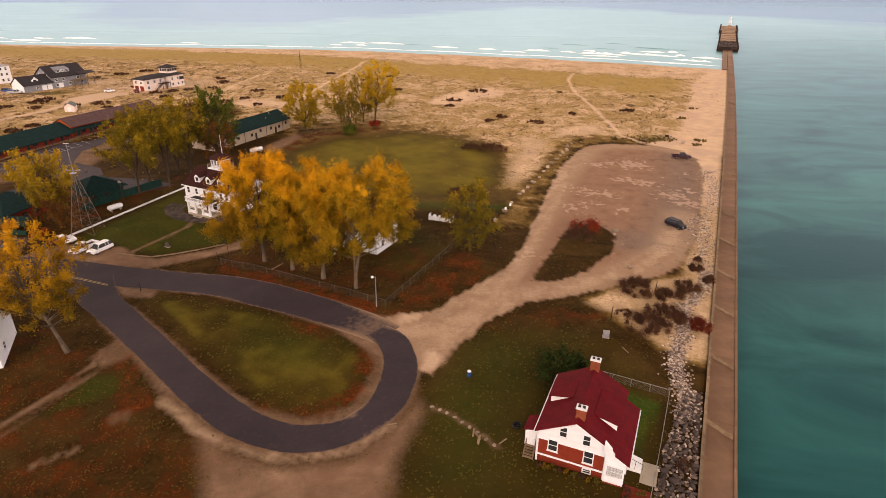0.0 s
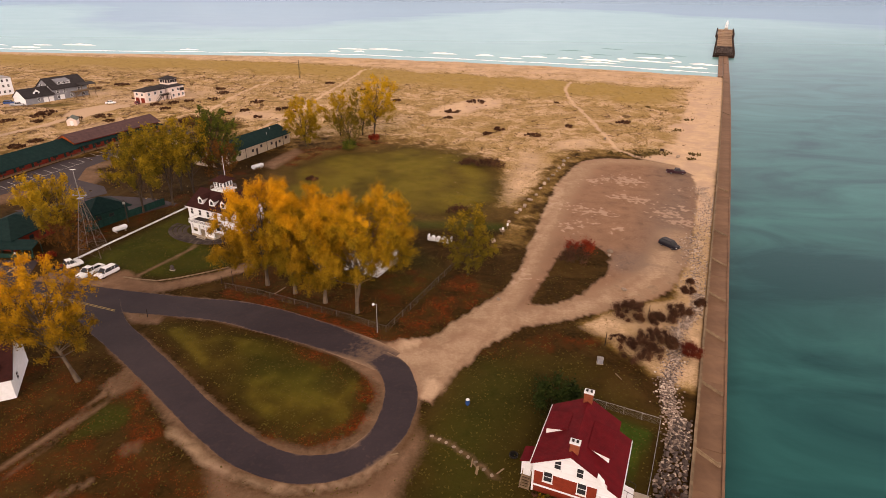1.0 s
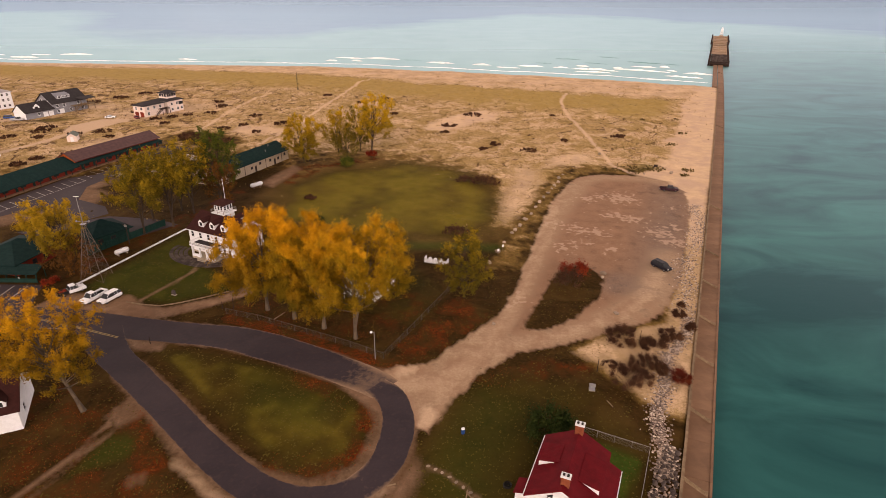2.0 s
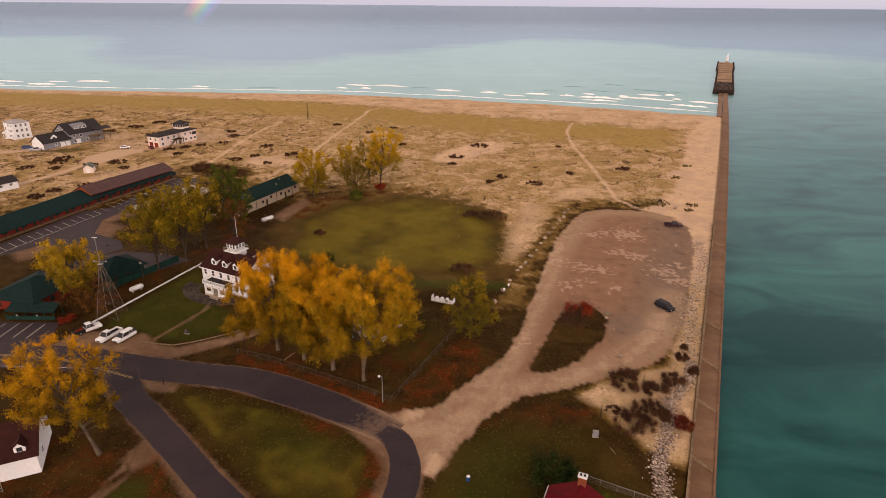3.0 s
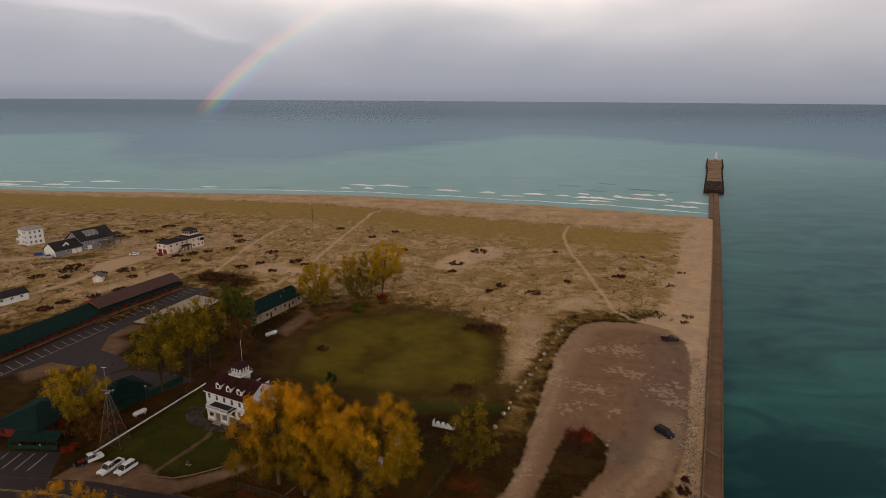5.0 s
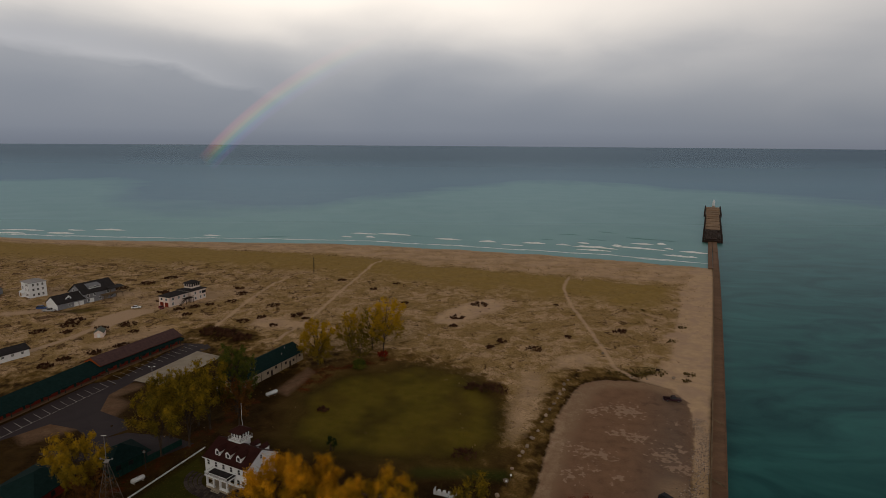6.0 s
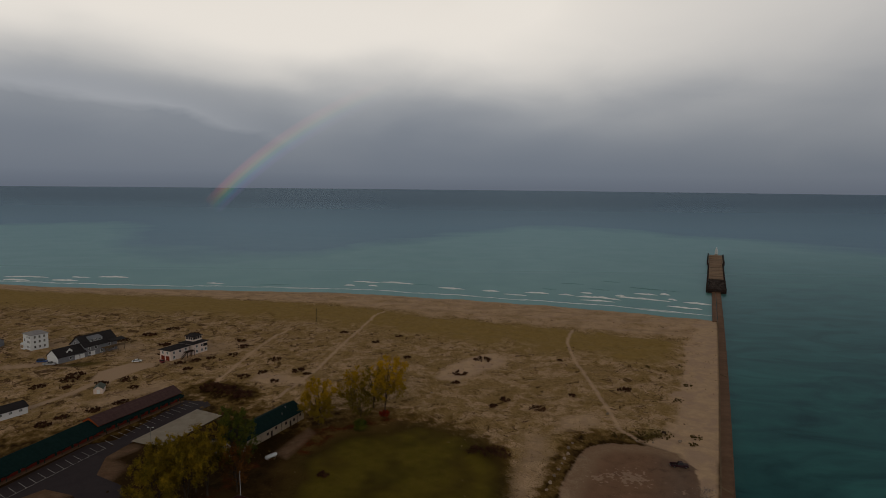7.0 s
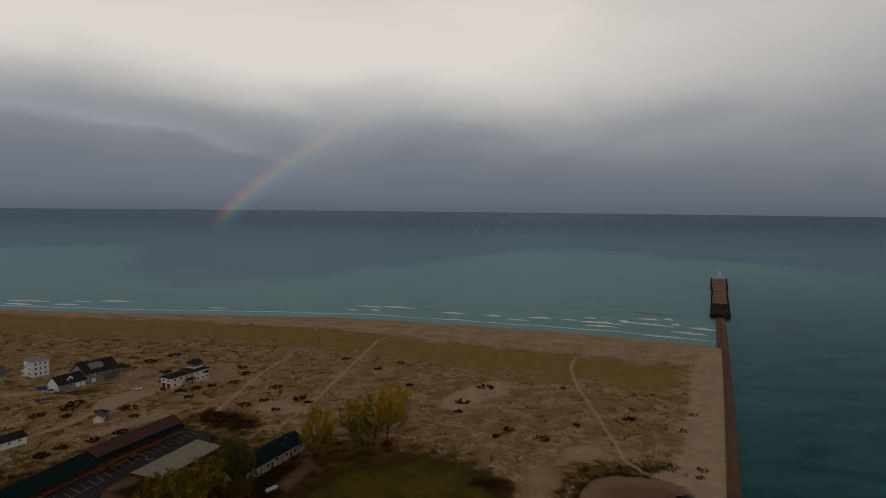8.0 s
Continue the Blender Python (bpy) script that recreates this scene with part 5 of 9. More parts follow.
def gable_roof(parent, W_, D_, H, rise, mat, over=0.4, axis="y", th=0.16, name="roof"):
    bm = bmesh.new()
    S, L_ = (W_, D_) if axis == "y" else (D_, W_)
    k = rise / (S / 2)
    for s in (-1, 1):
        e = S / 2 + s * (S / 2 + over)
        z = H - over * k
        pts = [(S / 2, H + rise + 0.02), (e, z + 0.02), (e, z + 0.02 + th), (S / 2, H + rise + 0.02 + th)]
        prism(bm, pts, -over, L_ + over, axis)
    return part(name, bm, mat, parent)


def hip_roof(parent, x0, x1, y0, y1, z, rise, mat, over=0.4, th=0.15, name="roof"):
    bm = bmesh.new()
    a0, a1, b0, b1 = x0 - over, x1 + over, y0 - over, y1 + over
    wx, wy = a1 - a0, b1 - b0
    lo = [bm.verts.new(c) for c in ((a0, b0, z), (a1, b0, z), (a1, b1, z), (a0, b1, z))]
    md = [bm.verts.new((v.co.x, v.co.y, z + th)) for v in lo]
    if wx >= wy:
        r0, r1 = bm.verts.new((a0 + wy / 2, (b0 + b1) / 2, z + th + rise)), bm.verts.new((a1 - wy / 2 + 0.01, (b0 + b1) / 2, z + th + rise))
        tops = ((md[0], md[1], r1, r0), (md[1], md[2], r1), (md[2], md[3], r0, r1), (md[3], md[0], r0))
    else:
        r0, r1 = bm.verts.new(((a0 + a1) / 2, b0 + wx / 2, z + th + rise)), bm.verts.new(((a0 + a1) / 2, b1 - wx / 2 + 0.01, z + th + rise))
        tops = ((md[0], md[1], r0), (md[1], md[2], r1, r0), (md[2], md[3], r1), (md[3], md[0], r0, r1))
    for f in tops:
        bm.faces.new(f)
    for i in range(4):
        bm.faces.new((lo[i], lo[(i + 1) % 4], md[(i + 1) % 4], md[i]))
    bm.faces.new(lo[::-1])
    return part(name, bm, mat, parent)


def dormer(parent, m, w, h, deep, mat_roof, mat_wall, pane=True):
    """A gabled dormer: front at local y 0 looking to -y, running back into the roof."""
    bm = bmesh.new()
    prism(bm, [(-w / 2, -0.4), (w / 2, -0.4), (w / 2, h), (0, h + w * 0.45), (-w / 2, h)], 0, deep, "y")
    ob = part("dormer", bm, mat_wall, parent)
    ob.matrix_basis = m
    bm = bmesh.new()
    for s in (-1, 1):
        prism(bm, [(0, h + w * 0.45 + 0.02), (s * (w / 2 + 0.15), h - 0.11), (s * (w / 2 + 0.15), h + 0.0), (0, h + w * 0.45 + 0.13)], -0.12, deep, "y")
    part("dormer_roof", bm, mat_roof, ob)
    if pane:
        bm = bmesh.new()
        box(bm, -w * 0.25, w * 0.25, -0.03, 0.01, h * 0.15, h * 0.95)
        part("dormer_pane", bm, GLASS, ob)
    return ob


def chimney(parent, x, y, z0, z1, w, d, mat=BRICK, cap=WHITE_TRIM):
    bm = bmesh.new()
    box(bm, x - w / 2, x + w / 2, y - d / 2, y + d / 2, z0, z1, 0.02)
    ob = part("chimney", bm, mat, parent, "brick chimney with a pale cap")
    bm = bmesh.new()
    box(bm, x - w / 2 - 0.09, x + w / 2 + 0.09, y - d / 2 - 0.09, y + d / 2 + 0.09, z1, z1 + 0.14, 0.02)
    part("chimney_cap", bm, cap, ob)
    for s in (-0.25, 0.25):
        bm = bmesh.new()
        box(bm, x + s * w - 0.14, x + s * w + 0.14, y - 0.16, y + 0.16, z1 + 0.14, z1 + 0.30)
        part("flue", bm, DARK_METAL, ob)
    return ob


def stair(parent, m, w, n, mat, rail=True, rise=0.18, run=0.28):
    """Steps that climb along local +y."""
    for i in range(n):
        bm = bmesh.new()
        box(bm, -w / 2, w / 2, i * run, (i + 1) * run + 0.03, (i + 1) * rise - 0.06, (i + 1) * rise, 0.01)
        ob = part("step", bm, mat, parent)
        ob.matrix_basis = m
    bm = bmesh.new()
    for s in (-1, 1):
        beam(bm, (s * (w / 2 + 0.04), 0, 0.05), (s * (w / 2 + 0.04), n * run, n * rise - 0.05), 0.06, 0.22)
    part("stringer", bm, mat, parent).matrix_basis = m
    if rail:
        bm = bmesh.new()
        for s in (-1, 1):
            beam(bm, (s * w / 2, 0, 0.95), (s * w / 2, n * run, n * rise + 0.9), 0.06, 0.06)
            for t in (0.03, 0.5, 0.97):
                beam(bm, (s * w / 2, t * n * run, t * n * rise), (s * w / 2, t * n * run, t * n * rise + 0.93), 0.06, 0.06)
        part("handrail", bm, mat, parent).matrix_basis = m


# ---- the keeper's house by the pier ----
def keeper_house():
    root = thing("keeper_house", pose(11.75, 54.0, 0, 0, 0, -23.5), "white and red shingled house with dark red roof", "house")
    W_, D_, EL, PK, RX = 7.55, 10.7, 4.5, 6.85, 4.1
    k = (PK - EL) / RX
    zr = PK - k * (W_ - RX)
    bm = bmesh.new()
    prism(bm, [(0, 3.2), (W_, 3.2), (W_, zr), (RX, PK), (0, EL)], 0, D_)
    part("upper_wall", bm, WHITE, root, "white clapboard upper wall")
    bm = bmesh.new()
    box(bm, 0, W_, 0, D_, 1.15, 3.2)
    part("middle_wall", bm, BRICK_RED, root, "dark red shingled wall")
    bm = bmesh.new()
    box(bm, -0.05, W_ + 0.03, -0.06, D_ + 0.05, 0.92, 1.15)
    part("belt_course", bm, WHITE_TRIM, root)
    bm = bmesh.new()
    box(bm, 0.0, W_, 0.0, D_, -0.2, 0.92)
    part("base_wall", bm, BRICK_RED, root, "dark red base wall")
    for x in (0.0, W_):
        bm = bmesh.new()
        box(bm, x - 0.10, x + 0.10, -0.07, 0.10, 0.0, 4.3)
        part("corner_board", bm, WHITE_TRIM, root)
    # glazed porch along the harbour side, under the long slope of the roof
    bm = bmesh.new()
    prism(bm, [(W_ + 0.02, 0.35), (9.75, 0.35), (9.75, 3.45), (W_ + 0.02, zr - 0.05)], -0.55, 9.0)
    part("porch_wall", bm, WHITE, root, "white porch wall")
    bm = bmesh.new()
    prism(bm, [(W_ + 0.1, -0.2), (9.65, -0.2), (9.65, 0.35), (W_ + 0.1, 0.35)], -0.4, 8.9)
    part("porch_base", bm, BRICK_RED, root)
    bm = bmesh.new()
    prism(bm, [(W_ - 0.25, zr - 0.6), (W_ + 1.05, zr - 0.6), (W_ - 0.25, zr + 0.75)], -0.62, -0.02)
    part("porch_gable", bm, WHITE_TRIM, root)
    porch_sash = window(root, FACE["front"](0, 0, 8.72, 2.05) @ Matrix.Translation((0, -0.55, 0)), 1.65, 1.35)
    for i in range(9):
        bm = bmesh.new()
        box(bm, -0.8, 0.8, -0.030, -0.016, -0.64 + 0.145 * i, -0.53 + 0.145 * i)
        part("blind_slat", bm, BLIND, porch_sash, "pale grey blind slat")
    bm = bmesh.new()
    box(bm, 7.85, 9.55, -0.60, -0.56, 0.75, 1.25)
    part("porch_panel", bm, WHITE_TRIM, root)
    for i in range(4):
        window(root, pose(9.75, 1.2 + 2.1 * i, 2.2, 0, 0, 90), 1.5, 1.3)
    # roof: short slope to the land side, long one to the harbour side
    th = 0.18
    bm = bmesh.new()
    prism(bm, [(RX, PK + 0.03), (-0.4, EL - 0.4 * k + 0.03), (-0.4, EL - 0.4 * k + 0.03 + th), (RX, PK + 0.03 + th)], -0.35, D_ + 0.35)
    part("roof_land_side", bm, RED_ROOF, root)
    bm = bmesh.new()
    xe = W_ + 0.95
    prism(bm, [(RX, PK + 0.03), (xe, PK - k * (xe - RX) + 0.03), (xe, PK - k * (xe - RX) + 0.03 + th), (RX, PK + 0.03 + th)], -0.35, D_ + 0.35)
    part("roof_harbour_side", bm, RED_ROOF, root)
    bm = bmesh.new()
    za, zb = PK - k * (xe - RX) + 0.03, PK - k * (10.15 - RX) + 0.03
    prism(bm, [(xe, za - 0.02), (10.15, zb), (10.15, zb + th), (xe, za + th - 0.02)], -0.75, 9.3)
    part("porch_roof", bm, RED_ROOF, root)
    bm = bmesh.new()
    prism(bm, [(RX - 0.16, PK + 0.12), (RX + 0.16, PK + 0.12), (RX, PK + 0.03 + th + 0.07)], -0.36, D_ + 0.36)
    part("ridge_cap", bm, RED_ROOF, root)
    for s in (-1, 1):                              # white edge boards of the gable
        bm = bmesh.new()
        xa = -0.4 if s < 0 else W_ + 0.5
        zz = (EL - 0.4 * k) if s < 0 else PK - k * (xa - RX)
        prism(bm, [(RX, PK - 0.22), (xa, zz - 0.22), (xa, zz + 0.03), (RX, PK + 0.03)], -0.40, -0.30)
        part("gable_board", bm, WHITE_TRIM, root)
    bm = bmesh.new()
    box(bm, -0.52, -0.40, -0.35, D_ + 0.3, EL - 0.4 * k + 0.02, EL - 0.4 * k + 0.16)
    part("gutter", bm, WHITE_TRIM, root)
    bm = bmesh.new()
    box(bm, 10.15, 10.27, -0.75, 9.3, zb + 0.0, zb + 0.14)
    part("gutter", bm, WHITE_TRIM, root)
    # shed dormers with white cheeks
    bm = bmesh.new()
    prism(bm, [(RX + 1.7, PK - k * 1.7 - 0.1), (8.1, PK - k * 4.0 - 0.15), (8.1, 5.55), (RX + 1.7, PK - k * 1.7 + 0.15)], 2.9, 7.6)
    d1 = part("dormer", bm, WHITE_TRIM, root, "white cheeked shed dormer")
    bm = bmesh.new()
    prism(bm, [(RX + 1.4, PK - k * 1.4 + 0.16), (8.4, 5.50), (8.4, 5.64), (RX + 1.4, PK - k * 1.4 + 0.30)], 2.75, 7.75)
    part("dormer_roof", bm, RED_ROOF, d1)
    bm = bmesh.new()
    prism(bm, [(RX - 1.7, PK - k * 1.7 - 0.1), (0.15, PK - k * 3.95 - 0.15), (0.15, 5.65), (RX - 1.7, PK - k * 1.7 + 0.15)], 4.9, 8.0)
    d2 = part("dormer", bm, WHITE_TRIM, root, "white cheeked shed dormer")
    bm = bmesh.new()
    prism(bm, [(RX - 1.4, PK - k * 1.4 + 0.16), (-0.15, 5.60), (-0.15, 5.74), (RX - 1.4, PK - k * 1.4 + 0.30)], 4.75, 8.15)
    part("dormer_roof", bm, RED_ROOF, d2)
    chimney(root, RX + 0.15, 0.95, 5.6, 8.15, 1.05, 0.75)
    chimney(root, RX, D_ - 0.25, 5.6, 8.3, 1.1, 0.8)
    window(root, pose(2.75, 0, 5.05), 0.72, 1.3)
    window(root, pose(5.35, 0, 4.75), 0.72, 1.3)
    window(root, pose(1.75, 0, 2.75), 0.95, 1.45)
    window(root, pose(5.75, 0, 2.5), 0.95, 1.6)
    window(root, pose(5.75, 0, 0.52), 0.8, 0.5, sill=False)
    for y in (3.9, 6.2, 8.8):
        window(root, pose(0, y, 2.6, 0, 0, -90), 0.8, 1.3)
    bm = bmesh.new()
    rod(bm, (-0.06, -0.14, 0.1), (-0.06, -0.14, 4.1), 0.06)
    part("downpipe", bm, WHITE_TRIM, root)
    # side entry with wooden steps
    bm = bmesh.new()
    box(bm, -1.75, -0.01, 1.1, 3.3, 0.8, 3.0)
    e = part("entry_porch", bm, WHITE, root, "small white side entry")
    bm = bmesh.new()
    prism(bm, [(-1.95, 2.95), (0.02, 3.6), (0.02, 3.75), (-1.95, 3.1)], 0.9, 3.5)
    part("entry_roof", bm, RED_ROOF, e)
    bm = bmesh.new()
    box(bm, -1.65, -0.1, 1.2, 3.2, -0.1, 0.8)
    part("entry_base", bm, TIMBER_DARK, e)
    door(root, pose(-0.9, 1.1, 0.95), 0.85, 1.95, WHITE_TRIM)
    stair(root, pose(-0.95, -0.35, 0), 1.1, 5, TIMBER, True)
    # concrete stoop, ramp and rail on the harbour side
    bm = bmesh.new()
    prism(bm, [(9.8, 0.0), (11.4, 0.0), (11.4, 0.55), (9.8, 0.95)], 2.6, 4.4)
    part("stoop", bm, PAPER_WHITE, root)
    for y in (2.6, 4.4):
        bm = bmesh.new()
        rod(bm, (9.9, y, 1.85), (11.5, y, 1.35), 0.03)
        for x in (9.9, 10.7, 11.5):
            rod(bm, (x, y, 0.4), (x, y, 1.85 - 0.31 * (x - 9.9)), 0.025)
        part("stoop_rail", bm, DARK_METAL, root)
    bm = bmesh.new()
    box(bm, 11.4, 13.2, 1.2, 4.6, -0.05, 0.06, 0.02)
    part("concrete_walk", bm, SLABS, root)
    bm = bmesh.new()
    box(bm, 9.9, 12.9, -2.6, 0.2, -0.05, 0.10, 0.02)
    part("planting_edge", bm, BRICK_RED, root)


keeper_house()


# ---- the old lifesaving station ----
def station():
    root = thing("lifesaving_station", pose(-59.83, 135.0, 0, 0, 0, -27.3), "white two-storey station with brown roof and lookout tower", "building")
    W_, D_, H, RISE = 14.2, 10.0, 6.0, 2.9
    bm = bmesh.new()
    gable_walls(bm, W_, D_, H, RISE, "x")
    part("wall", bm, WHITE, root)
    bm = bmesh.new()
    box(bm, -0.06, W_ + 0.06, -0.06, D_ + 0.06, -0.1, 0.45)
    part("foundation", bm, SLABS, root)
    gable_roof(root, W_, D_, H, RISE, BROWN_ROOF, 0.4, "x")
    for x in (0.0, W_):
        for s in (-1, 1):                          # white rake boards of the gables
            bm = bmesh.new()
            k = 2 * RISE / D_
            xa = -0.46 if x == 0 else W_ + 0.38
            e = D_ / 2 + s * (D_ / 2 + 0.4)
            prism(bm, [(D_ / 2, H + RISE - 0.2), (e, H - 0.4 * k - 0.2), (e, H - 0.4 * k + 0.06), (D_ / 2, H + RISE + 0.06)], xa, xa + 0.08, "x")
            part("rake_board", bm, WHITE_TRIM, root)
    bm = bmesh.new()
    box(bm, -0.4, W_ + 0.4, -0.52, -0.40, H - 0.4 * 2 * RISE / D_ - 0.02, H - 0.4 * 2 * RISE / D_ + 0.14)
    part("gutter", bm, WHITE_TRIM, root)
    for x in (1.3, 3.9, 6.5, 9.1, 11.7, 13.4):
        window(root, pose(x, 0, 4.75), 0.8, 1.3)
    for x in (11.4, 13.0):
        window(root, pose(x, 0, 1.9), 0.8, 1.35)
    for y in (1.8, 5.0, 8.2):
        window(root, pose(0, y, 4.5, 0, 0, -90), 0.8, 1.25)
        window(root, pose(0, y, 1.8, 0, 0, -90), 0.8, 1.35)
        window(root, pose(W_, y, 4.5, 0, 0, 90), 0.8, 1.25)
    window(root, pose(W_, D_ / 2, 7.1, 0, 0, 90), 0.7, 1.0)
    window(root, pose(0, D_ / 2, 7.1, 0, 0, -90), 0.7, 1.0)
    for x in (3.6, 7.2, 10.8):
        dormer(root, pose(x, 0.9, H + 0.75), 1.6, 1.15, 3.0, BROWN_ROOF, WHITE)
    for x in (9.2, 12.2):
        dormer(root, pose(x, D_ - 0.9, H + 0.75, 0, 0, 180), 1.6, 1.15, 3.0, BROWN_ROOF, WHITE)
    # porch with columns and a flat balustraded roof
    x0, x1, yf = 3.4, 10.6, -2.9
    bm = bmesh.new()
    box(bm, x0, x1, yf, -0.08, 0.0, 0.5)
    part("porch_floor", bm, SLABS, root)
    bm = bmesh.new()
    box(bm, x0 - 0.2, x1 + 0.2, yf - 0.2, -0.02, 3.2, 3.55, 0.03)
    part("porch_beam", bm, WHITE_TRIM, root)
    bm = bmesh.new()
    box(bm, x0 - 0.1, x1 + 0.1, yf - 0.1, -0.02, 3.554, 3.60)
    part("porch_roof", bm, DARK_ROOF, root)
    for i in range(4):
        bm = bmesh.new()
        x = x0 + 0.25 + i * (x1 - x0 - 0.5) / 3
        box(bm, x - 0.19, x + 0.19, yf + 0.05, yf + 0.43, 0.5, 3.2)
        box(bm, x - 0.26, x + 0.26, yf, yf + 0.5, 0.5, 0.72)
        box(bm, x - 0.26, x + 0.26, yf, yf + 0.5, 3.03, 3.2)
        part("porch_column", bm, WHITE_TRIM, root)
    for i in (0, 2):
        bm = bmesh.new()
        x = x0 + 0.52 + i * (x1 - x0 - 0.5) / 3
        box(bm, x, x + 1.7, yf + 0.12, yf + 0.3, 0.5, 1.2)
        part("porch_parapet", bm, WHITE_TRIM, root)
    bm = bmesh.new()
    box(bm, x0 - 0.15, x1 + 0.15, yf - 0.15, yf - 0.05, 4.2, 4.3)
    box(bm, x0 - 0.15, x0 - 0.05, yf - 0.05, -0.05, 4.2, 4.3)
    box(bm, x1 + 0.05, x1 + 0.15, yf - 0.05, -0.05, 4.2, 4.3)
    for i in range(37):
        box(bm, x0 - 0.13 + i * 0.204, x0 - 0.07 + i * 0.204, yf - 0.13, yf - 0.07, 3.55, 4.21)
    part("balustrade", bm, WHITE_TRIM, root)
    door(root, pose(7.0, 0, 0.5), 1.2, 2.3, TIMBER_DARK)
    for x in (4.7, 9.3):
        window(root, pose(x, 0, 2.0), 1.3, 1.8)
    stair(root, pose(7.0, yf - 0.9, 0), 2.4, 3, SLABS, False, 0.15, 0.3)
    # lookout tower
    tx, ty = 4.0, 4.9
    bm = bmesh.new()
    box(bm, tx, tx + 3.4, ty, ty + 3.4, H, 9.0)
    part("tower_wall", bm, WHITE, root, "white tower shaft")
    bm = bmesh.new()
    box(bm, tx - 0.45, tx + 3.85, ty - 0.45, ty + 3.85, 9.0, 9.22, 0.03)
    part("tower_gallery", bm, WHITE_TRIM, root)
    bm = bmesh.new()
    for x0, x1, y0, y1 in ((-0.4, 3.8, -0.4, -0.34), (-0.4, 3.8, 3.74, 3.8), (-0.4, -0.34, -0.34, 3.74), (3.74, 3.8, -0.34, 3.74)):
        box(bm, tx + x0, tx + x1, ty + y0, ty + y1, 10.0, 10.07)
        box(bm, tx + x0, tx + x1, ty + y0, ty + y1, 9.6, 9.65)
    for x, y in ((-0.37, -0.37), (3.77, -0.37), (-0.37, 3.77), (3.77, 3.77), (1.7, -0.37), (1.7, 3.77), (-0.37, 1.7), (3.77, 1.7)):
        box(bm, tx + x - 0.04, tx + x + 0.04, ty + y - 0.04, ty + y + 0.04, 9.22, 10.0)
    part("gallery_rail", bm, STEEL, root)
    bm = bmesh.new()
    box(bm, tx + 0.2, tx + 3.2, ty + 0.2, ty + 3.2, 9.22, 11.3)
    part("lookout_room", bm, WHITE_TRIM, root)
    for i in range(3):
        q = 0.75 + i * 0.95
        window(root, pose(tx + q, ty + 0.2, 10.5), 0.62, 0.95, sill=False)
        window(root, pose(tx + 3.2, ty + q, 10.5, 0, 0, 90), 0.62, 0.95, sill=False)
        window(root, pose(tx + 0.2, ty + q, 10.5, 0, 0, -90), 0.62, 0.95, sill=False)
    hip_roof(root, tx + 0.2, tx + 3.2, ty + 0.2, ty + 3.2, 11.3, 1.25, BROWN_ROOF, 0.6)


station()


def station_court():
    bm = bmesh.new()
    rng = random.Random(3)
    root = thing("station_court", pose(-59.6, 136.4, 0, 0, 0, -27.3) @ pose(5.2, 0, 0), "rounded apron of grey paving stones round the station porch", "paving", kind="structure")
    kinds = []
    for k in range(4):
        b2 = bmesh.new()
        box(b2, -0.42, 0.42, -0.42, 0.42, 0, 0.07, 0.04)
        for v in b2.verts:
            v.co.x += rng.uniform(-0.05, 0.05)
            v.co.y += rng.uniform(-0.05, 0.05)
        me = bpy.data.meshes.new("paving_stone")
        b2.to_mesh(me)
        b2.free()
        me.materials.append(ROCK)
        kinds.append(me)
    bm.free()
    n = 0
    for ring in range(4):
        r = 4.6 + ring * 0.95
        m_ = int(math.pi * r * 1.6 / 0.95)
        for i in range(m_):
            a = math.pi * (1.02 + 0.96 * i / (m_ - 1))
            x, y = r * 1.35 * math.cos(a), -0.6 + r * 0.95 * math.sin(a)
            shared("paving_stone", kinds[(i + ring) % 4], root, pose(x, y, 0.0, 0, 0, math.degrees(a) + rng.uniform(-4, 4)))
            n += 1


station_court()


# ---- house among the golden trees ----
def tree_house():
    root = thing("cottage", pose(-20.5, 113.5, 0, 0, 0, -27), "white cottage with red-brown roof and outside stairs behind trees", "house")
    bm = bmesh.new()
    gable_walls(bm, 9.5, 8.5, 4.6, 2.6, "x")
    part("wall", bm, WHITE, root)
    gable_roof(root, 9.5, 8.5, 4.6, 2.6, BROWN_ROOF, 0.4, "x")
    for x in (1.6, 4.6, 7.8):
        window(root, pose(x, 0, 1.7), 0.9, 1.3)
        window(root, pose(x, 0, 3.9), 0.8, 1.0)
    for y in (2.2, 6.0):
        window(root, pose(9.5, y, 1.8, 0, 0, 90), 0.9, 1.3)
        window(root, pose(9.5, y, 4.2, 0, 0, 90), 0.8, 1.1)
    chimney(root, 6.2, 4.3, 6.6, 8.4, 0.8, 0.7)
    bm = bmesh.new()
    box(bm, -0.2, 3.2, -2.0, -0.02, 1.3, 1.5)
    part("landing", bm, WHITE_TRIM, root)
    for x, y in ((-0.1, -1.9), (3.1, -1.9), (-0.1, -0.2), (3.1, -0.2)):
        bm = bmesh.new()
        box(bm, x - 0.06, x + 0.06, y - 0.06, y + 0.06, 0, 2.45)
        part("landing_post", bm, WHITE_TRIM, root)
    door(root, pose(1.0 - 0.6, 0, 1.5), 0.9, 2.0, BROWN_ROOF)
    stair(root, pose(1.5, -4.5, 0), 1.3, 8, WHITE_TRIM, True, 0.18, 0.31)


tree_house()


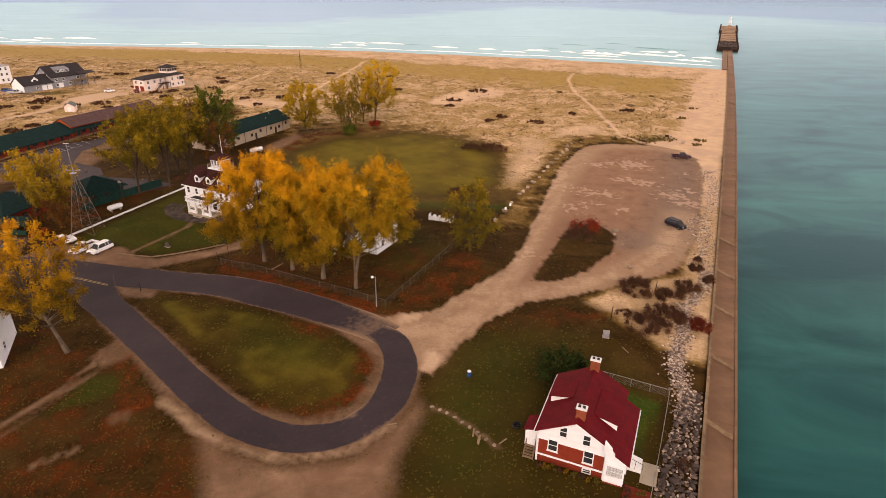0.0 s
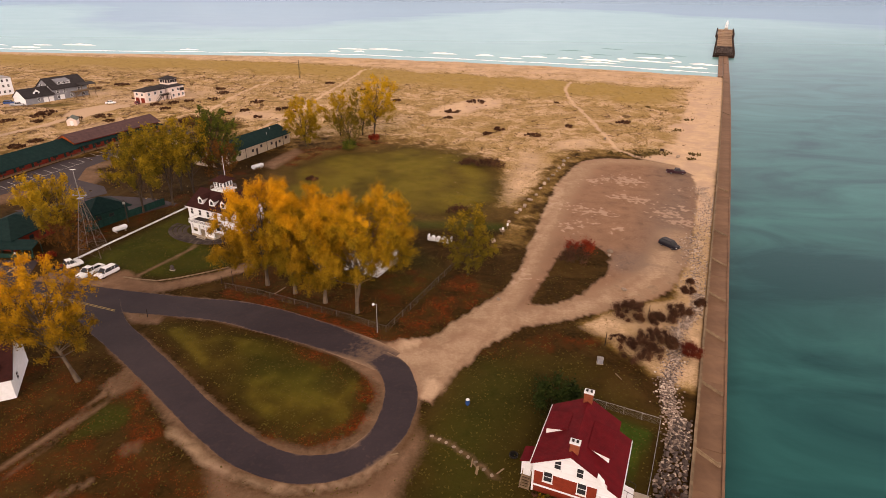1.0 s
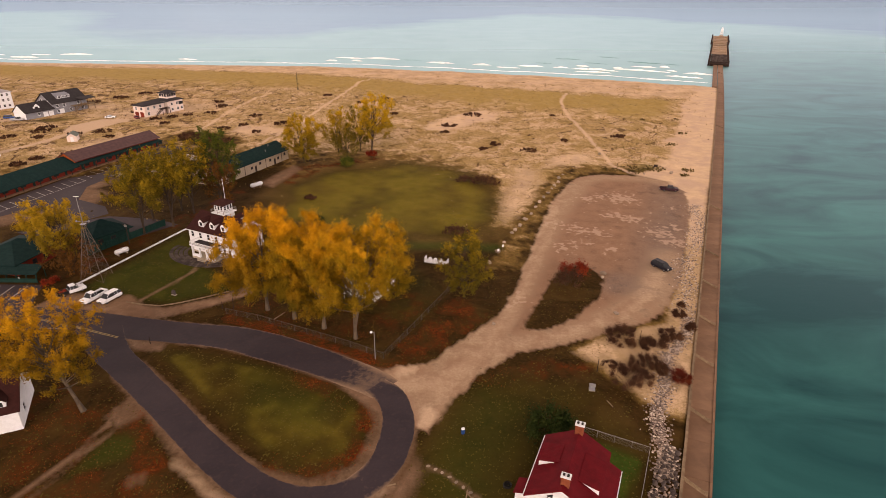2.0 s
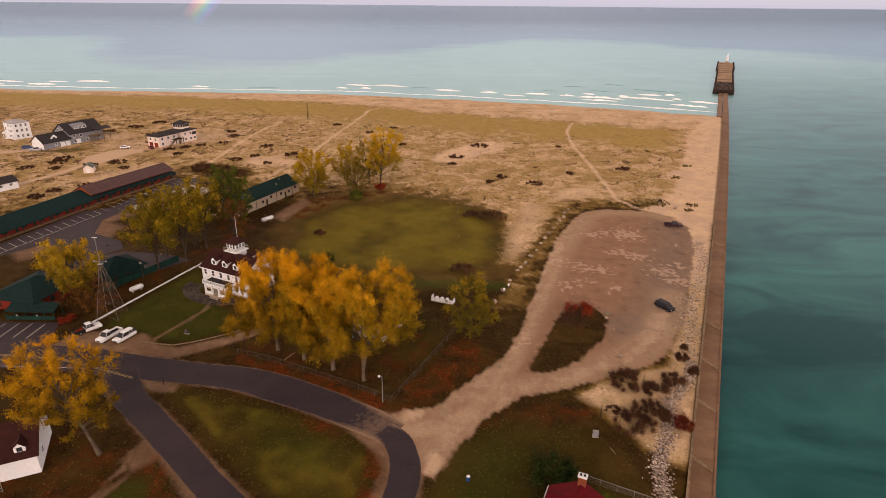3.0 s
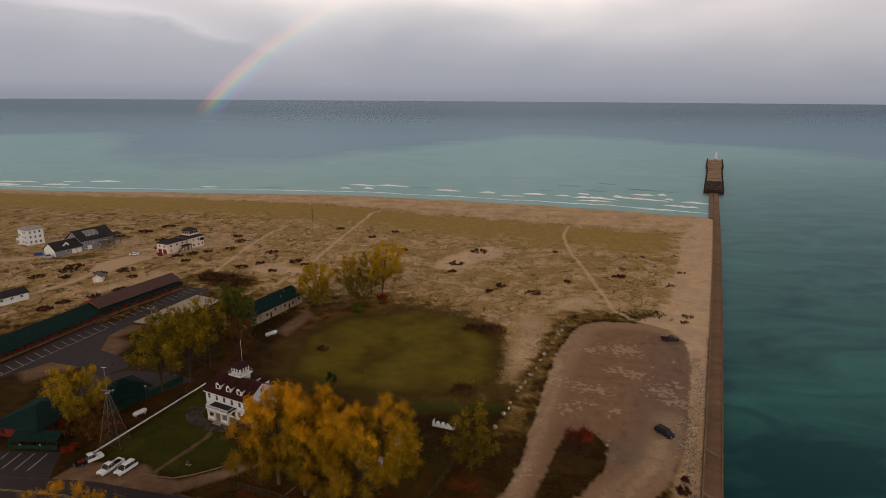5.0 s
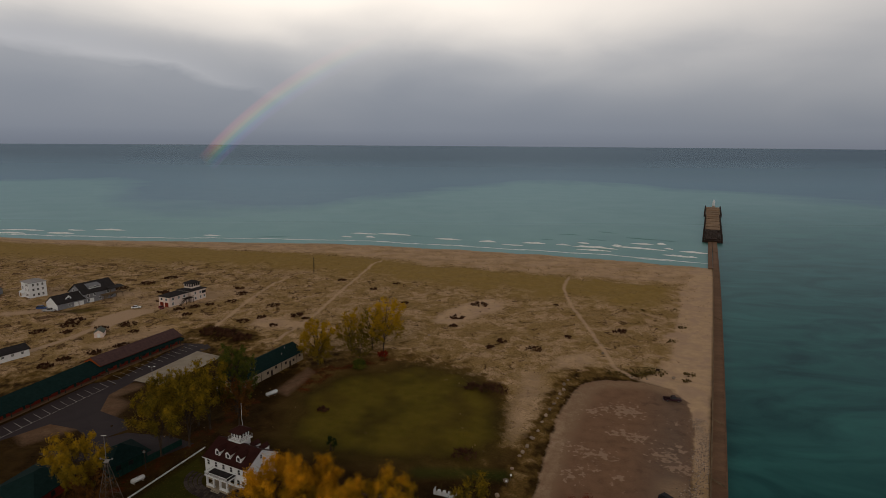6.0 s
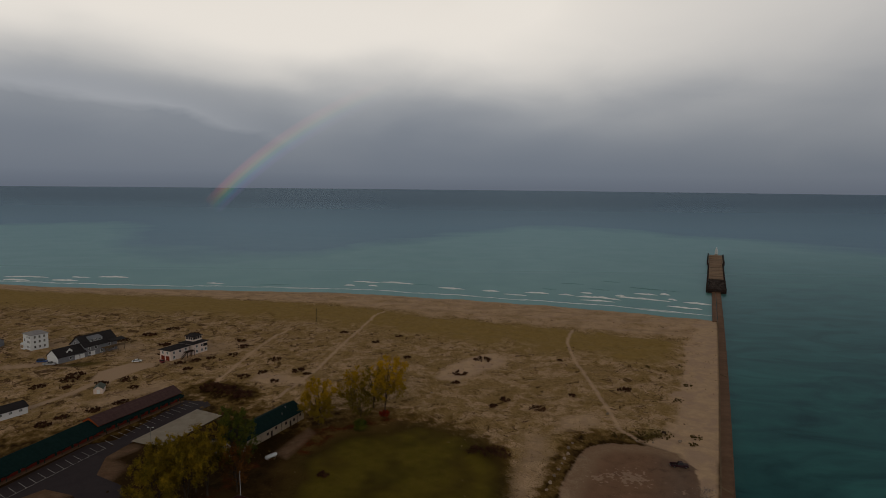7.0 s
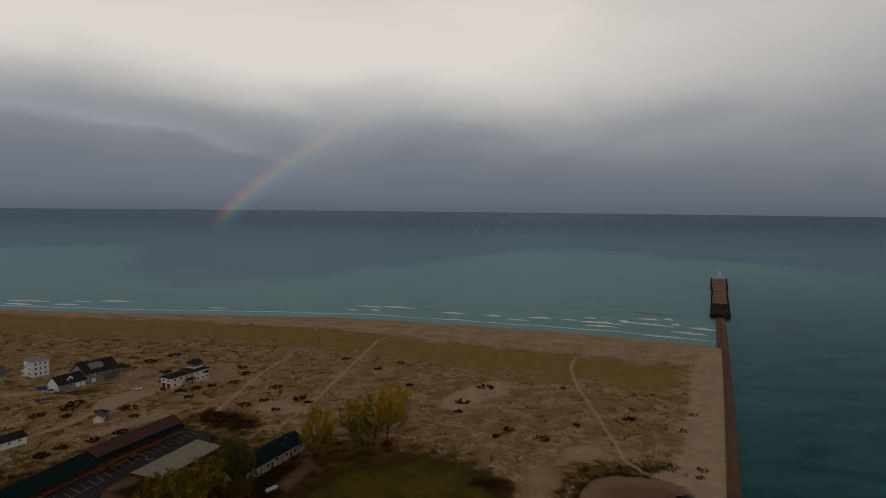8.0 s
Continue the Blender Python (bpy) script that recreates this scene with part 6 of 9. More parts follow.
# ---- long shed and motel ----
def long_shed():
    root = thing("long_shed", pose(-69.8, 184.6, 0, 0, 0, -24.0), "long beige shed with a dark green metal roof", "shed")
    L_, D_, H = 37.0, 10.5, 3.7
    bm = bmesh.new()
    prism(bm, [(-D_, 0), (0, 0), (0, H), (-D_ / 2, H + 2.5), (-D_, H)], 0, L_)
    part("wall", bm, BEIGE_METAL, root)
    bm = bmesh.new()
    k = 2.5 / (D_ / 2)
    for s in (0, 1):
        e = 0.5 if s == 0 else -D_ - 0.5
        prism(bm, [(-D_ / 2, H + 2.53), (e, H - 0.5 * k + 0.03), (e, H - 0.5 * k + 0.2), (-D_ / 2, H + 2.7)], -0.4, L_ + 0.4)
    part("roof", bm, GREEN_ROOF, root)
    for i, y in enumerate((5, 10, 16.5, 21, 26.5, 31, 34.8)):
        window(root, pose(0, y, 2.4 - 0.3 * (i % 3), 0, 0, 90), 0.75, 0.75, TIMBER_DARK, False, False)
    for y in (7.4, 18.6, 29.0):
        door(root, pose(0, y, 0.02, 0, 0, 90), 0.95, 2.1, TIMBER_DARK)
    for y in (3.0, 13.0, 24.0, 33.0):
        bm = bmesh.new()
        box(bm, 0.0, 0.08, y - 0.07, y + 0.07, 0, H)
        part("downpipe", bm, TIMBER_DARK, root)
    for x, y in ((-2.0, 9.0), (-2.4, 10.6), (-1.6, 11.5), (-2.2, 27.0), (-4.0, 31.0)):
        bm = bmesh.new()
        z = H + (-x) * k
        rod(bm, (x, y, z - 0.1), (x, y, z + 0.7), 0.12, 0.12, 8)
        rod(bm, (x, y, z + 0.7), (x, y, z + 0.85), 0.22, 0.06, 8)
        part("roof_vent", bm, STEEL, root)


long_shed()


def motel_low():
    root = thing("motel_wing", pose(-145.6, 127.5, 0, 0, 0, -16.4), "long one-storey red motel wing with dark green roof", "motel")
    L_, D_, H = 76.0, 9.6, 2.7
    bm = bmesh.new()
    prism(bm, [(-D_, 0), (0, 0), (0, H), (-D_ / 2, H + 2.2), (-D_, H)], 0, L_)
    part("wall", bm, RED_WALL, root)
    k = 2.2 / (D_ / 2)
    bm = bmesh.new()
    for s in (0, 1):
        e = 1.7 if s == 0 else -D_ - 0.5
        z = H + 2.23 - k * (e + D_ / 2 if s == 0 else -D_ / 2 - e)
        prism(bm, [(-D_ / 2, H + 2.23), (e, z), (e, z + 0.17), (-D_ / 2, H + 2.40)], -0.4, L_ + 0.4)
    part("roof", bm, GREEN_ROOF, root)
    bm = bmesh.new()
    box(bm, 0.0, 1.9, 0, L_, -0.1, 0.12)
    part("walkway", bm, CONCRETE, root)
    for i in range(12):
        y = 3.5 + i * 6.2
        door(root, pose(0, y, 0.12, 0, 0, 90), 0.9, 2.0, GREEN_PAINT)
        window(root, pose(0, y + 2.4, 1.5, 0, 0, 90), 1.6, 1.1, GREEN_PAINT, sill=False)
        bm = bmesh.new()
        box(bm, 1.45, 1.6, y + 0.9, y + 1.05, 0.12, 2.05)
        part("porch_post", bm, GREEN_PAINT, root)


motel_low()


def motel_tall():
    root = thing("motel_block", pose(-124.6, 201.2, 0, 0, 0, -22.2), "red motel block with brown roof and green walkway", "motel")
    L_, D_, H = 37.0, 8.0, 4.0
    bm = bmesh.new()
    box(bm, -D_, 0, 0.05, L_, 0, H)
    part("wall", bm, RED_WALL, root)
    bm = bmesh.new()
    prism(bm, [(-D_, 0), (0, 0), (0, H), (-D_ / 2, H + 2.0), (-D_, H)], -0.03, 0.05)
    part("gable_wall", bm, ORANGE_WALL, root, "orange end wall")
    bm = bmesh.new()
    prism(bm, [(-D_, H), (0, H), (-D_ / 2, H + 2.0)], L_ - 0.1, L_)
    part("far_gable", bm, ORANGE_WALL, root)
    k = 0.5
    bm = bmesh.new()
    for s in (0, 1):
        e = 1.0 if s == 0 else -D_ - 1.0
        prism(bm, [(-D_ / 2, H + 2.03), (e, H - 1.0 * k + 0.03), (e, H - 1.0 * k + 0.19), (-D_ / 2, H + 2.19)], -0.5, L_ + 0.5)
    part("roof", bm, PURPLE_ROOF, root)
    bm = bmesh.new()
    prism(bm, [(0.02, 2.85), (2.3, 2.4), (2.3, 2.52), (0.02, 2.99)], -0.2, L_ + 0.3)
    part("walkway_roof", bm, GREEN_ROOF, root)
    bm = bmesh.new()
    box(bm, 0.0, 2.2, 0, L_, -0.1, 0.12)
    part("walkway", bm, CONCRETE, root)
    for i in range(8):
        y = 2.4 + i * 4.8
        door(root, pose(0, y, 0.12, 0, 0, 90), 0.9, 2.0, GREEN_PAINT)
        window(root, pose(0, y + 2.0, 1.5, 0, 0, 90), 1.4, 1.1, GREEN_PAINT, sill=False)
        bm = bmesh.new()
        box(bm, 2.05, 2.2, y - 1.0, y - 0.85, 0.12, 2.42)
        part("porch_post", bm, GREEN_PAINT, root)


motel_tall()


# ---- green-roofed lodges ----
def lodge(m, W_, D_, label, wall):
    root = thing("lodge", m, label, "building")
    bm = bmesh.new()
    box(bm, 0, W_, 0, D_, 0, 2.9)
    part("wall", bm, wall, root)
    hip_roof(root, 0, W_, 0, D_, 2.9, 2.6, GREEN_ROOF, 0.9)
    for i in range(int(W_ // 4)):
        window(root, pose(2.0 + i * 4, 0, 1.5), 1.0, 1.0, TIMBER_DARK)
    for i in range(int(D_ // 3.2)):
        window(root, pose(W_, 1.8 + i * 3.2, 1.5, 0, 0, 90), 1.0, 1.0, TIMBER_DARK)
    door(root, pose(W_ * 0.5 + 0.2, 0, 0.02), 1.0, 2.1, GREEN_PAINT)
    return root


lodge(pose(-105.2, 123.2, 0, 0, 0, -12), 12.0, 13.5, "low red lodge with a dark green hipped roof", RED_WALL)
lodge(pose(-91.0, 140.2, 0, 0, 0, -35), 8.6, 9.2, "low green lodge with a dark green hipped roof", GREEN_PAINT)


def canopy_shed():
    root = thing("green_canopy", pose(-98.4, 117.6, 0, 0, 0, -1), "dark green open shelter beside the parking stripes", "shelter")
    bm = bmesh.new()
    prism(bm, [(0, 2.0), (3.4, 2.9), (3.4, 3.02), (0, 2.12)], 0, 11.2, "x")
    part("canopy_roof", bm, GREEN_ROOF, root)
    bm = bmesh.new()
    box(bm, 0, 11.2, 0.0, 0.08, 0.1, 1.1)
    part("front_board", bm, GREEN_PAINT, root)
    for i in range(6):
        bm = bmesh.new()
        box(bm, 0.05 + i * 2.2, 0.19 + i * 2.2, 0.1, 0.24, 0, 2.05)
        part("post", bm, GREEN_PAINT, root)
        bm = bmesh.new()
        box(bm, 0.05 + i * 2.2, 0.19 + i * 2.2, 3.1, 3.24, 0, 2.85)
        part("post", bm, GREEN_PAINT, root)
    for x in (3.0, 7.6):
        bm = bmesh.new()
        rod(bm, (x, -0.1, 1.15), (x, -0.35, 1.5), 0.05, 0.16, 8)
        part("flood_lamp", bm, LAMP_CLEAR, root)


canopy_shed()


def green_fence():
    root = thing("green_board_fence", pose(-83.5, 131.5, 0, 0, 0, 62), "dark green board fence behind the lodge", "fence")
    for i in range(36):
        bm = bmesh.new()
        box(bm, i * 0.62, i * 0.62 + 0.58, -0.03, 0.03, 0.1, 1.9)
        part("board", bm, GREEN_PAINT, root)
    for i in range(12):
        bm = bmesh.new()
        box(bm, i * 1.95, i * 1.95 + 0.12, 0.035, 0.15, 0, 2.0)
        part("fence_post", bm, GREEN_PAINT, root)


green_fence()


# ---- the far houses on the dunes ----
def grey_house():
    root = thing("grey_house", pose(-193.0, 283.0, 0, 0, 0, 64), "grey house with charcoal roof, dormers and attached garage", "house")
    # garage wing, nearer
    bm = bmesh.new()
    prism(bm, [(0, 0), (9.0, 0), (9.0, 3.3), (4.5, 6.6), (0, 3.3)], 0, 14)
    r90 = pose(0, 9, 0, 0, 0, -90)
    ob = part("garage_wall", bm, GREY_SIDING, root)
    ob.matrix_basis = r90
    bm = bmesh.new()
    prism(bm, [(0, 0.05), (9.0, 0.05), (9.0, 3.3), (4.5, 6.58), (0, 3.3)], -0.04, 0.02)
    ob = part("garage_gable", bm, WHITE, root, "white gable end")
    ob.matrix_basis = r90
    bm = bmesh.new()
    k = 3.3 / 4.5
    for s in (-1, 1):
        prism(bm, [(4.5, 6.63), (4.5 + s * 5.1, 6.63 - 5.1 * k), (4.5 + s * 5.1, 6.83 - 5.1 * k), (4.5, 6.83)], -0.5, 14.2)
    part("garage_roof", bm, DARK_ROOF, root).matrix_basis = r90
    dormer(root, pose(6.5, 1.2, 4.2), 3.0, 0.9, 3.2, DARK_ROOF, WHITE)
    for x in (9.5, 12.2):
        door(root, pose(x, 0, 0.05), 2.3, 2.2, WHITE_TRIM, "garage_door")
    window(root, pose(6.2, 0, 1.7), 1.0, 1.2)
    window(root, pose(0, 3.0, 1.8, 0, 0, -90), 1.1, 1.2)
    # main house behind
    o = pose(13.8, 0.5, 0)
    bm = bmesh.new()
    prism(bm, [(0, 0), (12, 0), (12, 5.4), (6, 9.8), (0, 5.4)], 0, 18, "x")
    part("main_wall", bm, GREY_SIDING, root).matrix_basis = o
    bm = bmesh.new()
    k = 4.4 / 6
    for s in (-1, 1):
        prism(bm, [(6, 9.83), (6 + s * 6.7, 9.83 - 6.7 * k), (6 + s * 6.7, 10.05 - 6.7 * k), (6, 10.05)], -0.6, 18.6, "x")
    part("main_roof", bm, DARK_ROOF, root).matrix_basis = o
    bm = bmesh.new()
    prism(bm, [(1.6, 6.2), (1.6, 8.3), (5.0, 9.3), (5.0, 6.2)], 4.0, 11.0, "x")
    ob = part("shed_dormer", bm, GREY_SIDING, root, "wide grey dormer with windows")
    ob.matrix_basis = o
    for i in range(3):
        window(root, o @ pose(5.3 + i * 2.2, 1.6, 7.6), 1.4, 0.8)
    for x in (2.5, 6.0, 13.5):
        window(root, o @ pose(x, 0, 3.9), 1.2, 1.2)
    for x in (2.5, 9.0, 15.5):
        window(root, o @ pose(x, 0, 1.4), 1.2, 1.2)
    for y in (3.5, 8.0):
        window(root, o @ pose(0, y, 6.6, 0, 0, -90), 1.2, 1.2)
    door(root, o @ pose(4.3, 0, 0.05), 2.4, 2.2, WHITE_TRIM, "garage_door")
    bm = bmesh.new()
    box(bm, 9, 20, -3.4, -0.02, 2.7, 2.95)
    for x in (9.2, 12.7, 16.2, 19.8):
        box(bm, x - 0.1, x + 0.1, -3.3, -3.1, 0, 2.7)
    part("deck", bm, TIMBER, root, "raised timber deck").matrix_basis = o
    bm = bmesh.new()
    box(bm, 9, 20, -3.4, -3.3, 3.8, 3.9)
    for i in range(19):
        box(bm, 9 + i * 0.61, 9.07 + i * 0.61, -3.39, -3.31, 2.95, 3.8)
    part("deck_rail", bm, TIMBER, root).matrix_basis = o
    stair(root, o @ pose(8.2, -3.0, 0, 0, 0, -90), 1.2, 15, TIMBER, True, 0.19, 0.26)
    bm = bmesh.new()
    prism(bm, [(-3.6, 5.6), (0.3, 6.4), (0.3, 6.55), (-3.6, 5.75)], 12.5, 21.0, "x")
    part("deck_roof", bm, DARK_ROOF, root).matrix_basis = o
    bm = bmesh.new()
    for x in (12.8, 16.6, 20.6):
        box(bm, x - 0.1, x + 0.1, -3.45, -3.25, 2.95, 5.65)
    part("deck_roof_post", bm, TIMBER, root).matrix_basis = o


grey_house()


def pink_house():
    root = thing("cream_house", pose(-140.2, 290.2, 0, 0, 0, 66), "cream stucco house with dark hipped roofs and lookout room", "house")
    bm = bmesh.new()
    box(bm, 0, 12.0, 0, 7.4, 0, 5.2)
    part("wing_wall", bm, PINK, root)
    hip_roof(root, 0, 12.0, 0, 7.4, 5.2, 1.5, DARK_ROOF, 0.7)
    bm = bmesh.new()
    box(bm, 13.0, 22.8, -1.5, 7.8, 0, 5.6)
    part("main_wall", bm, PINK, root)
    bm = bmesh.new()
    box(bm, 12.0, 13.0, 1.0, 6.6, 0, 5.0)
    part("link_wall", bm, PINK, root)
    hip_roof(root, 13.0, 22.8, -1.5, 7.8, 5.6, 1.7, DARK_ROOF, 0.7, name="main_roof")
    bm = bmesh.new()
    box(bm, 15.0, 20.8, 0.4, 5.8, 6.4, 9.0)
    part("lookout_wall", bm, PINK, root)
    hip_roof(root, 15.0, 20.8, 0.4, 5.8, 9.0, 1.5, DARK_ROOF, 0.6, name="lookout_roof")
    for i in range(4):
        window(root, pose(15.7 + i * 1.46, 0.4, 8.1), 0.95, 1.1, DARK_ROOF, sill=False)
    for y in (1.5, 3.1, 4.7):
        window(root, pose(15.0, y, 8.1, 0, 0, -90), 0.95, 1.1, DARK_ROOF, sill=False)
    for x in (2.2, 6.0, 9.6):
        window(root, pose(x, 0, 3.9), 1.2, 1.1)
    for x in (2.2, 15.6, 19.0, 21.6):
        window(root, pose(x, 0 if x < 12 else -1.5, 1.5), 1.1, 1.2)
    for x in (15.6, 19.0):
        window(root, pose(x, -1.5, 4.1), 1.1, 1.1)
    for y in (2.0, 5.4):
        window(root, pose(0, y, 3.9, 0, 0, -90), 1.3, 1.1)
    for y in (2.0, 5.4):
        door(root, pose(0, y, 0.05, 0, 0, -90), 2.4, 2.3, BRICK_RED, "garage_door")
    bm = bmesh.new()
    box(bm, 20.0, 22.82, -1.53, -1.47, 3.1, 4.6)
    part("balcony_opening", bm, GLASS, root)
    bm = bmesh.new()
    box(bm, 8.0, 12.96, -3.0, -0.02, 2.6, 2.8)
    for x in (8.2, 10.6, 12.8):
        box(bm, x - 0.1, x + 0.1, -2.9, -2.7, 0, 2.6)
    box(bm, 8.0, 12.96, -3.0, -2.92, 3.6, 3.7)
    for i in range(10):
        box(bm, 8.0 + i * 0.53, 8.08 + i * 0.53, -2.99, -2.93, 2.8, 3.6)
    part("deck", bm, TIMBER_DARK, root, "dark timber deck")
    stair(root, pose(4.3, -2.4, 0, 0, 0, -90), 1.2, 14, TIMBER_DARK, True, 0.19, 0.26)


pink_house()


def white_house():
    root = thing("tall_white_house", pose(-230.5, 311.0, 0, 0, 0, -34), "tall white three-storey house with a low grey hipped roof", "house")
    bm = bmesh.new()
    box(bm, 0, 9.5, 0, 8.5, 0, 8.2)
    part("wall", bm, WHITE, root)
    hip_roof(root, 0, 9.5, 0, 8.5, 8.2, 1.4, PALE_ROOF, 0.4)
    for z in (1.6, 4.4, 7.0):
        for x in (5.4, 6.8, 8.4):
            window(root, pose(x, 0, z), 0.8, 1.2)
        for y in (2.0, 4.3, 6.6):
            window(root, pose(9.5, y, z, 0, 0, 90), 0.9, 1.2)
    bm = bmesh.new()
    box(bm, 0.2, 3.6, -1.4, -0.02, 0, 0.2)
    prism(bm, [(0.0, 2.6), (3.8, 2.6), (1.9, 3.7)], -1.8, -0.02)
    for x in (0.4, 3.4):
        box(bm, x - 0.1, x + 0.1, -1.5, -1.3, 0.2, 2.6)
    part("entry", bm, WHITE_TRIM, root)
    window(root, pose(1.9, 0, 5.0), 1.2, 1.4)


white_house()


def small_buildings():
    root = thing("white_garage", pose(-171.5, 206.5, 0, 0, 0, 61), "long low white outbuilding with a dark roof", "outbuilding")
    bm = bmesh.new()
    gable_walls(bm, 16, 7, 2.9, 1.6, "x")
    part("wall", bm, WHITE, root)
    gable_roof(root, 16, 7, 2.9, 1.6, DARK_ROOF, 0.4, "x")
    for x in (3, 6.5, 10, 13.5):
        window(root, pose(x, 0, 1.9), 1.0, 0.8)
    door(root, pose(15.0, 0, 0.02), 0.9, 2.0, WHITE_TRIM)
    root = thing("garden_shed", pose(-150.6, 241.6, 0, 0, 0, 20), "small cream shed with a grey-green roof", "shed")
    bm = bmesh.new()
    gable_walls(bm, 3.6, 5.4, 2.2, 1.2, "y")
    part("wall", bm, PINK, root)
    gable_roof(root, 3.6, 5.4, 2.2, 1.2, worn("moss_roof", (0.14, 0.16, 0.14), (0.11, 0.125, 0.11), 0.8), 0.25, "y")
    door(root, pose(1.8, 0, 0.02), 1.2, 1.9, WHITE_TRIM)
    root = thing("grey_boathouse", pose(-266, 306, 0, 0, 0, 5), "low grey outbuilding at the edge of the dunes", "outbuilding")
    bm = bmesh.new()
    gable_walls(bm, 22, 8, 3.0, 1.8, "x")
    part("wall", bm, GREY_SIDING, root)
    gable_roof(root, 22, 8, 3.0, 1.8, PURPLE_ROOF, 0.4, "x")
    for x in (14, 17, 20):
        window(root, pose(x, 0, 1.7), 1.1, 1.0)
    # white hall by the road
    root = thing("white_hall", pose(-76.4, 63.9, 0, 0, 0, 24), "white hall with maroon roof and pointed dormers", "building")
    bm = bmesh.new()
    gable_walls(bm, 17, 10, 3.6, 3.2, "x")
    part("wall", bm, WHITE_TRIM, root)
    gable_roof(root, 17, 10, 3.6, 3.2, BROWN_ROOF, 0.4, "x")
    for x in (3, 7, 11, 15):
        dormer(root, pose(x, 0.6, 4.1), 1.5, 0.9, 2.6, BROWN_ROOF, WHITE_TRIM)
    for x in (3, 7, 11):
        window(root, pose(x, 0, 1.8), 1.0, 1.3)
    window(root, pose(17, 3.2, 1.9, 0, 0, 90), 0.9, 1.1)
    root = thing("leaning_ladder", pose(-64.6, 67.4, 0, 0, 0, 24), "grey metal lattice mast beside the white hall", "ladder")
    bm = bmesh.new()
    for s in (-0.25, 0.25):
        beam(bm, (s, -0.9, 0), (s, 0, 6.5), 0.07, 0.07)
    part("rail", bm, STEEL, root)
    for i in range(15):
        bm = bmesh.new()
        z = 0.3 + i * 0.42
        rod(bm, (-0.25, -0.9 + 0.9 * z / 6.5, z), (0.25, -0.9 + 0.9 * z / 6.5, z), 0.025)
        part("rung", bm, STEEL, root)


small_buildings()

# ---- trees ----
def tubes(paths, sides=6):
    """Tapered limbs: each path is a list of (point, radius)."""
    verts, faces = [], []
    for path in paths:
        base = len(verts)
        for i, (p, r) in enumerate(path):
            q = path[min(i + 1, len(path) - 1)][0] - path[max(i - 1, 0)][0]
            turn = q.to_track_quat("Z", "Y").to_matrix()
            for k in range(sides):
                a = 6.2832 * k / sides
                verts.append(tuple(p + turn @ Vector((r * math.cos(a), r * math.sin(a), 0))))
        for i in range(len(path) - 1):
            for k in range(sides):
                a, b = base + i * sides + k, base + i * sides + (k + 1) % sides
                faces.append((a, b, b + sides, a + sides))
    return verts, faces


def leaf_cards(rng, centres, radii, counts, size, ways=None, long=1.0, lie=0.0):
    """Small bent leaves round the ends of the boughs; ways: the way each spray points, long: how drawn out it is, lie: how far leaves face outwards."""
    n = int(sum(counts))
    c = np.repeat(np.array(centres), counts, 0)
    r = np.repeat(np.array(radii), counts)[:, None]
    d = rng.normal(size=(n, 3))
    d /= np.linalg.norm(d, axis=1)[:, None]
    off = d * np.minimum(np.abs(rng.normal(0.0, 0.60, (n, 1))), 1.15) * np.array((1.0, 1.0, 1.15))
    face = rng.normal(size=(n, 3))
    if ways is not None:
        w = np.repeat(np.array(ways), counts, 0)
        off += w * (np.sum(off * w, 1)[:, None] * (long - 1.0))
        face = face + lie * (w + 0.8 * d + np.array((0, 0, 0.35)))
    p = c + off * r
    face /= np.linalg.norm(face, axis=1)[:, None]
    a = np.cross(face, rng.normal(size=(n, 3)))
    a /= np.linalg.norm(a, axis=1)[:, None]
    b = np.cross(face, a)
    s = size * rng.uniform(0.6, 1.35, (n, 1))
    v = np.stack([p - a * s, p + b * s * 0.62 + face * s * 0.15, p + a * s, p - b * s * 0.62 + face * s * 0.15], 1)
    return v.reshape(-1, 3), np.arange(n * 4).reshape(n, 4)


def cards_ob(name, v, f, mat, parent=None):
    me = bpy.data.meshes.new(name)
    me.vertices.add(len(v))
    me.vertices.foreach_set("co", np.ascontiguousarray(v, dtype=np.float32).reshape(-1))
    me.loops.add(f.size)
    me.loops.foreach_set("vertex_index", f.reshape(-1).astype(np.int32))
    me.polygons.add(len(f))
    me.polygons.foreach_set("loop_start", np.arange(0, f.size, f.shape[1], dtype=np.int32))
    me.update()
    me.materials.append(mat)
    ob = new(name, me)
    if parent is not None:
        ob.parent = parent
    return ob


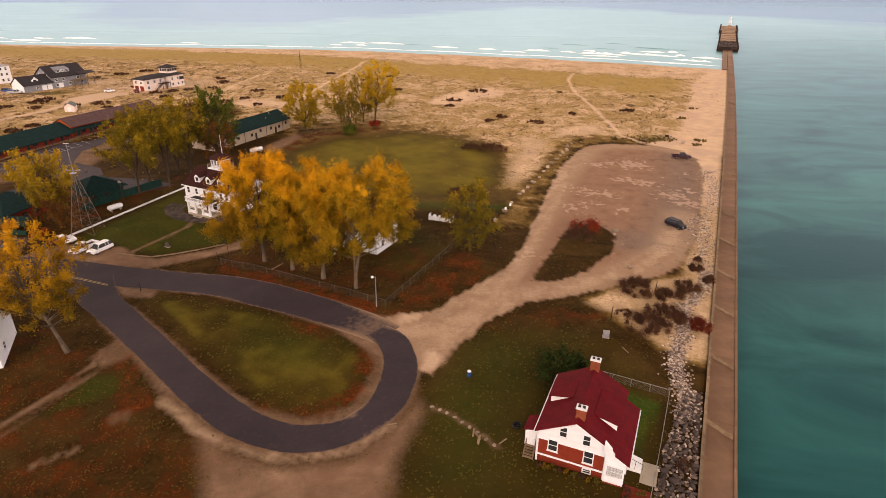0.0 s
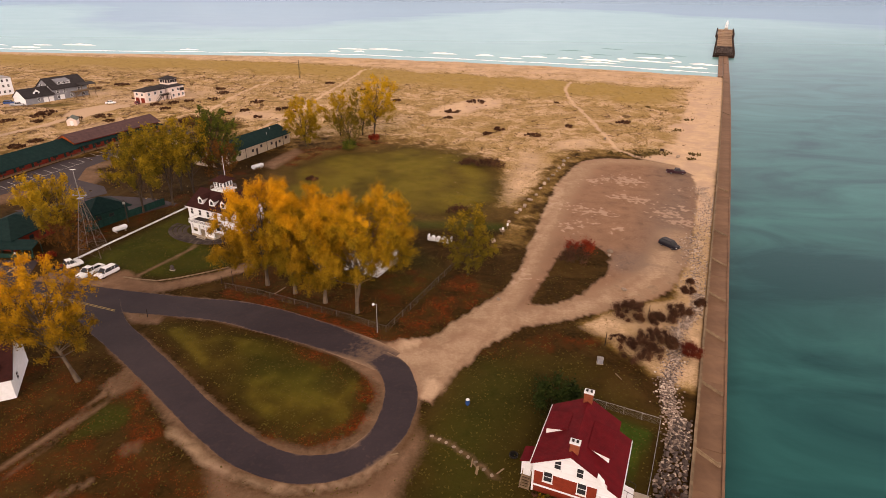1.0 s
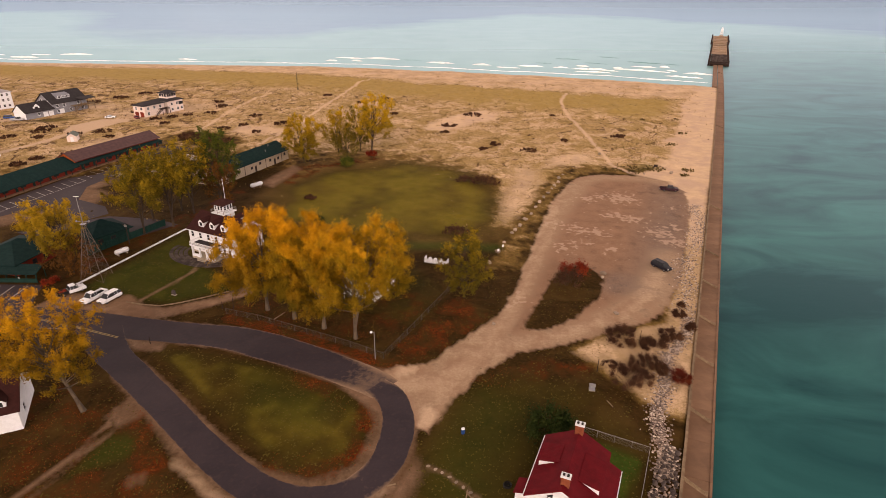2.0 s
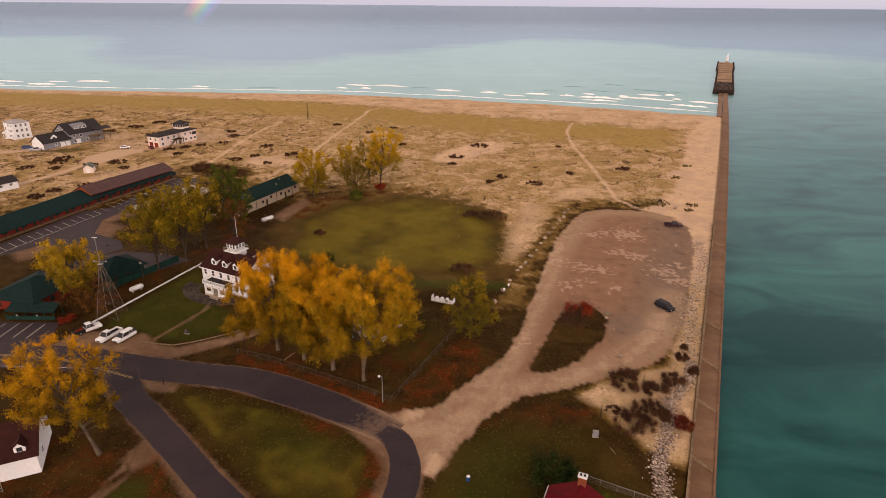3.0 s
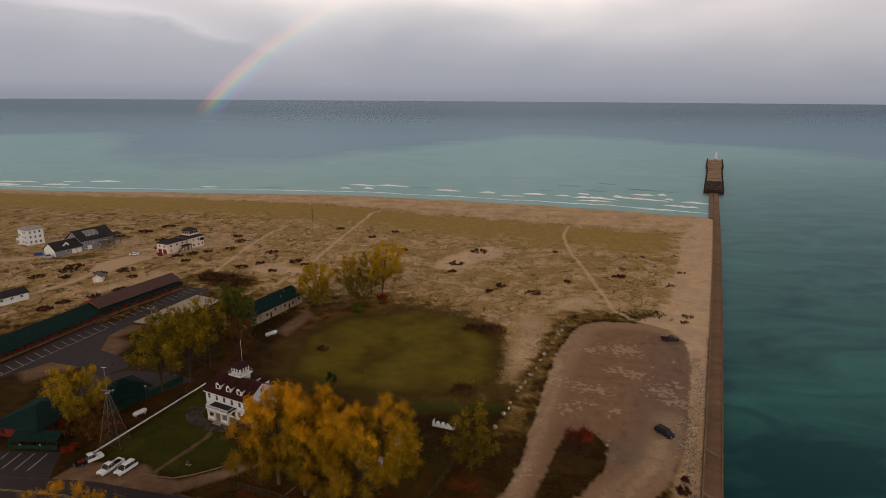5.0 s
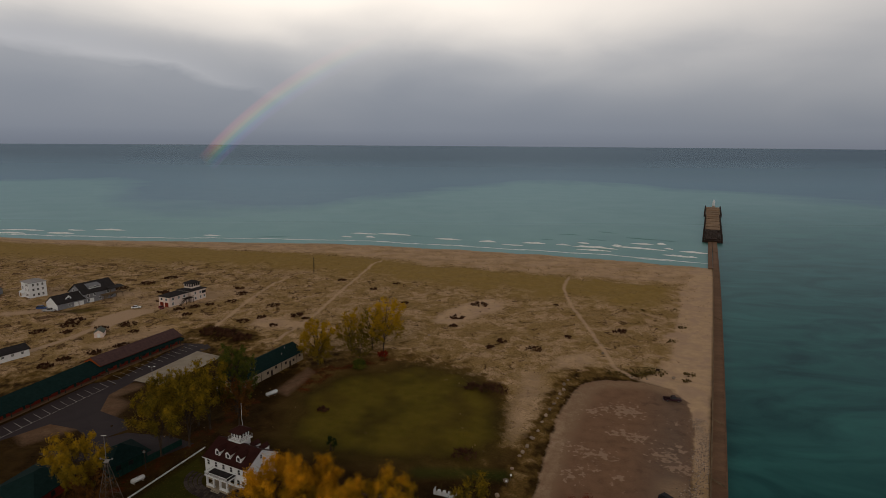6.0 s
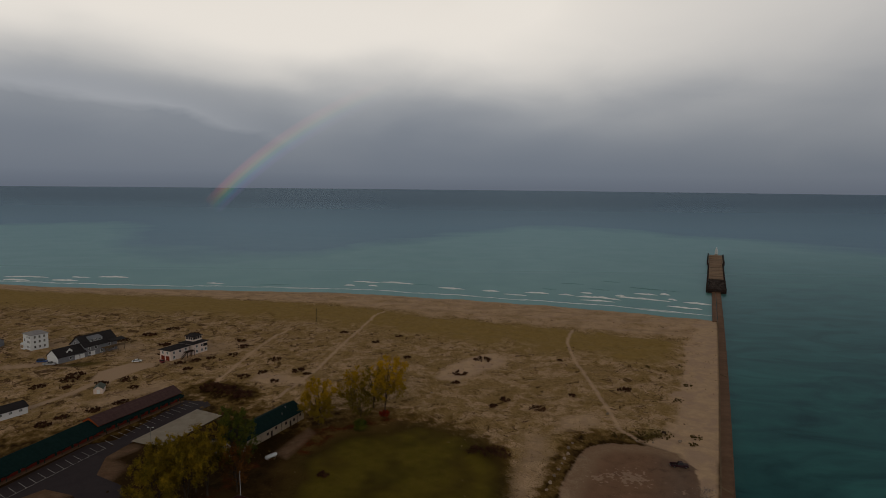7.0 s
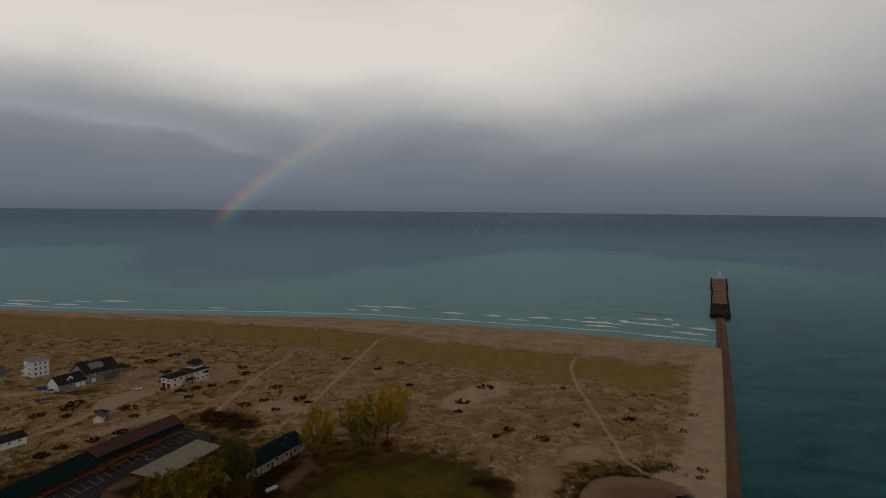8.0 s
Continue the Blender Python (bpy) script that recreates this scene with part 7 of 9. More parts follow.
def tree(x, y, h, r, mat, label, seed, boughs=46, leaves=150, size=0.34, lean=(0, 0), low=0.22, trunk=0.42, fork=1, bark=BARK_PALE, group="", clump=0.20, name="tree", sprays=8):
    """A tree: stems, boughs, and at each bough's end a billow of leafy sprays."""
    rng = np.random.default_rng(seed)
    root = thing(name, pose(x, y, 0), label, "tree", group)
    paths, ends, rads, ways = [], [], [], []
    stems = []
    for s in range(fork):
        a = 6.28 * s / fork + rng.random()
        off = 0.0 if fork == 1 else 0.35
        top = Vector((lean[0] + off * 6 * math.cos(a) * rng.uniform(0.6, 1.2), lean[1] + off * 6 * math.sin(a), h * rng.uniform(0.74, 0.86)))
        foot = Vector((0, 0, -0.15))
        pts = []
        for i in range(8):
            t = i / 7
            bend = Vector((0.35 * math.sin(3 * t + seed + s), 0.35 * math.cos(2.6 * t + seed), 0)) * (t * 1.2)
            p = foot.lerp(top, t)
            out = max(0.0, (t - 0.12) / 0.88) ** 1.15 if fork > 1 else t
            p.x, p.y = top.x * out, top.y * out
            pts.append((p + bend, trunk / (1 + 0.12 * (fork - 1)) * (1 - 0.85 * t) * (1.45 if i == 0 else 1.0)))
        stems.append(pts)
        paths.append(pts)
    for k in range(boughs):
        t = (k + 0.5) / boughs
        zc = h * (low + (1 - low - 0.06) * t)
        fill = math.sin(math.pi * min(1.0, max(0.02, (zc / h - low * 0.45) / (1.04 - low * 0.45)))) ** 0.55
        ang = k * 2.39996 + rng.uniform(-0.4, 0.4)
        rr = r * fill * math.sqrt(rng.uniform(0.12, 1.0)) * rng.uniform(0.85, 1.12)
        frac = zc / h
        e = Vector((lean[0] * frac * 1.15 + rr * math.cos(ang), lean[1] * frac * 1.15 + rr * math.sin(ang), zc + rng.uniform(-0.5, 0.8)))
        stem = stems[k % fork]
        jt = 7 * min(0.92, max(0.16, 0.10 + 0.72 * frac - 0.12 * rr / r))
        j = int(jt)
        st = stem[j][0].lerp(stem[min(7, j + 1)][0], jt - j)
        mid_ = st.lerp(e, 0.5) + Vector((0, 0, -0.05 * (e - st).length + 0.25))
        r0 = stem[j][1] * 0.42
        paths.append([(st, r0), (st.lerp(mid_, 0.55), r0 * 0.75), (mid_, r0 * 0.55), (mid_.lerp(e, 0.6), r0 * 0.32), (e, 0.02)])
        # a billow of leafy sprays at the end of the bough, pointing out and up
        big_ = 1.12 * clump * r * rng.uniform(0.75, 1.35) * (0.8 + 0.3 * fill)
        out = Vector((e.x - lean[0] * frac, e.y - lean[1] * frac, 0)) / max(1.0, r)
        for q in range(sprays):
            w = Vector(rng.normal(size=3)).normalized() + out * 0.7 + Vector((0, 0, 0.95 * frac - 0.22))
            w.normalize()
            g = e + w * big_ * rng.uniform(0.35, 1.0)
            if q % 3 == 0:
                paths.append([(mid_.lerp(e, 0.6), r0 * 0.25), (g, 0.012)])
            ends.append(tuple(g))
            ways.append(tuple(w))
            rads.append(big_ * rng.uniform(0.30, 0.50))
        for q in range(2):
            g = mid_.lerp(e, 0.55 + 0.25 * q)
            ends.append(tuple(g))
            ways.append((0, 0, 1))
            rads.append(big_ * 0.5)
    v, f = tubes(paths, 5)
    data_ob("trunk", v, f, bark, root, True)
    per = 2.3 * leaves / (sprays + 1.0)
    counts = [max(6, int(per * (q / (0.42 * clump * r)) ** 2 * rng.uniform(0.6, 1.25))) for q in rads]
    v, f = leaf_cards(rng, ends, rads, counts, size, ways, 1.6, 1.3)
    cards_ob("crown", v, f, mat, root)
    return root


GOLDS = "golden trees along the chain-link fence"
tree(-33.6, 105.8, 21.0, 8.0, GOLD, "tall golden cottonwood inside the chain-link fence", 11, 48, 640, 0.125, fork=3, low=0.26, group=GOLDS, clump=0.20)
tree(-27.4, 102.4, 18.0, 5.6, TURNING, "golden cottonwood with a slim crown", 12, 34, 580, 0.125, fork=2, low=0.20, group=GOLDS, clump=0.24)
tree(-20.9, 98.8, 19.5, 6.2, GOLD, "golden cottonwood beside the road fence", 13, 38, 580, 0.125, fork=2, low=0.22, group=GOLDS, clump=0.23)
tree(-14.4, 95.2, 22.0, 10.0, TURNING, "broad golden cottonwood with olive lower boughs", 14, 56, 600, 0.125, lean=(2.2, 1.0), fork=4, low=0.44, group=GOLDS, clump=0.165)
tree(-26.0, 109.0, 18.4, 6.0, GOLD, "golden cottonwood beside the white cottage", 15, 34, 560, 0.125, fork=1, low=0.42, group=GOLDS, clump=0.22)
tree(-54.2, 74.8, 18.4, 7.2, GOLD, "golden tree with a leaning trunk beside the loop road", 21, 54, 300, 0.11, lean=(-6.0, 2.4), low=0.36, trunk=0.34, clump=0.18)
tree(6.8, 111.0, 14.5, 5.0, OLIVE, "thin olive-leaved tree at the gravel track", 22, 46, 90, 0.15, low=0.12, trunk=0.2, fork=2, bark=BARK, clump=0.22)
LEFT = "yellowing trees beside the lodges"
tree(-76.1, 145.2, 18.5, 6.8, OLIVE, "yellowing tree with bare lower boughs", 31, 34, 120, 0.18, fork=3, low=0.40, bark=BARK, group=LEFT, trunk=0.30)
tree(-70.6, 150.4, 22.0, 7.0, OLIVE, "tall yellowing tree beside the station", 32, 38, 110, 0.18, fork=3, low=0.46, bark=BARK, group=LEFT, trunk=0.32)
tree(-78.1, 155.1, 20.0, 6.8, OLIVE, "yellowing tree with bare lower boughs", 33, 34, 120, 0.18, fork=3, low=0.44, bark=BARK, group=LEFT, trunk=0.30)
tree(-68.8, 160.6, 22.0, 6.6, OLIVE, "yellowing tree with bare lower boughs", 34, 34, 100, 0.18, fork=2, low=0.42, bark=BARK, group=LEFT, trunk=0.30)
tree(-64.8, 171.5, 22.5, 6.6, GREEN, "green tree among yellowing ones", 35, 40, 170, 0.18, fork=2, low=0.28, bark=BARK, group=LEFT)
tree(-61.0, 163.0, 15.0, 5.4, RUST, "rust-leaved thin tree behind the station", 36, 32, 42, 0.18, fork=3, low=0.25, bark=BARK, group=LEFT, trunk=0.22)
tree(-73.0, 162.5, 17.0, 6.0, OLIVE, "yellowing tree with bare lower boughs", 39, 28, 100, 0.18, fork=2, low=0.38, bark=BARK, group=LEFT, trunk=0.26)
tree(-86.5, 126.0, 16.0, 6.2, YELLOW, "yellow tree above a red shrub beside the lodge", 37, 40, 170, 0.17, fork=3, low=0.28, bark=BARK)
tree(-82.0, 122.5, 7.5, 4.4, RUST, "nearly bare russet shrubby tree beside the lodge", 38, 26, 60, 0.15, low=0.12, trunk=0.14, fork=3, bark=BARK, clump=0.3)
BACK = "trees behind the lawn"
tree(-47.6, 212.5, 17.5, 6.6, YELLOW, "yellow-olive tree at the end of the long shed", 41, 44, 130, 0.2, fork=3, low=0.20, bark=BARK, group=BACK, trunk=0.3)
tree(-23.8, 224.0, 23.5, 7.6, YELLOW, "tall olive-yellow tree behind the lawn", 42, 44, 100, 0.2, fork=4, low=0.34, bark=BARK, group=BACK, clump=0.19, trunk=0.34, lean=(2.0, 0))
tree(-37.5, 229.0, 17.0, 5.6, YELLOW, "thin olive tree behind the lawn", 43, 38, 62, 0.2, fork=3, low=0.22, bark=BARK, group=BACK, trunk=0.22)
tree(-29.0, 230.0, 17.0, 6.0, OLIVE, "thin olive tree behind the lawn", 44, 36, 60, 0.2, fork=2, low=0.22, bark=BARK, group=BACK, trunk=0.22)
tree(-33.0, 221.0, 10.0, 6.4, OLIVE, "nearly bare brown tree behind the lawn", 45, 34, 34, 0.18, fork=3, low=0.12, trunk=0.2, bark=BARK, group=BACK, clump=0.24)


def bush(x, y, r, h, mat, label, seed, leaves=900, name="shrub", size=0.16, group="", z=0.0):
    """A low thicket: stems from the ground and leaves in lumps on them."""
    rng = np.random.default_rng(seed)
    root = thing(name, pose(x, y, z), label, "shrub", group)
    paths, ends, rads = [], [], []
    n = max(9, int(14 * math.sqrt(r)))
    for k in range(n):
        a, q = rng.uniform(0, 6.28), r * math.sqrt(rng.uniform(0.02, 1.0)) * 0.85
        e = Vector((q * math.cos(a), q * math.sin(a), h * (0.35 + 0.5 * (1 - (q / r) ** 2)) * rng.uniform(0.7, 1.1)))
        s = Vector((0.45 * e.x, 0.45 * e.y, -0.1))
        paths.append([(s, 0.04), (s.lerp(e, 0.6) + Vector((0, 0, 0.1)), 0.028), (e, 0.01)])
        ends.append(tuple(e))
        rads.append(max(0.2, 0.36 * min(r, h * 1.6)) * rng.uniform(0.7, 1.2))
    v, f = tubes(paths, 4)
    data_ob("branchwork", v, f, BARK, root)
    v, f = leaf_cards(rng, ends, rads, [leaves // n] * n, size)
    v[:, 2] = np.maximum(v[:, 2], -0.05)
    cards_ob("foliage", v, f, mat, root)
    return root


bush(17.6, 69.5, 4.0, 3.6, DARK_GREEN, "dark evergreen shrub beside the red-roofed house", 51, 4200, size=0.2)
bush(30.8, 117.5, 4.6, 2.4, SCRUB, "bare grey-brown shrub on the grass island", 52, 3600, size=0.09)
bush(32.8, 122.8, 3.6, 2.2, RED_LEAF, "bright red shrub on the grass island", 53, 5200, size=0.10)
bush(-31.8, 209.4, 3.4, 3.0, GREEN, "round green shrub on the lawn", 54, 2600, size=0.22)
bush(-23.5, 221.0, 2.2, 2.6, RED_LEAF, "red shrub under the back trees", 55, 1500, size=0.2)
bush(-37.8, 173.7, 2.2, 0.9, SCRUB, "low dark shrub on the lawn", 56, 1400)
bush(-30.5, 148.5, 1.5, 5.0, DARK_GREEN, "narrow dark juniper on the lawn", 57, 1600)
bush(17.7, 189.0, 5.5, 2.0, SCRUB, "brown thicket at the edge of the dunes", 58, 2600)
bush(10.5, 191.0, 3.4, 1.6, SCRUB, "brown thicket at the edge of the dunes", 59, 1300)
bush(6.0, 146.0, 4.0, 1.6, SCRUB, "brown weeds beside the lawn", 60, 1500)
bush(28.2, 52.5, 0.9, 1.5, SCRUB, "bare shrub beside the porch steps", 61, 500, size=0.1)
bush(-84.0, 117.0, 2.0, 1.4, RED_LEAF, "low russet shrub beside the parked trucks", 62, 1200)
bush(-106.0, 119.5, 2.6, 2.2, RED_LEAF, "russet shrub beside the lodge", 63, 1400)
THICK = "dark thickets on the sand beside the pier"
for i, (x, y, r, h) in enumerate(((36.6, 95.0, 4.4, 1.3), (41.0, 92.2, 2.8, 1.2), (34.0, 82.4, 4.2, 1.4), (37.8, 86.3, 3.4, 1.2), (45.2, 95.6, 2.6, 1.2), (42.2, 82.6, 2.0, 1.2), (39.6, 85.0, 1.8, 0.9), (31.2, 86.0, 1.6, 0.8), (50.3, 103.6, 1.7, 0.8), (51.6, 107.4, 1.1, 0.7), (50.6, 98.6, 1.5, 0.8))):
    bush(x, y, r, h, MAROON_LEAF if i == 5 else SCRUB, "maroon-leaved thicket on the sand" if i == 5 else "dark brown thicket on the sand beside the pier", 70 + i, int(4200 * r), size=0.075, group=THICK)


def height_at(x, y):
    u, v = (x - 28.2) * UX + (y - 47.75) * UY, (x - 28.2) * UY - (y - 47.75) * UX
    i, j = int(np.clip(np.searchsorted(us_, u), 1, nu - 1)), int(np.clip(np.searchsorted(vs_, v), 1, nv - 1))
    fu, fv = np.clip((u - us_[i - 1]) / (us_[i] - us_[i - 1]), 0, 1), np.clip((v - vs_[j - 1]) / (vs_[j] - vs_[j - 1]), 0, 1)
    return float((GZ[i - 1, j - 1] * (1 - fv) + GZ[i - 1, j] * fv) * (1 - fu) + (GZ[i, j - 1] * (1 - fv) + GZ[i, j] * fv) * fu)


# dune thickets: the large ones each a thing, the small ones one scatter
MATS = "dark shrub mats on the dunes"
for i, (x, y, r) in enumerate(((7.0, 276, 4.6), (19.5, 298, 5.6), (38.2, 231.5, 4.4), (80.8, 254, 4.0), (25.7, 241, 2.8), (20, 234, 2.2), (5, 262, 2.4), (-71, 275, 4.2), (-79, 262, 2.6), (-66, 272, 2.2), (-95, 268, 3.4), (-113, 318, 4.2), (-147, 262, 4.8), (-155, 255, 3.6),
                               (-134, 287, 3.2), (-128, 292, 2.8), (-122, 296, 2.6), (-158, 320, 4.0), (-118, 330, 3.0), (-133, 232, 4.2), (-140, 224, 3.6), (-147, 215, 3.0), (-172, 258, 5.0), (-168, 250, 3.0), (-150, 303, 3.2), (-195, 330, 5.0), (-215, 335, 4.0), (-176, 340, 5.0), (-152, 345, 4.0),
                               (55, 246, 2.0), (60, 300, 2.0), (103, 290, 1.8), (-40, 330, 3.0), (-62, 352, 3.0), (-20, 300, 2.6), (-30, 262, 3.0), (-28, 345, 2.4), (100, 244, 3.4), (112, 262, 2.4), (92, 205, 2.6), (88, 199, 2.0), (72, 206, 4.4), (80, 207, 3.4), (64, 206, 2.6), (120, 292, 2.4),
                               (-173, 266, 5.2), (-180, 249, 4.6), (-131, 217, 3.0), (-126, 278, 3.0), (-138, 250, 2.6), (-186, 329, 4.4), (-113, 304, 4.0), (-88, 295, 4.0), (-88, 273, 2.6), (-150, 209, 3.4), (-170, 357, 4.6), (-156, 319, 2.6))):
    if (x, y) in ((72, 206), (80, 207), (64, 206)):
        r *= 1.5
    grassy = x > 60 and 198 < y < 300 and (x, y) != (80.8, 254)
    bush(x, y, r, 0.38 if grassy else 0.75, STRAW_GREEN if grassy else SCRUB, "low olive-brown grass hummock on the sand" if grassy else "dark low shrub mat on the dune sand", 100 + i, int(620 * r), size=0.2, group="grass hummocks beside the lot" if grassy else MATS, z=height_at(x, y) - 0.08)


for i, (x, y, r) in enumerate(((-104, 251, 5.5), (-95, 248, 6.0), (-87, 243, 5.0))):
    bush(x, y, r, 1.6, SCRUB, "dark brown thicket behind the motel lot", 180 + i, int(700 * r), size=0.22, group="thickets behind the motel", z=height_at(x, y) - 0.08)


def scatter_points(n, seed, box_, weight):
    """Random places, kept by a weight."""
    rng = np.random.default_rng(seed)
    X, Y = rng.uniform(box_[0], box_[1], n), rng.uniform(box_[2], box_[3], n)
    keep = rng.random(n) < weight(X, Y)
    return X[keep], Y[keep], rng


def heights(X, Y):
    u, v = (X - 28.2) * UX + (Y - 47.75) * UY, (X - 28.2) * UY - (Y - 47.75) * UX
    i = np.clip(np.searchsorted(us_, u), 1, nu - 1)
    j = np.clip(np.searchsorted(vs_, v), 1, nv - 1)
    fu, fv = np.clip((u - us_[i - 1]) / (us_[i] - us_[i - 1]), 0, 1), np.clip((v - vs_[j - 1]) / (vs_[j] - vs_[j - 1]), 0, 1)
    return (GZ[i - 1, j - 1] * (1 - fv) + GZ[i - 1, j] * fv) * (1 - fu) + (GZ[i, j - 1] * (1 - fv) + GZ[i, j] * fv) * fu


def built_on(X, Y):
    """Where houses, lots and roads leave no room."""
    out = np.zeros(X.shape, bool)
    for p in ([(-146, 118), (-158, 150), (-138, 203), (-132, 206), (-119, 247), (-92, 238), (-100, 190), (-115, 150)], [(-84, 182), (-68, 222), (-54, 218), (-70, 182)], [(-210, 285), (-196, 330), (-172, 325), (-186, 280)], [(-154, 298), (-140, 322), (-126, 314), (-138, 287)], [(-232, 300), (-232, 320), (-214, 320), (-214, 300)], [(-180, 212), (-162, 225), (-160, 214), (-172, 202)]):
        out |= inside(X, Y, p) > 0
    return out


def dune_grass():
    X, Y, rng = scatter_points(120000, 7, (-330, 175, 150, 440), lambda X, Y: (lambda m: np.clip((m[0] - 0.27) * (0.42 + 0.75 * wavy(X, Y, 13, 0.6) + 0.5 * wavy(X, Y, 37, 2.6)), 0, 1) * (1 - m[5]) * (1 - m[6]) * (1 - m[7]) * (1 - 0.8 * m[1]) * ~built_on(X, Y) * (m[9] > 60))(masks(X, Y)))
    Z = heights(X, Y)
    n = len(X)
    P = np.stack([X, Y, Z], -1)
    tri = []
    for k in range(4):
        a = rng.uniform(0, 6.28, n)
        s = rng.uniform(0.22, 0.5, n)
        h = rng.uniform(0.25, 0.62, n)
        d = np.stack([np.cos(a), np.sin(a), 0 * a], -1)
        q = np.stack([-np.sin(a), np.cos(a), 0 * a], -1)
        b = P + d * (0.1 * s)[:, None]
        tri.append(np.stack([b - q * (s * 0.35)[:, None], b + q * (s * 0.35)[:, None], b + d * (s * 0.9)[:, None] + np.array((0, 0, 1.0)) * h[:, None]], 1))
    v = np.concatenate(tri, 1).reshape(-1, 3)
    ob = cards_ob("dune_grass", v, np.arange(len(v)).reshape(-1, 3), STRAW)
    tagged(ob, "tufts of straw-coloured dune grass on sand", "grass", kind="stuff")


dune_grass()


def dune_scrub():
    X, Y, rng = scatter_points(11000, 17, (-330, 170, 195, 430), lambda X, Y: (lambda m: np.clip(m[0] - 0.25, 0, 1) * (1 - m[1]) * np.clip(0.10 + 1.0 * wavy(X, Y, 45, 3.3) + 0.45 * (X < -95) * (Y > 205), 0.03, 1) * (1 - m[5]) * (1 - m[6]) * (1 - m[7]) * ~built_on(X, Y) * (m[9] > 75))(masks(X, Y)))
    Z = heights(X, Y)
    r = rng.uniform(0.25, 1.1, len(X)) * (0.5 + 0.9 * rng.random(len(X)))
    v, f = leaf_cards(rng, np.stack([X, Y, Z + 0.12], -1), r, np.maximum(14, (r * r * 52).astype(int)), 0.22)
    zz = np.repeat(np.repeat(Z, np.maximum(14, (r * r * 52).astype(int))), 4)
    v[:, 2] = zz + np.clip((v[:, 2] - zz) * 0.35, -0.02, 1)
    tagged(cards_ob("dune_scrub", v, f, SCRUB), "small dark scrub plants scattered over the dunes", "scrub", kind="stuff")


dune_scrub()


def dropped_leaves():
    X, Y, rng = scatter_points(260000, 27, (-75, 14, 36, 125), lambda X, Y: (lambda m: np.clip(m[3] * (0.55 + 0.8 * wavy(X, Y, 5, 0.9)), 0, 1) * (1 - 0.85 * m[4]) * (1 - m[7]) * (far_from_line(X, Y, ROAD_LOOP) > 3.0) * (far_from_line(X, Y, ROAD_MAIN) > 3.6))(masks(X, Y)))
    n = len(X)
    P = np.stack([X, Y, heights(X, Y) + 0.06], -1)
    a, s, t = rng.uniform(0, 6.28, n), rng.uniform(0.04, 0.085, n), rng.uniform(-0.03, 0.03, n)
    d = np.stack([np.cos(a) * s, np.sin(a) * s, t], -1)
    q = np.stack([-np.sin(a) * s * 0.7, np.cos(a) * s * 0.7, -t], -1)
    v = np.stack([P - d, P + q, P + d, P - q], 1).reshape(-1, 3)
    tagged(cards_ob("fallen_leaves", v, np.arange(len(v)).reshape(-1, 4), DROPPED), "red and brown fallen leaves on the grass", "leaves", kind="stuff")


dropped_leaves()


def lawn_tufts():
    X, Y, rng = scatter_points(60000, 37, (-80, 34, 38, 215), lambda X, Y: (lambda m: np.clip((0.35 + 0.5 * m[2] + 0.5 * wavy(X, Y, 7, 0.2)) * (1 - m[4]) * (1 - m[7]) * (1 - m[5]) * (1 - m[6]), 0, 1) * (far_from_line(X, Y, ROAD_LOOP) > 3.4) * (far_from_line(X, Y, ROAD_MAIN) > 4.4) * (np.clip(1.3 - (Y - 40) / 140, 0.15, 1)))(masks(X, Y)))
    n = len(X)
    P = np.stack([X, Y, heights(X, Y)], -1)
    tri = []
    for k in range(3):
        a, s, h = rng.uniform(0, 6.28, n), rng.uniform(0.1, 0.26, n), rng.uniform(0.05, 0.16, n)
        d, q = np.stack([np.cos(a), np.sin(a), 0 * a], -1), np.stack([-np.sin(a), np.cos(a), 0 * a], -1)
        tri.append(np.stack([P - q * (s * 0.4)[:, None], P + q * (s * 0.4)[:, None], P + d * s[:, None] + np.array((0, 0, 1.0)) * h[:, None]], 1))
    v = np.concatenate(tri, 1).reshape(-1, 3)
    tagged(cards_ob("rough_grass", v, np.arange(len(v)).reshape(-1, 3), MEADOW), "tufts of rough brown-green autumn grass", "grass", kind="stuff")


MEADOW = leaves_material("rough_grass", [(0.1, (0.046, 0.038, 0.008)), (0.45, (0.084, 0.066, 0.013)), (0.8, (0.120, 0.086, 0.020))], (-9.0, -8.0), (0.2, 0.15, 0.06), 0.2)
lawn_tufts()


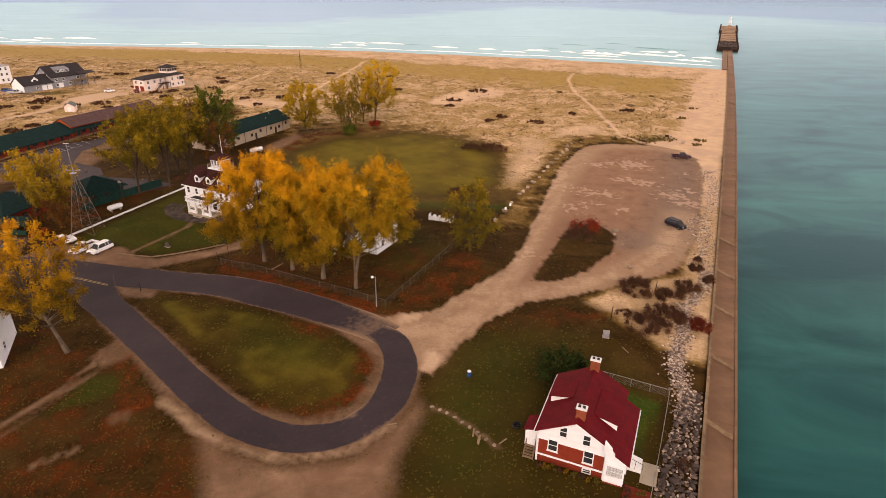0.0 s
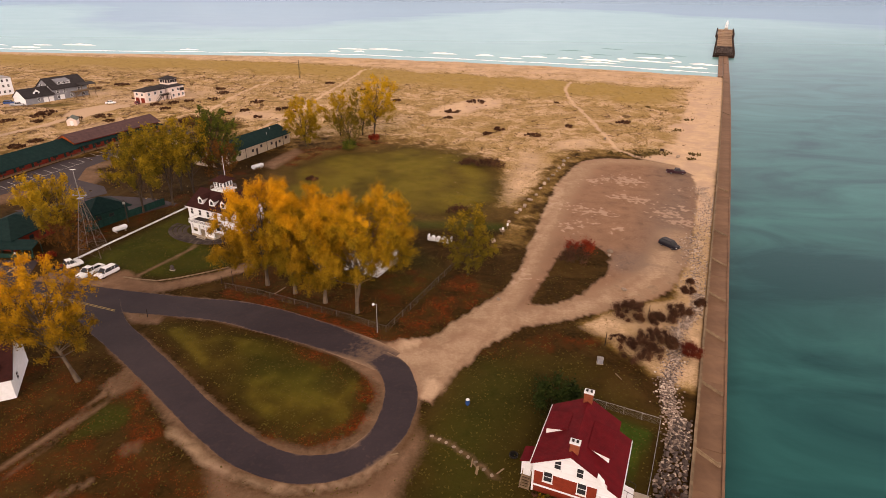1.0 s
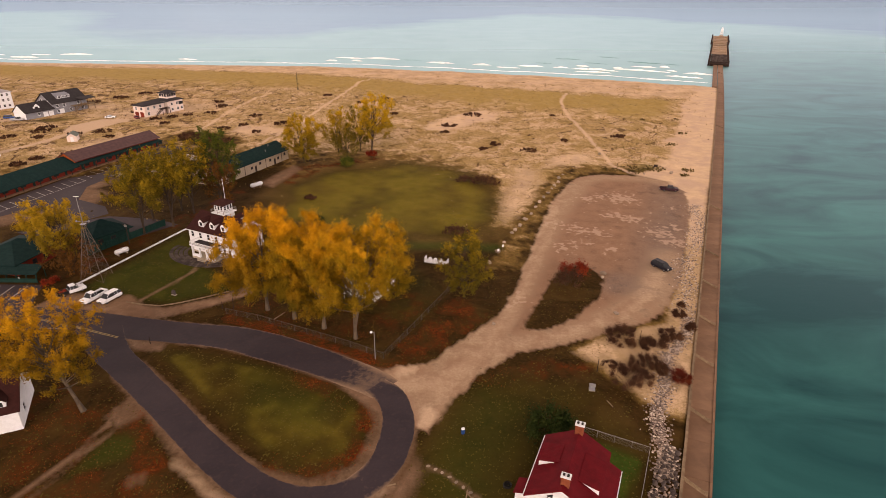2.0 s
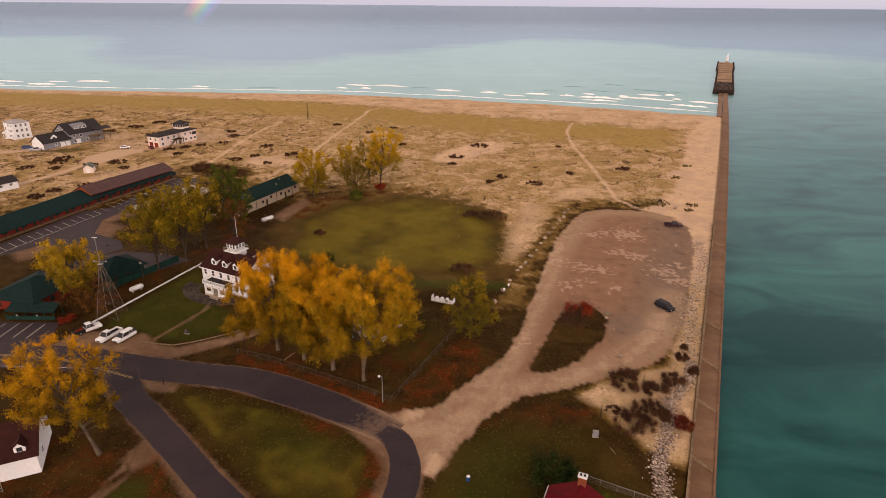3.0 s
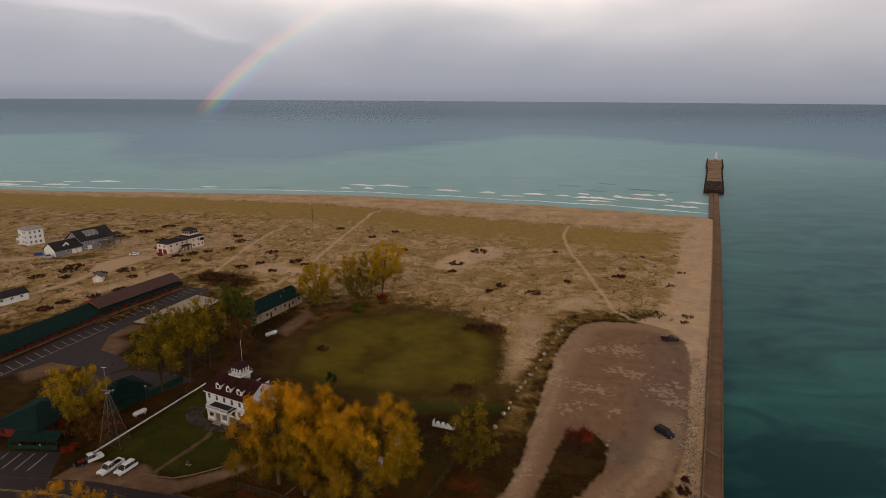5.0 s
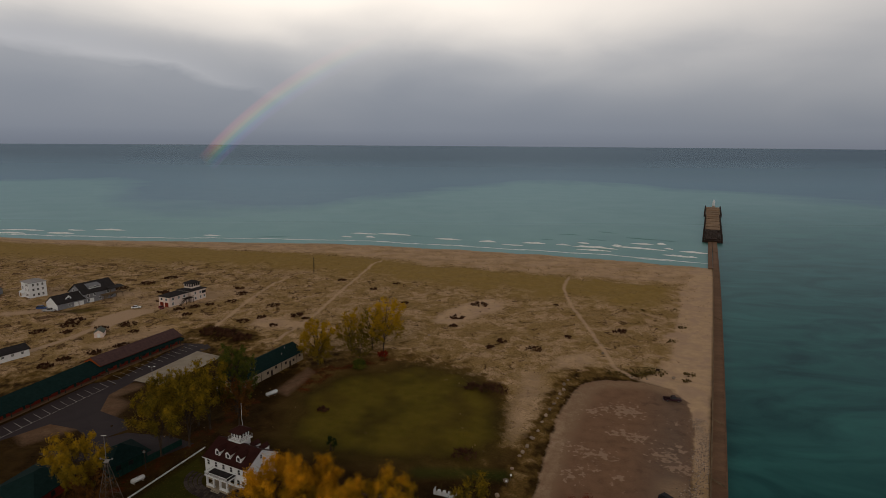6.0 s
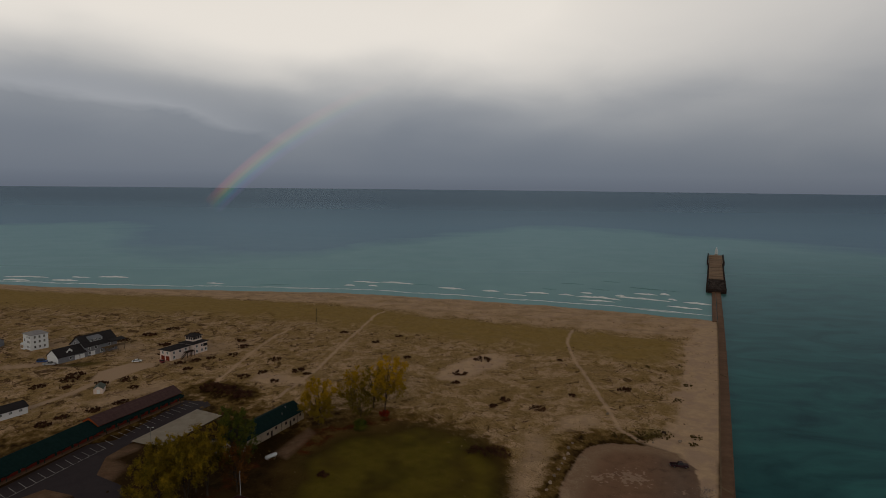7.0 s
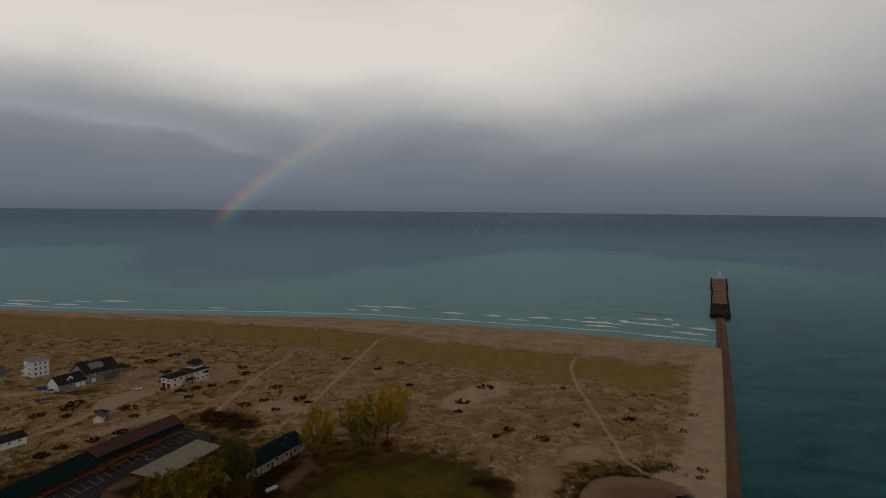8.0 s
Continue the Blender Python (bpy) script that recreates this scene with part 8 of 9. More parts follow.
# ---- stones ----
def riprap():
    rng = random.Random(4)
    root = thing("riprap", PIER, "grey quarry stones banked against the pier wall", "stones", kind="structure")
    kinds = [rock_mesh("stone", 80 + k, ROCK, 0.9, (13, 0.17, 0.34)) for k in range(9)]
    n = 0
    for u in np.arange(-16, 19, 0.86):
        wide = 4.2 - max(0, (u - 4)) * 0.10
        v = -0.75
        while v > -wide and n < 290:
            s = rng.uniform(0.8, 1.4) * (1.0 if u < 6 else 0.75)
            shared("stone", kinds[n % 9], root, pose(v, u + rng.uniform(-0.3, 0.3), 0.10 + rng.uniform(-0.1, 0.25), rng.uniform(-25, 25), rng.uniform(-25, 25), rng.uniform(0, 360)) @ Matrix.Diagonal((s * rng.uniform(0.8, 1.3), s * rng.uniform(0.8, 1.2), s, 1)))
            n += 1
            v -= s * rng.uniform(0.75, 1.0)
    # small broken stone further out, one scatter
    small = [rock_mesh("chip", 95 + k, ROCK_PALE, 0.7) for k in range(3)]
    verts, faces = [], []
    base_v = [np.array([tuple(p.co) for p in me.vertices]) for me in small]
    base_f = [np.array([tuple(p.vertices) for p in me.polygons]) for me in small]
    for i in range(7000):
        u = rng.uniform(-18, 20) if i < 900 else (rng.uniform(14, 132) if i % 3 else rng.uniform(14, 60))
        mid_v = (-3.6 if u < 45 else -2.7) + 0.9 * math.sin(u * 0.13) - 0.5 * math.sin(u * 0.31)
        v = min(-0.6, rng.gauss(mid_v, 0.75 if u < 60 else 1.4))
        s = rng.uniform(0.12, 0.42) * (1.2 if u < 30 else 1.0)
        if i < 900:
            v, s = rng.uniform(-4.4 + max(0, u - 4) * 0.08, -0.4), rng.uniform(0.3, 0.6)
        k = i % 3
        a = rng.uniform(0, 6.28)
        R = np.array(((math.cos(a), -math.sin(a), 0), (math.sin(a), math.cos(a), 0), (0, 0, 1)))
        off = len(verts) and sum(len(q) for q in verts)
        verts.append(base_v[k] @ R.T * s + np.array((v + float(bow(u)), u, 0.08 * s)))
        faces.append(base_f[k] + off)
    V = np.concatenate(verts)
    F = np.concatenate(faces)
    V = np.stack([28.2 + V[:, 1] * UX + V[:, 0] * UY, 47.75 + V[:, 1] * UY - V[:, 0] * UX, V[:, 2]], -1)
    ob = cards_ob("broken_stone", V, F, ROCK_CHIPS)
    tagged(ob, "pale broken stone strewn beside the pier wall", "stones", kind="stuff")


mat, n_, b_ = surface("stone_chips", 0.9, 0, 0.2)
put(n_, b_, n_.ramp(n_.add("ShaderNodeNewGeometry").outputs["Random Per Island"], [(0.0, (0.07, 0.052, 0.048)), (0.45, (0.19, 0.145, 0.12)), (0.8, (0.40, 0.31, 0.255)), (1.0, (0.60, 0.52, 0.45))]))
ROCK_CHIPS = mat
riprap()


def boulders():
    rng = random.Random(14)
    kinds = [rock_mesh("boulder", 120 + k, ROCK_PALE, 0.75) for k in range(5)]
    spots = [(45.2, 198.7), (43.4, 194.6), (42, 190.6), (40.3, 186.7), (38.8, 183), (36.8, 178.9), (34.8, 174.8), (32.7, 170.4), (30.8, 166.1), (28.2, 160.7), (26.2, 156), (23.8, 151.2), (22.2, 148.3), (20.9, 146.2), (18.5, 140), (16.1, 133.9), (13.8, 127.5), (38.6, 120.2), (39.6, 122.0),
             (65.3, 226.8), (69.0, 201.4), (74.4, 200.0), (84.0, 201.0), (-6.1, 250.0), (12.0, 100.2), (37.5, 104.0)]
    for i, (x, y) in enumerate(spots):
        s = rng.uniform(1.0, 1.75)
        ob = new("boulder", kinds[i % 5])
        ob.matrix_basis = pose(x + rng.uniform(-0.3, 0.3), y, height_at(x, y) + 0.2 * s, 0, 0, rng.uniform(0, 360)) @ Matrix.Diagonal((s * 1.2, s, s, 1))
        tagged(ob, "pale boulder marking the edge of the gravel lot" if i < 17 else "lone pale boulder on sandy ground", "boulder", "boulders round the gravel lot" if i < 17 else "lone boulders")


boulders()


# ---- vehicles ----
def wheel_set(root, spots, r=0.36, w=0.24):
    for x, y in spots:
        s = 1 if x > 0 else -1
        bm = bmesh.new()
        rod(bm, (x - w / 2, y, r), (x + w / 2, y, r), r, r, 16)
        wh = part("wheel", bm, TYRE, root)
        bm = bmesh.new()
        rod(bm, (x + s * (w / 2 - 0.02), y, r), (x + s * (w / 2 + 0.015), y, r), r * 0.62, r * 0.5, 10)
        part("rim", bm, CHROME, wh)


def shell(bm, sections):
    """A body from cross sections along y: (y, half width low, half width high, z low, z high)."""
    rings = []
    for y, wl, wh, zl, zh in sections:
        k = min(0.12, (zh - zl) * 0.3)
        rings.append([bm.verts.new(c) for c in ((-wl, y, zl), (wl, y, zl), (wl + 0.03, y, zl + k), (wh + 0.02, y, zh - k), (wh - 0.10, y, zh), (-wh + 0.10, y, zh), (-wh - 0.02, y, zh - k), (-wl - 0.03, y, zl + k))])
    for p, q in zip(rings, rings[1:]):
        for i in range(8):
            bm.faces.new((p[i], p[(i + 1) % 8], q[(i + 1) % 8], q[i]))
    bm.faces.new(rings[0][::-1])
    bm.faces.new(rings[-1])
    bmesh.ops.recalc_face_normals(bm, faces=bm.faces[:])
    return bm


def car(m, paint, label, kind="suv", category="car", group="", second=None, load=None):
    root = thing({"suv": "suv", "pickup": "pickup_truck", "sedan": "car"}[kind], m, label, category, group)
    L_ = {"suv": 4.9, "pickup": 5.7, "sedan": 4.7}[kind]
    Hb, Ht = {"suv": (1.05, 1.78), "pickup": (1.08, 1.85), "sedan": (0.92, 1.44)}[kind]
    y0 = -L_ / 2
    rear = second or paint
    if kind == "pickup":
        bm = bmesh.new()
        shell(bm, [(y0, 0.80, 0.80, 0.45, 0.85), (y0 + 0.12, 0.92, 0.88, 0.40, 1.02), (y0 + 1.3, 0.94, 0.92, 0.36, Hb), (y0 + 3.35, 0.94, 0.92, 0.36, Hb)])
        part("body", bm, paint, root)
        bm = bmesh.new()
        yb = y0 + 3.42
        box(bm, -0.94, 0.94, yb, -y0, 0.45, 0.66, 0.03)
        for s in (-1, 1):
            box(bm, s * 0.90 - 0.06, s * 0.90 + 0.06, yb, -y0, 0.66, 1.12, 0.03)
        box(bm, -0.84, 0.84, yb, yb + 0.08, 0.66, 1.12)
        part("bed", bm, rear, root, "dark open truck bed" if second else "")
        bm = bmesh.new()
        box(bm, -0.84, 0.84, -y0 - 0.09, -y0, 0.66, 1.12, 0.02)
        part("tailgate", bm, rear, root)
        bm = bmesh.new()
        box(bm, -0.83, 0.83, yb + 0.085, -y0 - 0.095, 0.662, 0.70)
        part("bed_liner", bm, TYRE, root)
        cab = [(y0 + 1.25, 0.88, 0.80, Hb - 0.02, Hb + 0.05), (y0 + 1.85, 0.88, 0.74, Hb - 0.02, Ht - 0.06), (y0 + 3.1, 0.88, 0.74, Hb - 0.02, Ht - 0.05), (y0 + 3.32, 0.88, 0.80, Hb - 0.02, Hb + 0.25)]
        roof_y = (y0 + 1.9, y0 + 3.08)
    elif kind == "suv":
        bm = bmesh.new()
        shell(bm, [(y0, 0.78, 0.76, 0.42, 0.80), (y0 + 0.12, 0.90, 0.86, 0.36, 0.98), (y0 + 1.15, 0.94, 0.91, 0.34, Hb), (-y0 - 0.2, 0.94, 0.91, 0.34, Hb), (-y0, 0.86, 0.84, 0.45, Hb - 0.08)])
        part("body", bm, paint, root)
        cab = [(y0 + 1.05, 0.88, 0.82, Hb - 0.02, Hb + 0.04), (y0 + 1.75, 0.88, 0.74, Hb - 0.02, Ht - 0.05), (-y0 - 0.6, 0.88, 0.74, Hb - 0.02, Ht - 0.04), (-y0 - 0.12, 0.88, 0.80, Hb - 0.02, Hb + 0.3)]
        roof_y = (y0 + 1.85, -y0 - 0.5)
    else:
        bm = bmesh.new()
        shell(bm, [(y0, 0.74, 0.70, 0.36, 0.66), (y0 + 0.15, 0.86, 0.82, 0.30, 0.78), (y0 + 1.3, 0.90, 0.86, 0.28, Hb), (-y0 - 0.9, 0.90, 0.86, 0.28, Hb), (-y0 - 0.1, 0.86, 0.82, 0.32, 0.88), (-y0, 0.78, 0.74, 0.40, 0.80)])
        part("body", bm, paint, root)
        cab = [(y0 + 1.25, 0.82, 0.76, Hb - 0.02, Hb + 0.03), (y0 + 2.05, 0.82, 0.64, Hb - 0.02, Ht - 0.04), (y0 + 3.3, 0.82, 0.64, Hb - 0.02, Ht - 0.05), (-y0 - 0.65, 0.82, 0.74, Hb - 0.02, Hb + 0.03)]
        roof_y = (y0 + 2.05, y0 + 3.3)
    bm = bmesh.new()
    shell(bm, cab)
    part("cabin", bm, GLASS, root, "dark glazed cabin")
    bm = bmesh.new()
    wr = 0.70 if kind != "sedan" else 0.62
    box(bm, -wr, wr, roof_y[0], roof_y[1], Ht - 0.07, Ht, 0.03)
    part("roof", bm, paint, root)
    for s in (-1, 1):
        for yy in ((roof_y[0] + roof_y[1]) / 2, roof_y[0] + (roof_y[1] - roof_y[0]) * (0.97 if kind != "suv" else 0.76)):
            part("pillar", beam(bmesh.new(), (s * 0.895, yy, Hb - 0.02), (s * (wr + 0.06), yy, Ht - 0.04), 0.05, 0.10), paint, root)
        part("pillar", beam(bmesh.new(), (s * 0.86, cab[0][0] + 0.08, Hb), (s * (wr + 0.03), roof_y[0] + 0.02, Ht - 0.03), 0.07, 0.07), paint, root)
    wheel_set(root, [(s * 0.82, y) for s in (-1, 1) for y in (y0 + 0.95, -y0 - (1.2 if kind == "pickup" else 1.0))], 0.38 if kind != "sedan" else 0.33)
    for s in (-1, 1):
        bm = bmesh.new()
        box(bm, s * 0.66 - 0.17, s * 0.66 + 0.17, y0 - 0.01, y0 + 0.13, 0.68 if kind != "sedan" else 0.58, 0.86 if kind != "sedan" else 0.70, 0.02)
        part("headlight", bm, LAMP_CLEAR, root)
        bm = bmesh.new()
        box(bm, s * 0.80 - 0.09, s * 0.80 + 0.09, -y0 - 0.08, -y0 + 0.015, 0.75, 1.02, 0.02)
        part("tail_light", bm, LAMP_RED, root)
        bm = bmesh.new()
        box(bm, s * 0.99 - 0.09, s * 0.99 + 0.09, cab[0][0] + 0.3, cab[0][0] + 0.42, Hb, Hb + 0.16, 0.02)
        part("mirror", bm, paint, root)
    bm = bmesh.new()
    box(bm, -0.48, 0.48, y0 - 0.015, y0 + 0.06, 0.58, 0.80, 0.01)
    part("grille", bm, TYRE, root)
    for yy in (y0 - 0.06, -y0 - 0.05):
        bm = bmesh.new()
        box(bm, -0.84, 0.84, yy, yy + 0.12, 0.38, 0.56, 0.03)
        part("bumper", bm, DARK_METAL if kind != "pickup" else CHROME, root)
    if load:
        bm = bmesh.new()
        rng = random.Random(2)
        for i in range(6):
            x, y = rng.uniform(-0.5, 0.5), -y0 - 0.5 - rng.random() * 1.4
            box(bm, x - 0.25, x + 0.25, y - 0.3, y + 0.3, 0.705, 0.95 + 0.2 * rng.random(), 0.03)
        part("load", bm, load, root, "red gear in the truck bed")
    return root


TRUCKS = "parked white trucks beside the station lawn"
car(pose(-67.6, 109.9, 0.0, 0, 0, -22), CAR_WHITE, "white sport utility vehicle parked beside the station lawn", "suv", group=TRUCKS)
car(pose(-71.1, 110.3, 0.0, 0, 0, -20), CAR_WHITE, "white pickup truck parked beside another white vehicle", "pickup", "truck", group=TRUCKS)
car(pose(-77.3, 112.9, 0.0, 0, 0, 139), CAR_WHITE, "white pickup with black bed carrying red gear", "pickup", "truck", second=CAR_BLACK, load=BRICK_RED)
car(pose(54.0, 125.2, 0.03, 0, 0, 31), CAR_BLUE, "dark blue car parked on the gravel lot", "suv")
car(pose(76.6, 182.2, 0.03, 0, 0, 82), CAR_MAROON, "plum-coloured pickup truck parked on the gravel lot", "pickup", "truck")
car(pose(-156.5, 288.5, 0.0, 0, 0, 108), CAR_WHITE, "white car parked on the sandy drive", "sedan")
car(pose(-143.5, 288.0, 0.0, 0, 0, 40), CAR_RED, "red car parked before the cream house", "sedan")
car(pose(-196.5, 281.5, 0.0, 0, 0, 100), CAR_SILVER, "silver pickup parked beside the grey house", "pickup", "truck")
car(pose(-203.0, 286.0, 0.0, 0, 0, 100), CAR_BLUE2, "blue and white van parked beside the grey house", "suv", second=CAR_WHITE)


# ---- fences, walls, poles, tanks ----
def wire_fence(name, pts, high, label, gap_=3.0, cell=0.32, wire=STEEL):
    root = thing(name, pose(0, 0, 0), label, "fence")
    for a, b in zip(pts, pts[1:]):
        a, b = Vector((*a, 0)), Vector((*b, 0))
        L_ = (b - a).length
        d = (b - a) / L_
        n = max(1, round(L_ / gap_))
        for i in range(n + 1):
            bm = bmesh.new()
            p = a + d * L_ * i / n
            rod(bm, p - Vector((0, 0, 0.1)), p + Vector((0, 0, high + 0.08)), 0.045, 0.045, 6)
            part("fence_post", bm, wire, root)
        bm = bmesh.new()
        rod(bm, a + Vector((0, 0, high)), b + Vector((0, 0, high)), 0.035, 0.035, 6)
        part("top_rail", bm, wire, root)
        verts, faces = [], []
        side = Vector((d.y, -d.x, 0)) * 0.006
        for s in (0, 1):
            x = -high
            while x < L_:
                t0, t1 = max(0.0, x), min(L_, x + high)
                z0, z1 = (t0 - x, t1 - x) if s == 0 else (high - (t0 - x), high - (t1 - x))
                if t1 > t0:
                    k = len(verts)
                    w = Vector((0, 0, 0.012))
                    for t, z in ((t0, z0), (t1, z1)):
                        p = a + d * t + Vector((0, 0, z)) + side * (1 - 2 * s)
                        verts += [tuple(p - w), tuple(p + w)]
                    faces.append((k, k + 2, k + 3, k + 1))
                x += cell
        data_ob("wire_mesh", verts, faces, wire, root)
    return root


OLD_WIRE = worn("old_wire", (0.105, 0.088, 0.070), (0.07, 0.058, 0.048), 0.7, 2.0)
wire_fence("chain_link_fence", [(-41.5, 104.2), (-34.4, 101.7), (-23.8, 96.6), (-15.0, 92.3), (-8.6, 88.6), (-3.4, 99.1), (3.1, 112.5), (5.0, 118.0)], 1.3, "weathered chain-link fence round the tree yard", 3.0, 0.4, OLD_WIRE)
wire_fence("garden_fence", [(22.3, 69.8), (31.2, 65.3), (26.6, 55.4), (22.2, 46.2), (19.5, 40.0)], 1.2, "pale wire garden fence beside the red-roofed house", 2.4)


def white_wall():
    root = thing("low_white_wall", pose(-79.0, 114.2, 0), "low white painted wall along the station lawn", "wall")
    d = Vector((-66.0 + 79.0, 149.8 - 114.2, 0))
    L_ = d.length
    ang = math.degrees(math.atan2(d.y, d.x))
    n = 13
    for i in range(n):
        bm = bmesh.new()
        box(bm, i * L_ / n + 0.02, (i + 1) * L_ / n - 0.02, -0.09, 0.09, -0.1, 0.30, 0.02)
        part("wall_block", bm, WHITE_TRIM, root).matrix_basis = pose(0, 0, 0, 0, 0, ang)
        bm = bmesh.new()
        box(bm, i * L_ / n + 0.01, (i + 1) * L_ / n - 0.01, -0.12, 0.12, 0.30, 0.36, 0.015)
        part("coping", bm, WHITE_TRIM, root).matrix_basis = pose(0, 0, 0, 0, 0, ang)


white_wall()


def lattice_tower(x, y, h, w):
    root = thing("lattice_tower", pose(x, y, 0, 0, 0, 4), "slim steel lattice tower with lamp arms and a tall mast", "tower")
    legs = [(-w, -w), (w, -w), (w, w), (-w, w)]
    top = 0.22

    def at(i, z):
        k = 1 - z / h * (1 - top / w)
        return Vector((legs[i % 4][0] * k, legs[i % 4][1] * k, z))
    for i in range(4):
        bm = bmesh.new()
        beam(bm, at(i, 0), at(i, h), 0.085, 0.085)
        part("leg", bm, RUSTY, root)
    n = 6
    for j in range(n):
        z0, z1 = h * j / n, h * (j + 1) / n
        for i in range(4):
            for p, q in ((at(i, z1), at(i + 1, z1)), (at(i, z0), at(i + 1, z1)), (at(i + 1, z0), at(i, z1))):
                bm = bmesh.new()
                beam(bm, p, q, 0.026, 0.026)
                part("brace", bm, RUSTY, root)
    bm = bmesh.new()
    box(bm, -0.5, 0.5, -0.5, 0.5, h, h + 0.08)
    part("platform", bm, STEEL, root)
    for s, a in ((-1, 0.25), (1, -0.1)):
        bm = bmesh.new()
        beam(bm, (0, 0, h + 0.5), (s * 1.3, a, h + 0.6), 0.08, 0.08)
        rod(bm, (s * 1.2, a, h + 0.5), (s * 1.45, a, h + 0.75), 0.13, 0.2, 8)
        part("lamp_arm", bm, STEEL, root)
    bm = bmesh.new()
    rod(bm, (0, 0, h + 0.08), (0, 0, h + 6.3), 0.09, 0.06, 8)
    part("mast", bm, STEEL, root)
    bm = bmesh.new()
    beam(bm, (-0.55, 0, h + 6.3), (0.55, 0, h + 6.3), 0.12, 0.12)
    part("antenna", bm, LAMP_CLEAR, root)


RUSTY = worn("weathered_steel", (0.20, 0.16, 0.135), (0.13, 0.10, 0.085), 0.7, 2.0, vary=0.2)
lattice_tower(-75.4, 119.8, 13.1, 2.4)


def street_lamp():
    root = thing("street_lamp", pose(-10.1, 88.6, 0), "slim grey lamp post with a round white lamp", "lamp post")
    bm = bmesh.new()
    rod(bm, (0, 0, 0), (0, 0, 5.7), 0.09, 0.06, 8)
    part("pole", bm, STEEL, root)
    bm = bmesh.new()
    beam(bm, (0, 0, 5.55), (-0.45, -0.1, 5.75), 0.05, 0.05)
    part("arm", bm, STEEL, root)
    bm = bmesh.new()
    bmesh.ops.create_uvsphere(bm, u_segments=10, v_segments=7, radius=0.24, matrix=Matrix.Translation((-0.5, -0.12, 5.7)))
    part("lamp_globe", bm, PAPER_WHITE, root, "white glass globe", True)


street_lamp()


def lot_lamp(x, y, h, label):
    root = thing("lot_lamp", pose(x, y, 0), label, "lamp post", "lamps on the motel lot")
    bm = bmesh.new()
    rod(bm, (0, 0, 0), (0, 0, h), 0.11, 0.07, 8)
    part("pole", bm, STEEL, root)
    for s in (-1, 1):
        bm = bmesh.new()
        beam(bm, (0, 0, h - 0.1), (s * 0.9, 0, h + 0.05), 0.07, 0.07)
        part("arm", bm, STEEL, root)
        bm = bmesh.new()
        box(bm, s * 0.9 - 0.3, s * 0.9 + 0.3, -0.16, 0.16, h, h + 0.15, 0.03)
        part("lamp_head", bm, PAPER_WHITE, root)


lot_lamp(-101.5, 193.0, 6.5, "grey lamp post beside the concrete slab")


def pole(x, y, h, label, r=0.13, name="utility_pole", arm=True):
    root = thing(name, pose(x, y, 0), label, "pole")
    bm = bmesh.new()
    rod(bm, (0, 0, -0.1), (0.06, 0, h), r, r * 0.7, 8)
    part("post", bm, TIMBER_DARK, root)
    if arm:
        bm = bmesh.new()
        beam(bm, (-0.7, 0, h - 0.5), (0.75, 0, h - 0.5), 0.1, 0.12)
        part("cross_arm", bm, TIMBER_DARK, root)
        bm = bmesh.new()
        box(bm, -0.3, 0.3, -0.25, 0.05, h * 0.82, h * 0.82 + 0.6, 0.05)
        part("transformer", bm, STEEL, root)


pole(-76.8, 138.3, 6.0, "short dark utility pole beside the tank")
pole(28.6, 84.8, 2.6, "weathered grey post on the sand", 0.09, "post", False)
pole(-52.0, 93.4, 1.7, "short dark post at the tip of the grass island", 0.08, "post", False)
pole(-40.5, 105.8, 3.2, "thin dark post at the yard gate", 0.07, "post", False)
pole(-43.0, 106.4, 1.6, "dark gate post beside the drive", 0.09, "post", False)
pole(39.0, 94.2, 2.4, "pale leaning stake among thickets", 0.06, "post", False)


def flagpole():
    root = thing("flagpole", pose(-54.1, 146.5, 0), "tall white flagpole behind the station", "flagpole")
    bm = bmesh.new()
    rod(bm, (0, 0, 0), (0, 0, 14.6), 0.09, 0.04, 8)
    part("pole", bm, WHITE_TRIM, root)
    bm = bmesh.new()
    bmesh.ops.create_uvsphere(bm, u_segments=8, v_segments=6, radius=0.14, matrix=Matrix.Translation((0, 0, 14.7)))
    part("ball", bm, CHROME, root)


flagpole()


def radio_mast():
    root = thing("radio_mast", pose(-83.7, 371.9, height_at(-83.7, 371.9) - 0.1), "thin grey lattice mast on the dune", "mast")
    for a in (0, 120, 240):
        bm = bmesh.new()
        x, y = 0.5 * math.cos(radians(a)), 0.5 * math.sin(radians(a))
        rod(bm, (x, y, 0), (x * 0.3, y * 0.3, 11), 0.07, 0.05, 5)
        part("leg", bm, DARK_METAL, root)
    for z in np.arange(1, 10.5, 1.0):
        bm = bmesh.new()
        k = 0.5 * (1 - 0.7 * z / 11)
        pts = [Vector((k * math.cos(radians(a)), k * math.sin(radians(a)), z)) for a in (0, 120, 240)]
        for p, q in zip(pts, pts[1:] + pts[:1]):
            rod(bm, p, q + Vector((0, 0, 0.5)), 0.03, 0.03, 4)
        part("bracing", bm, DARK_METAL, root)


radio_mast()


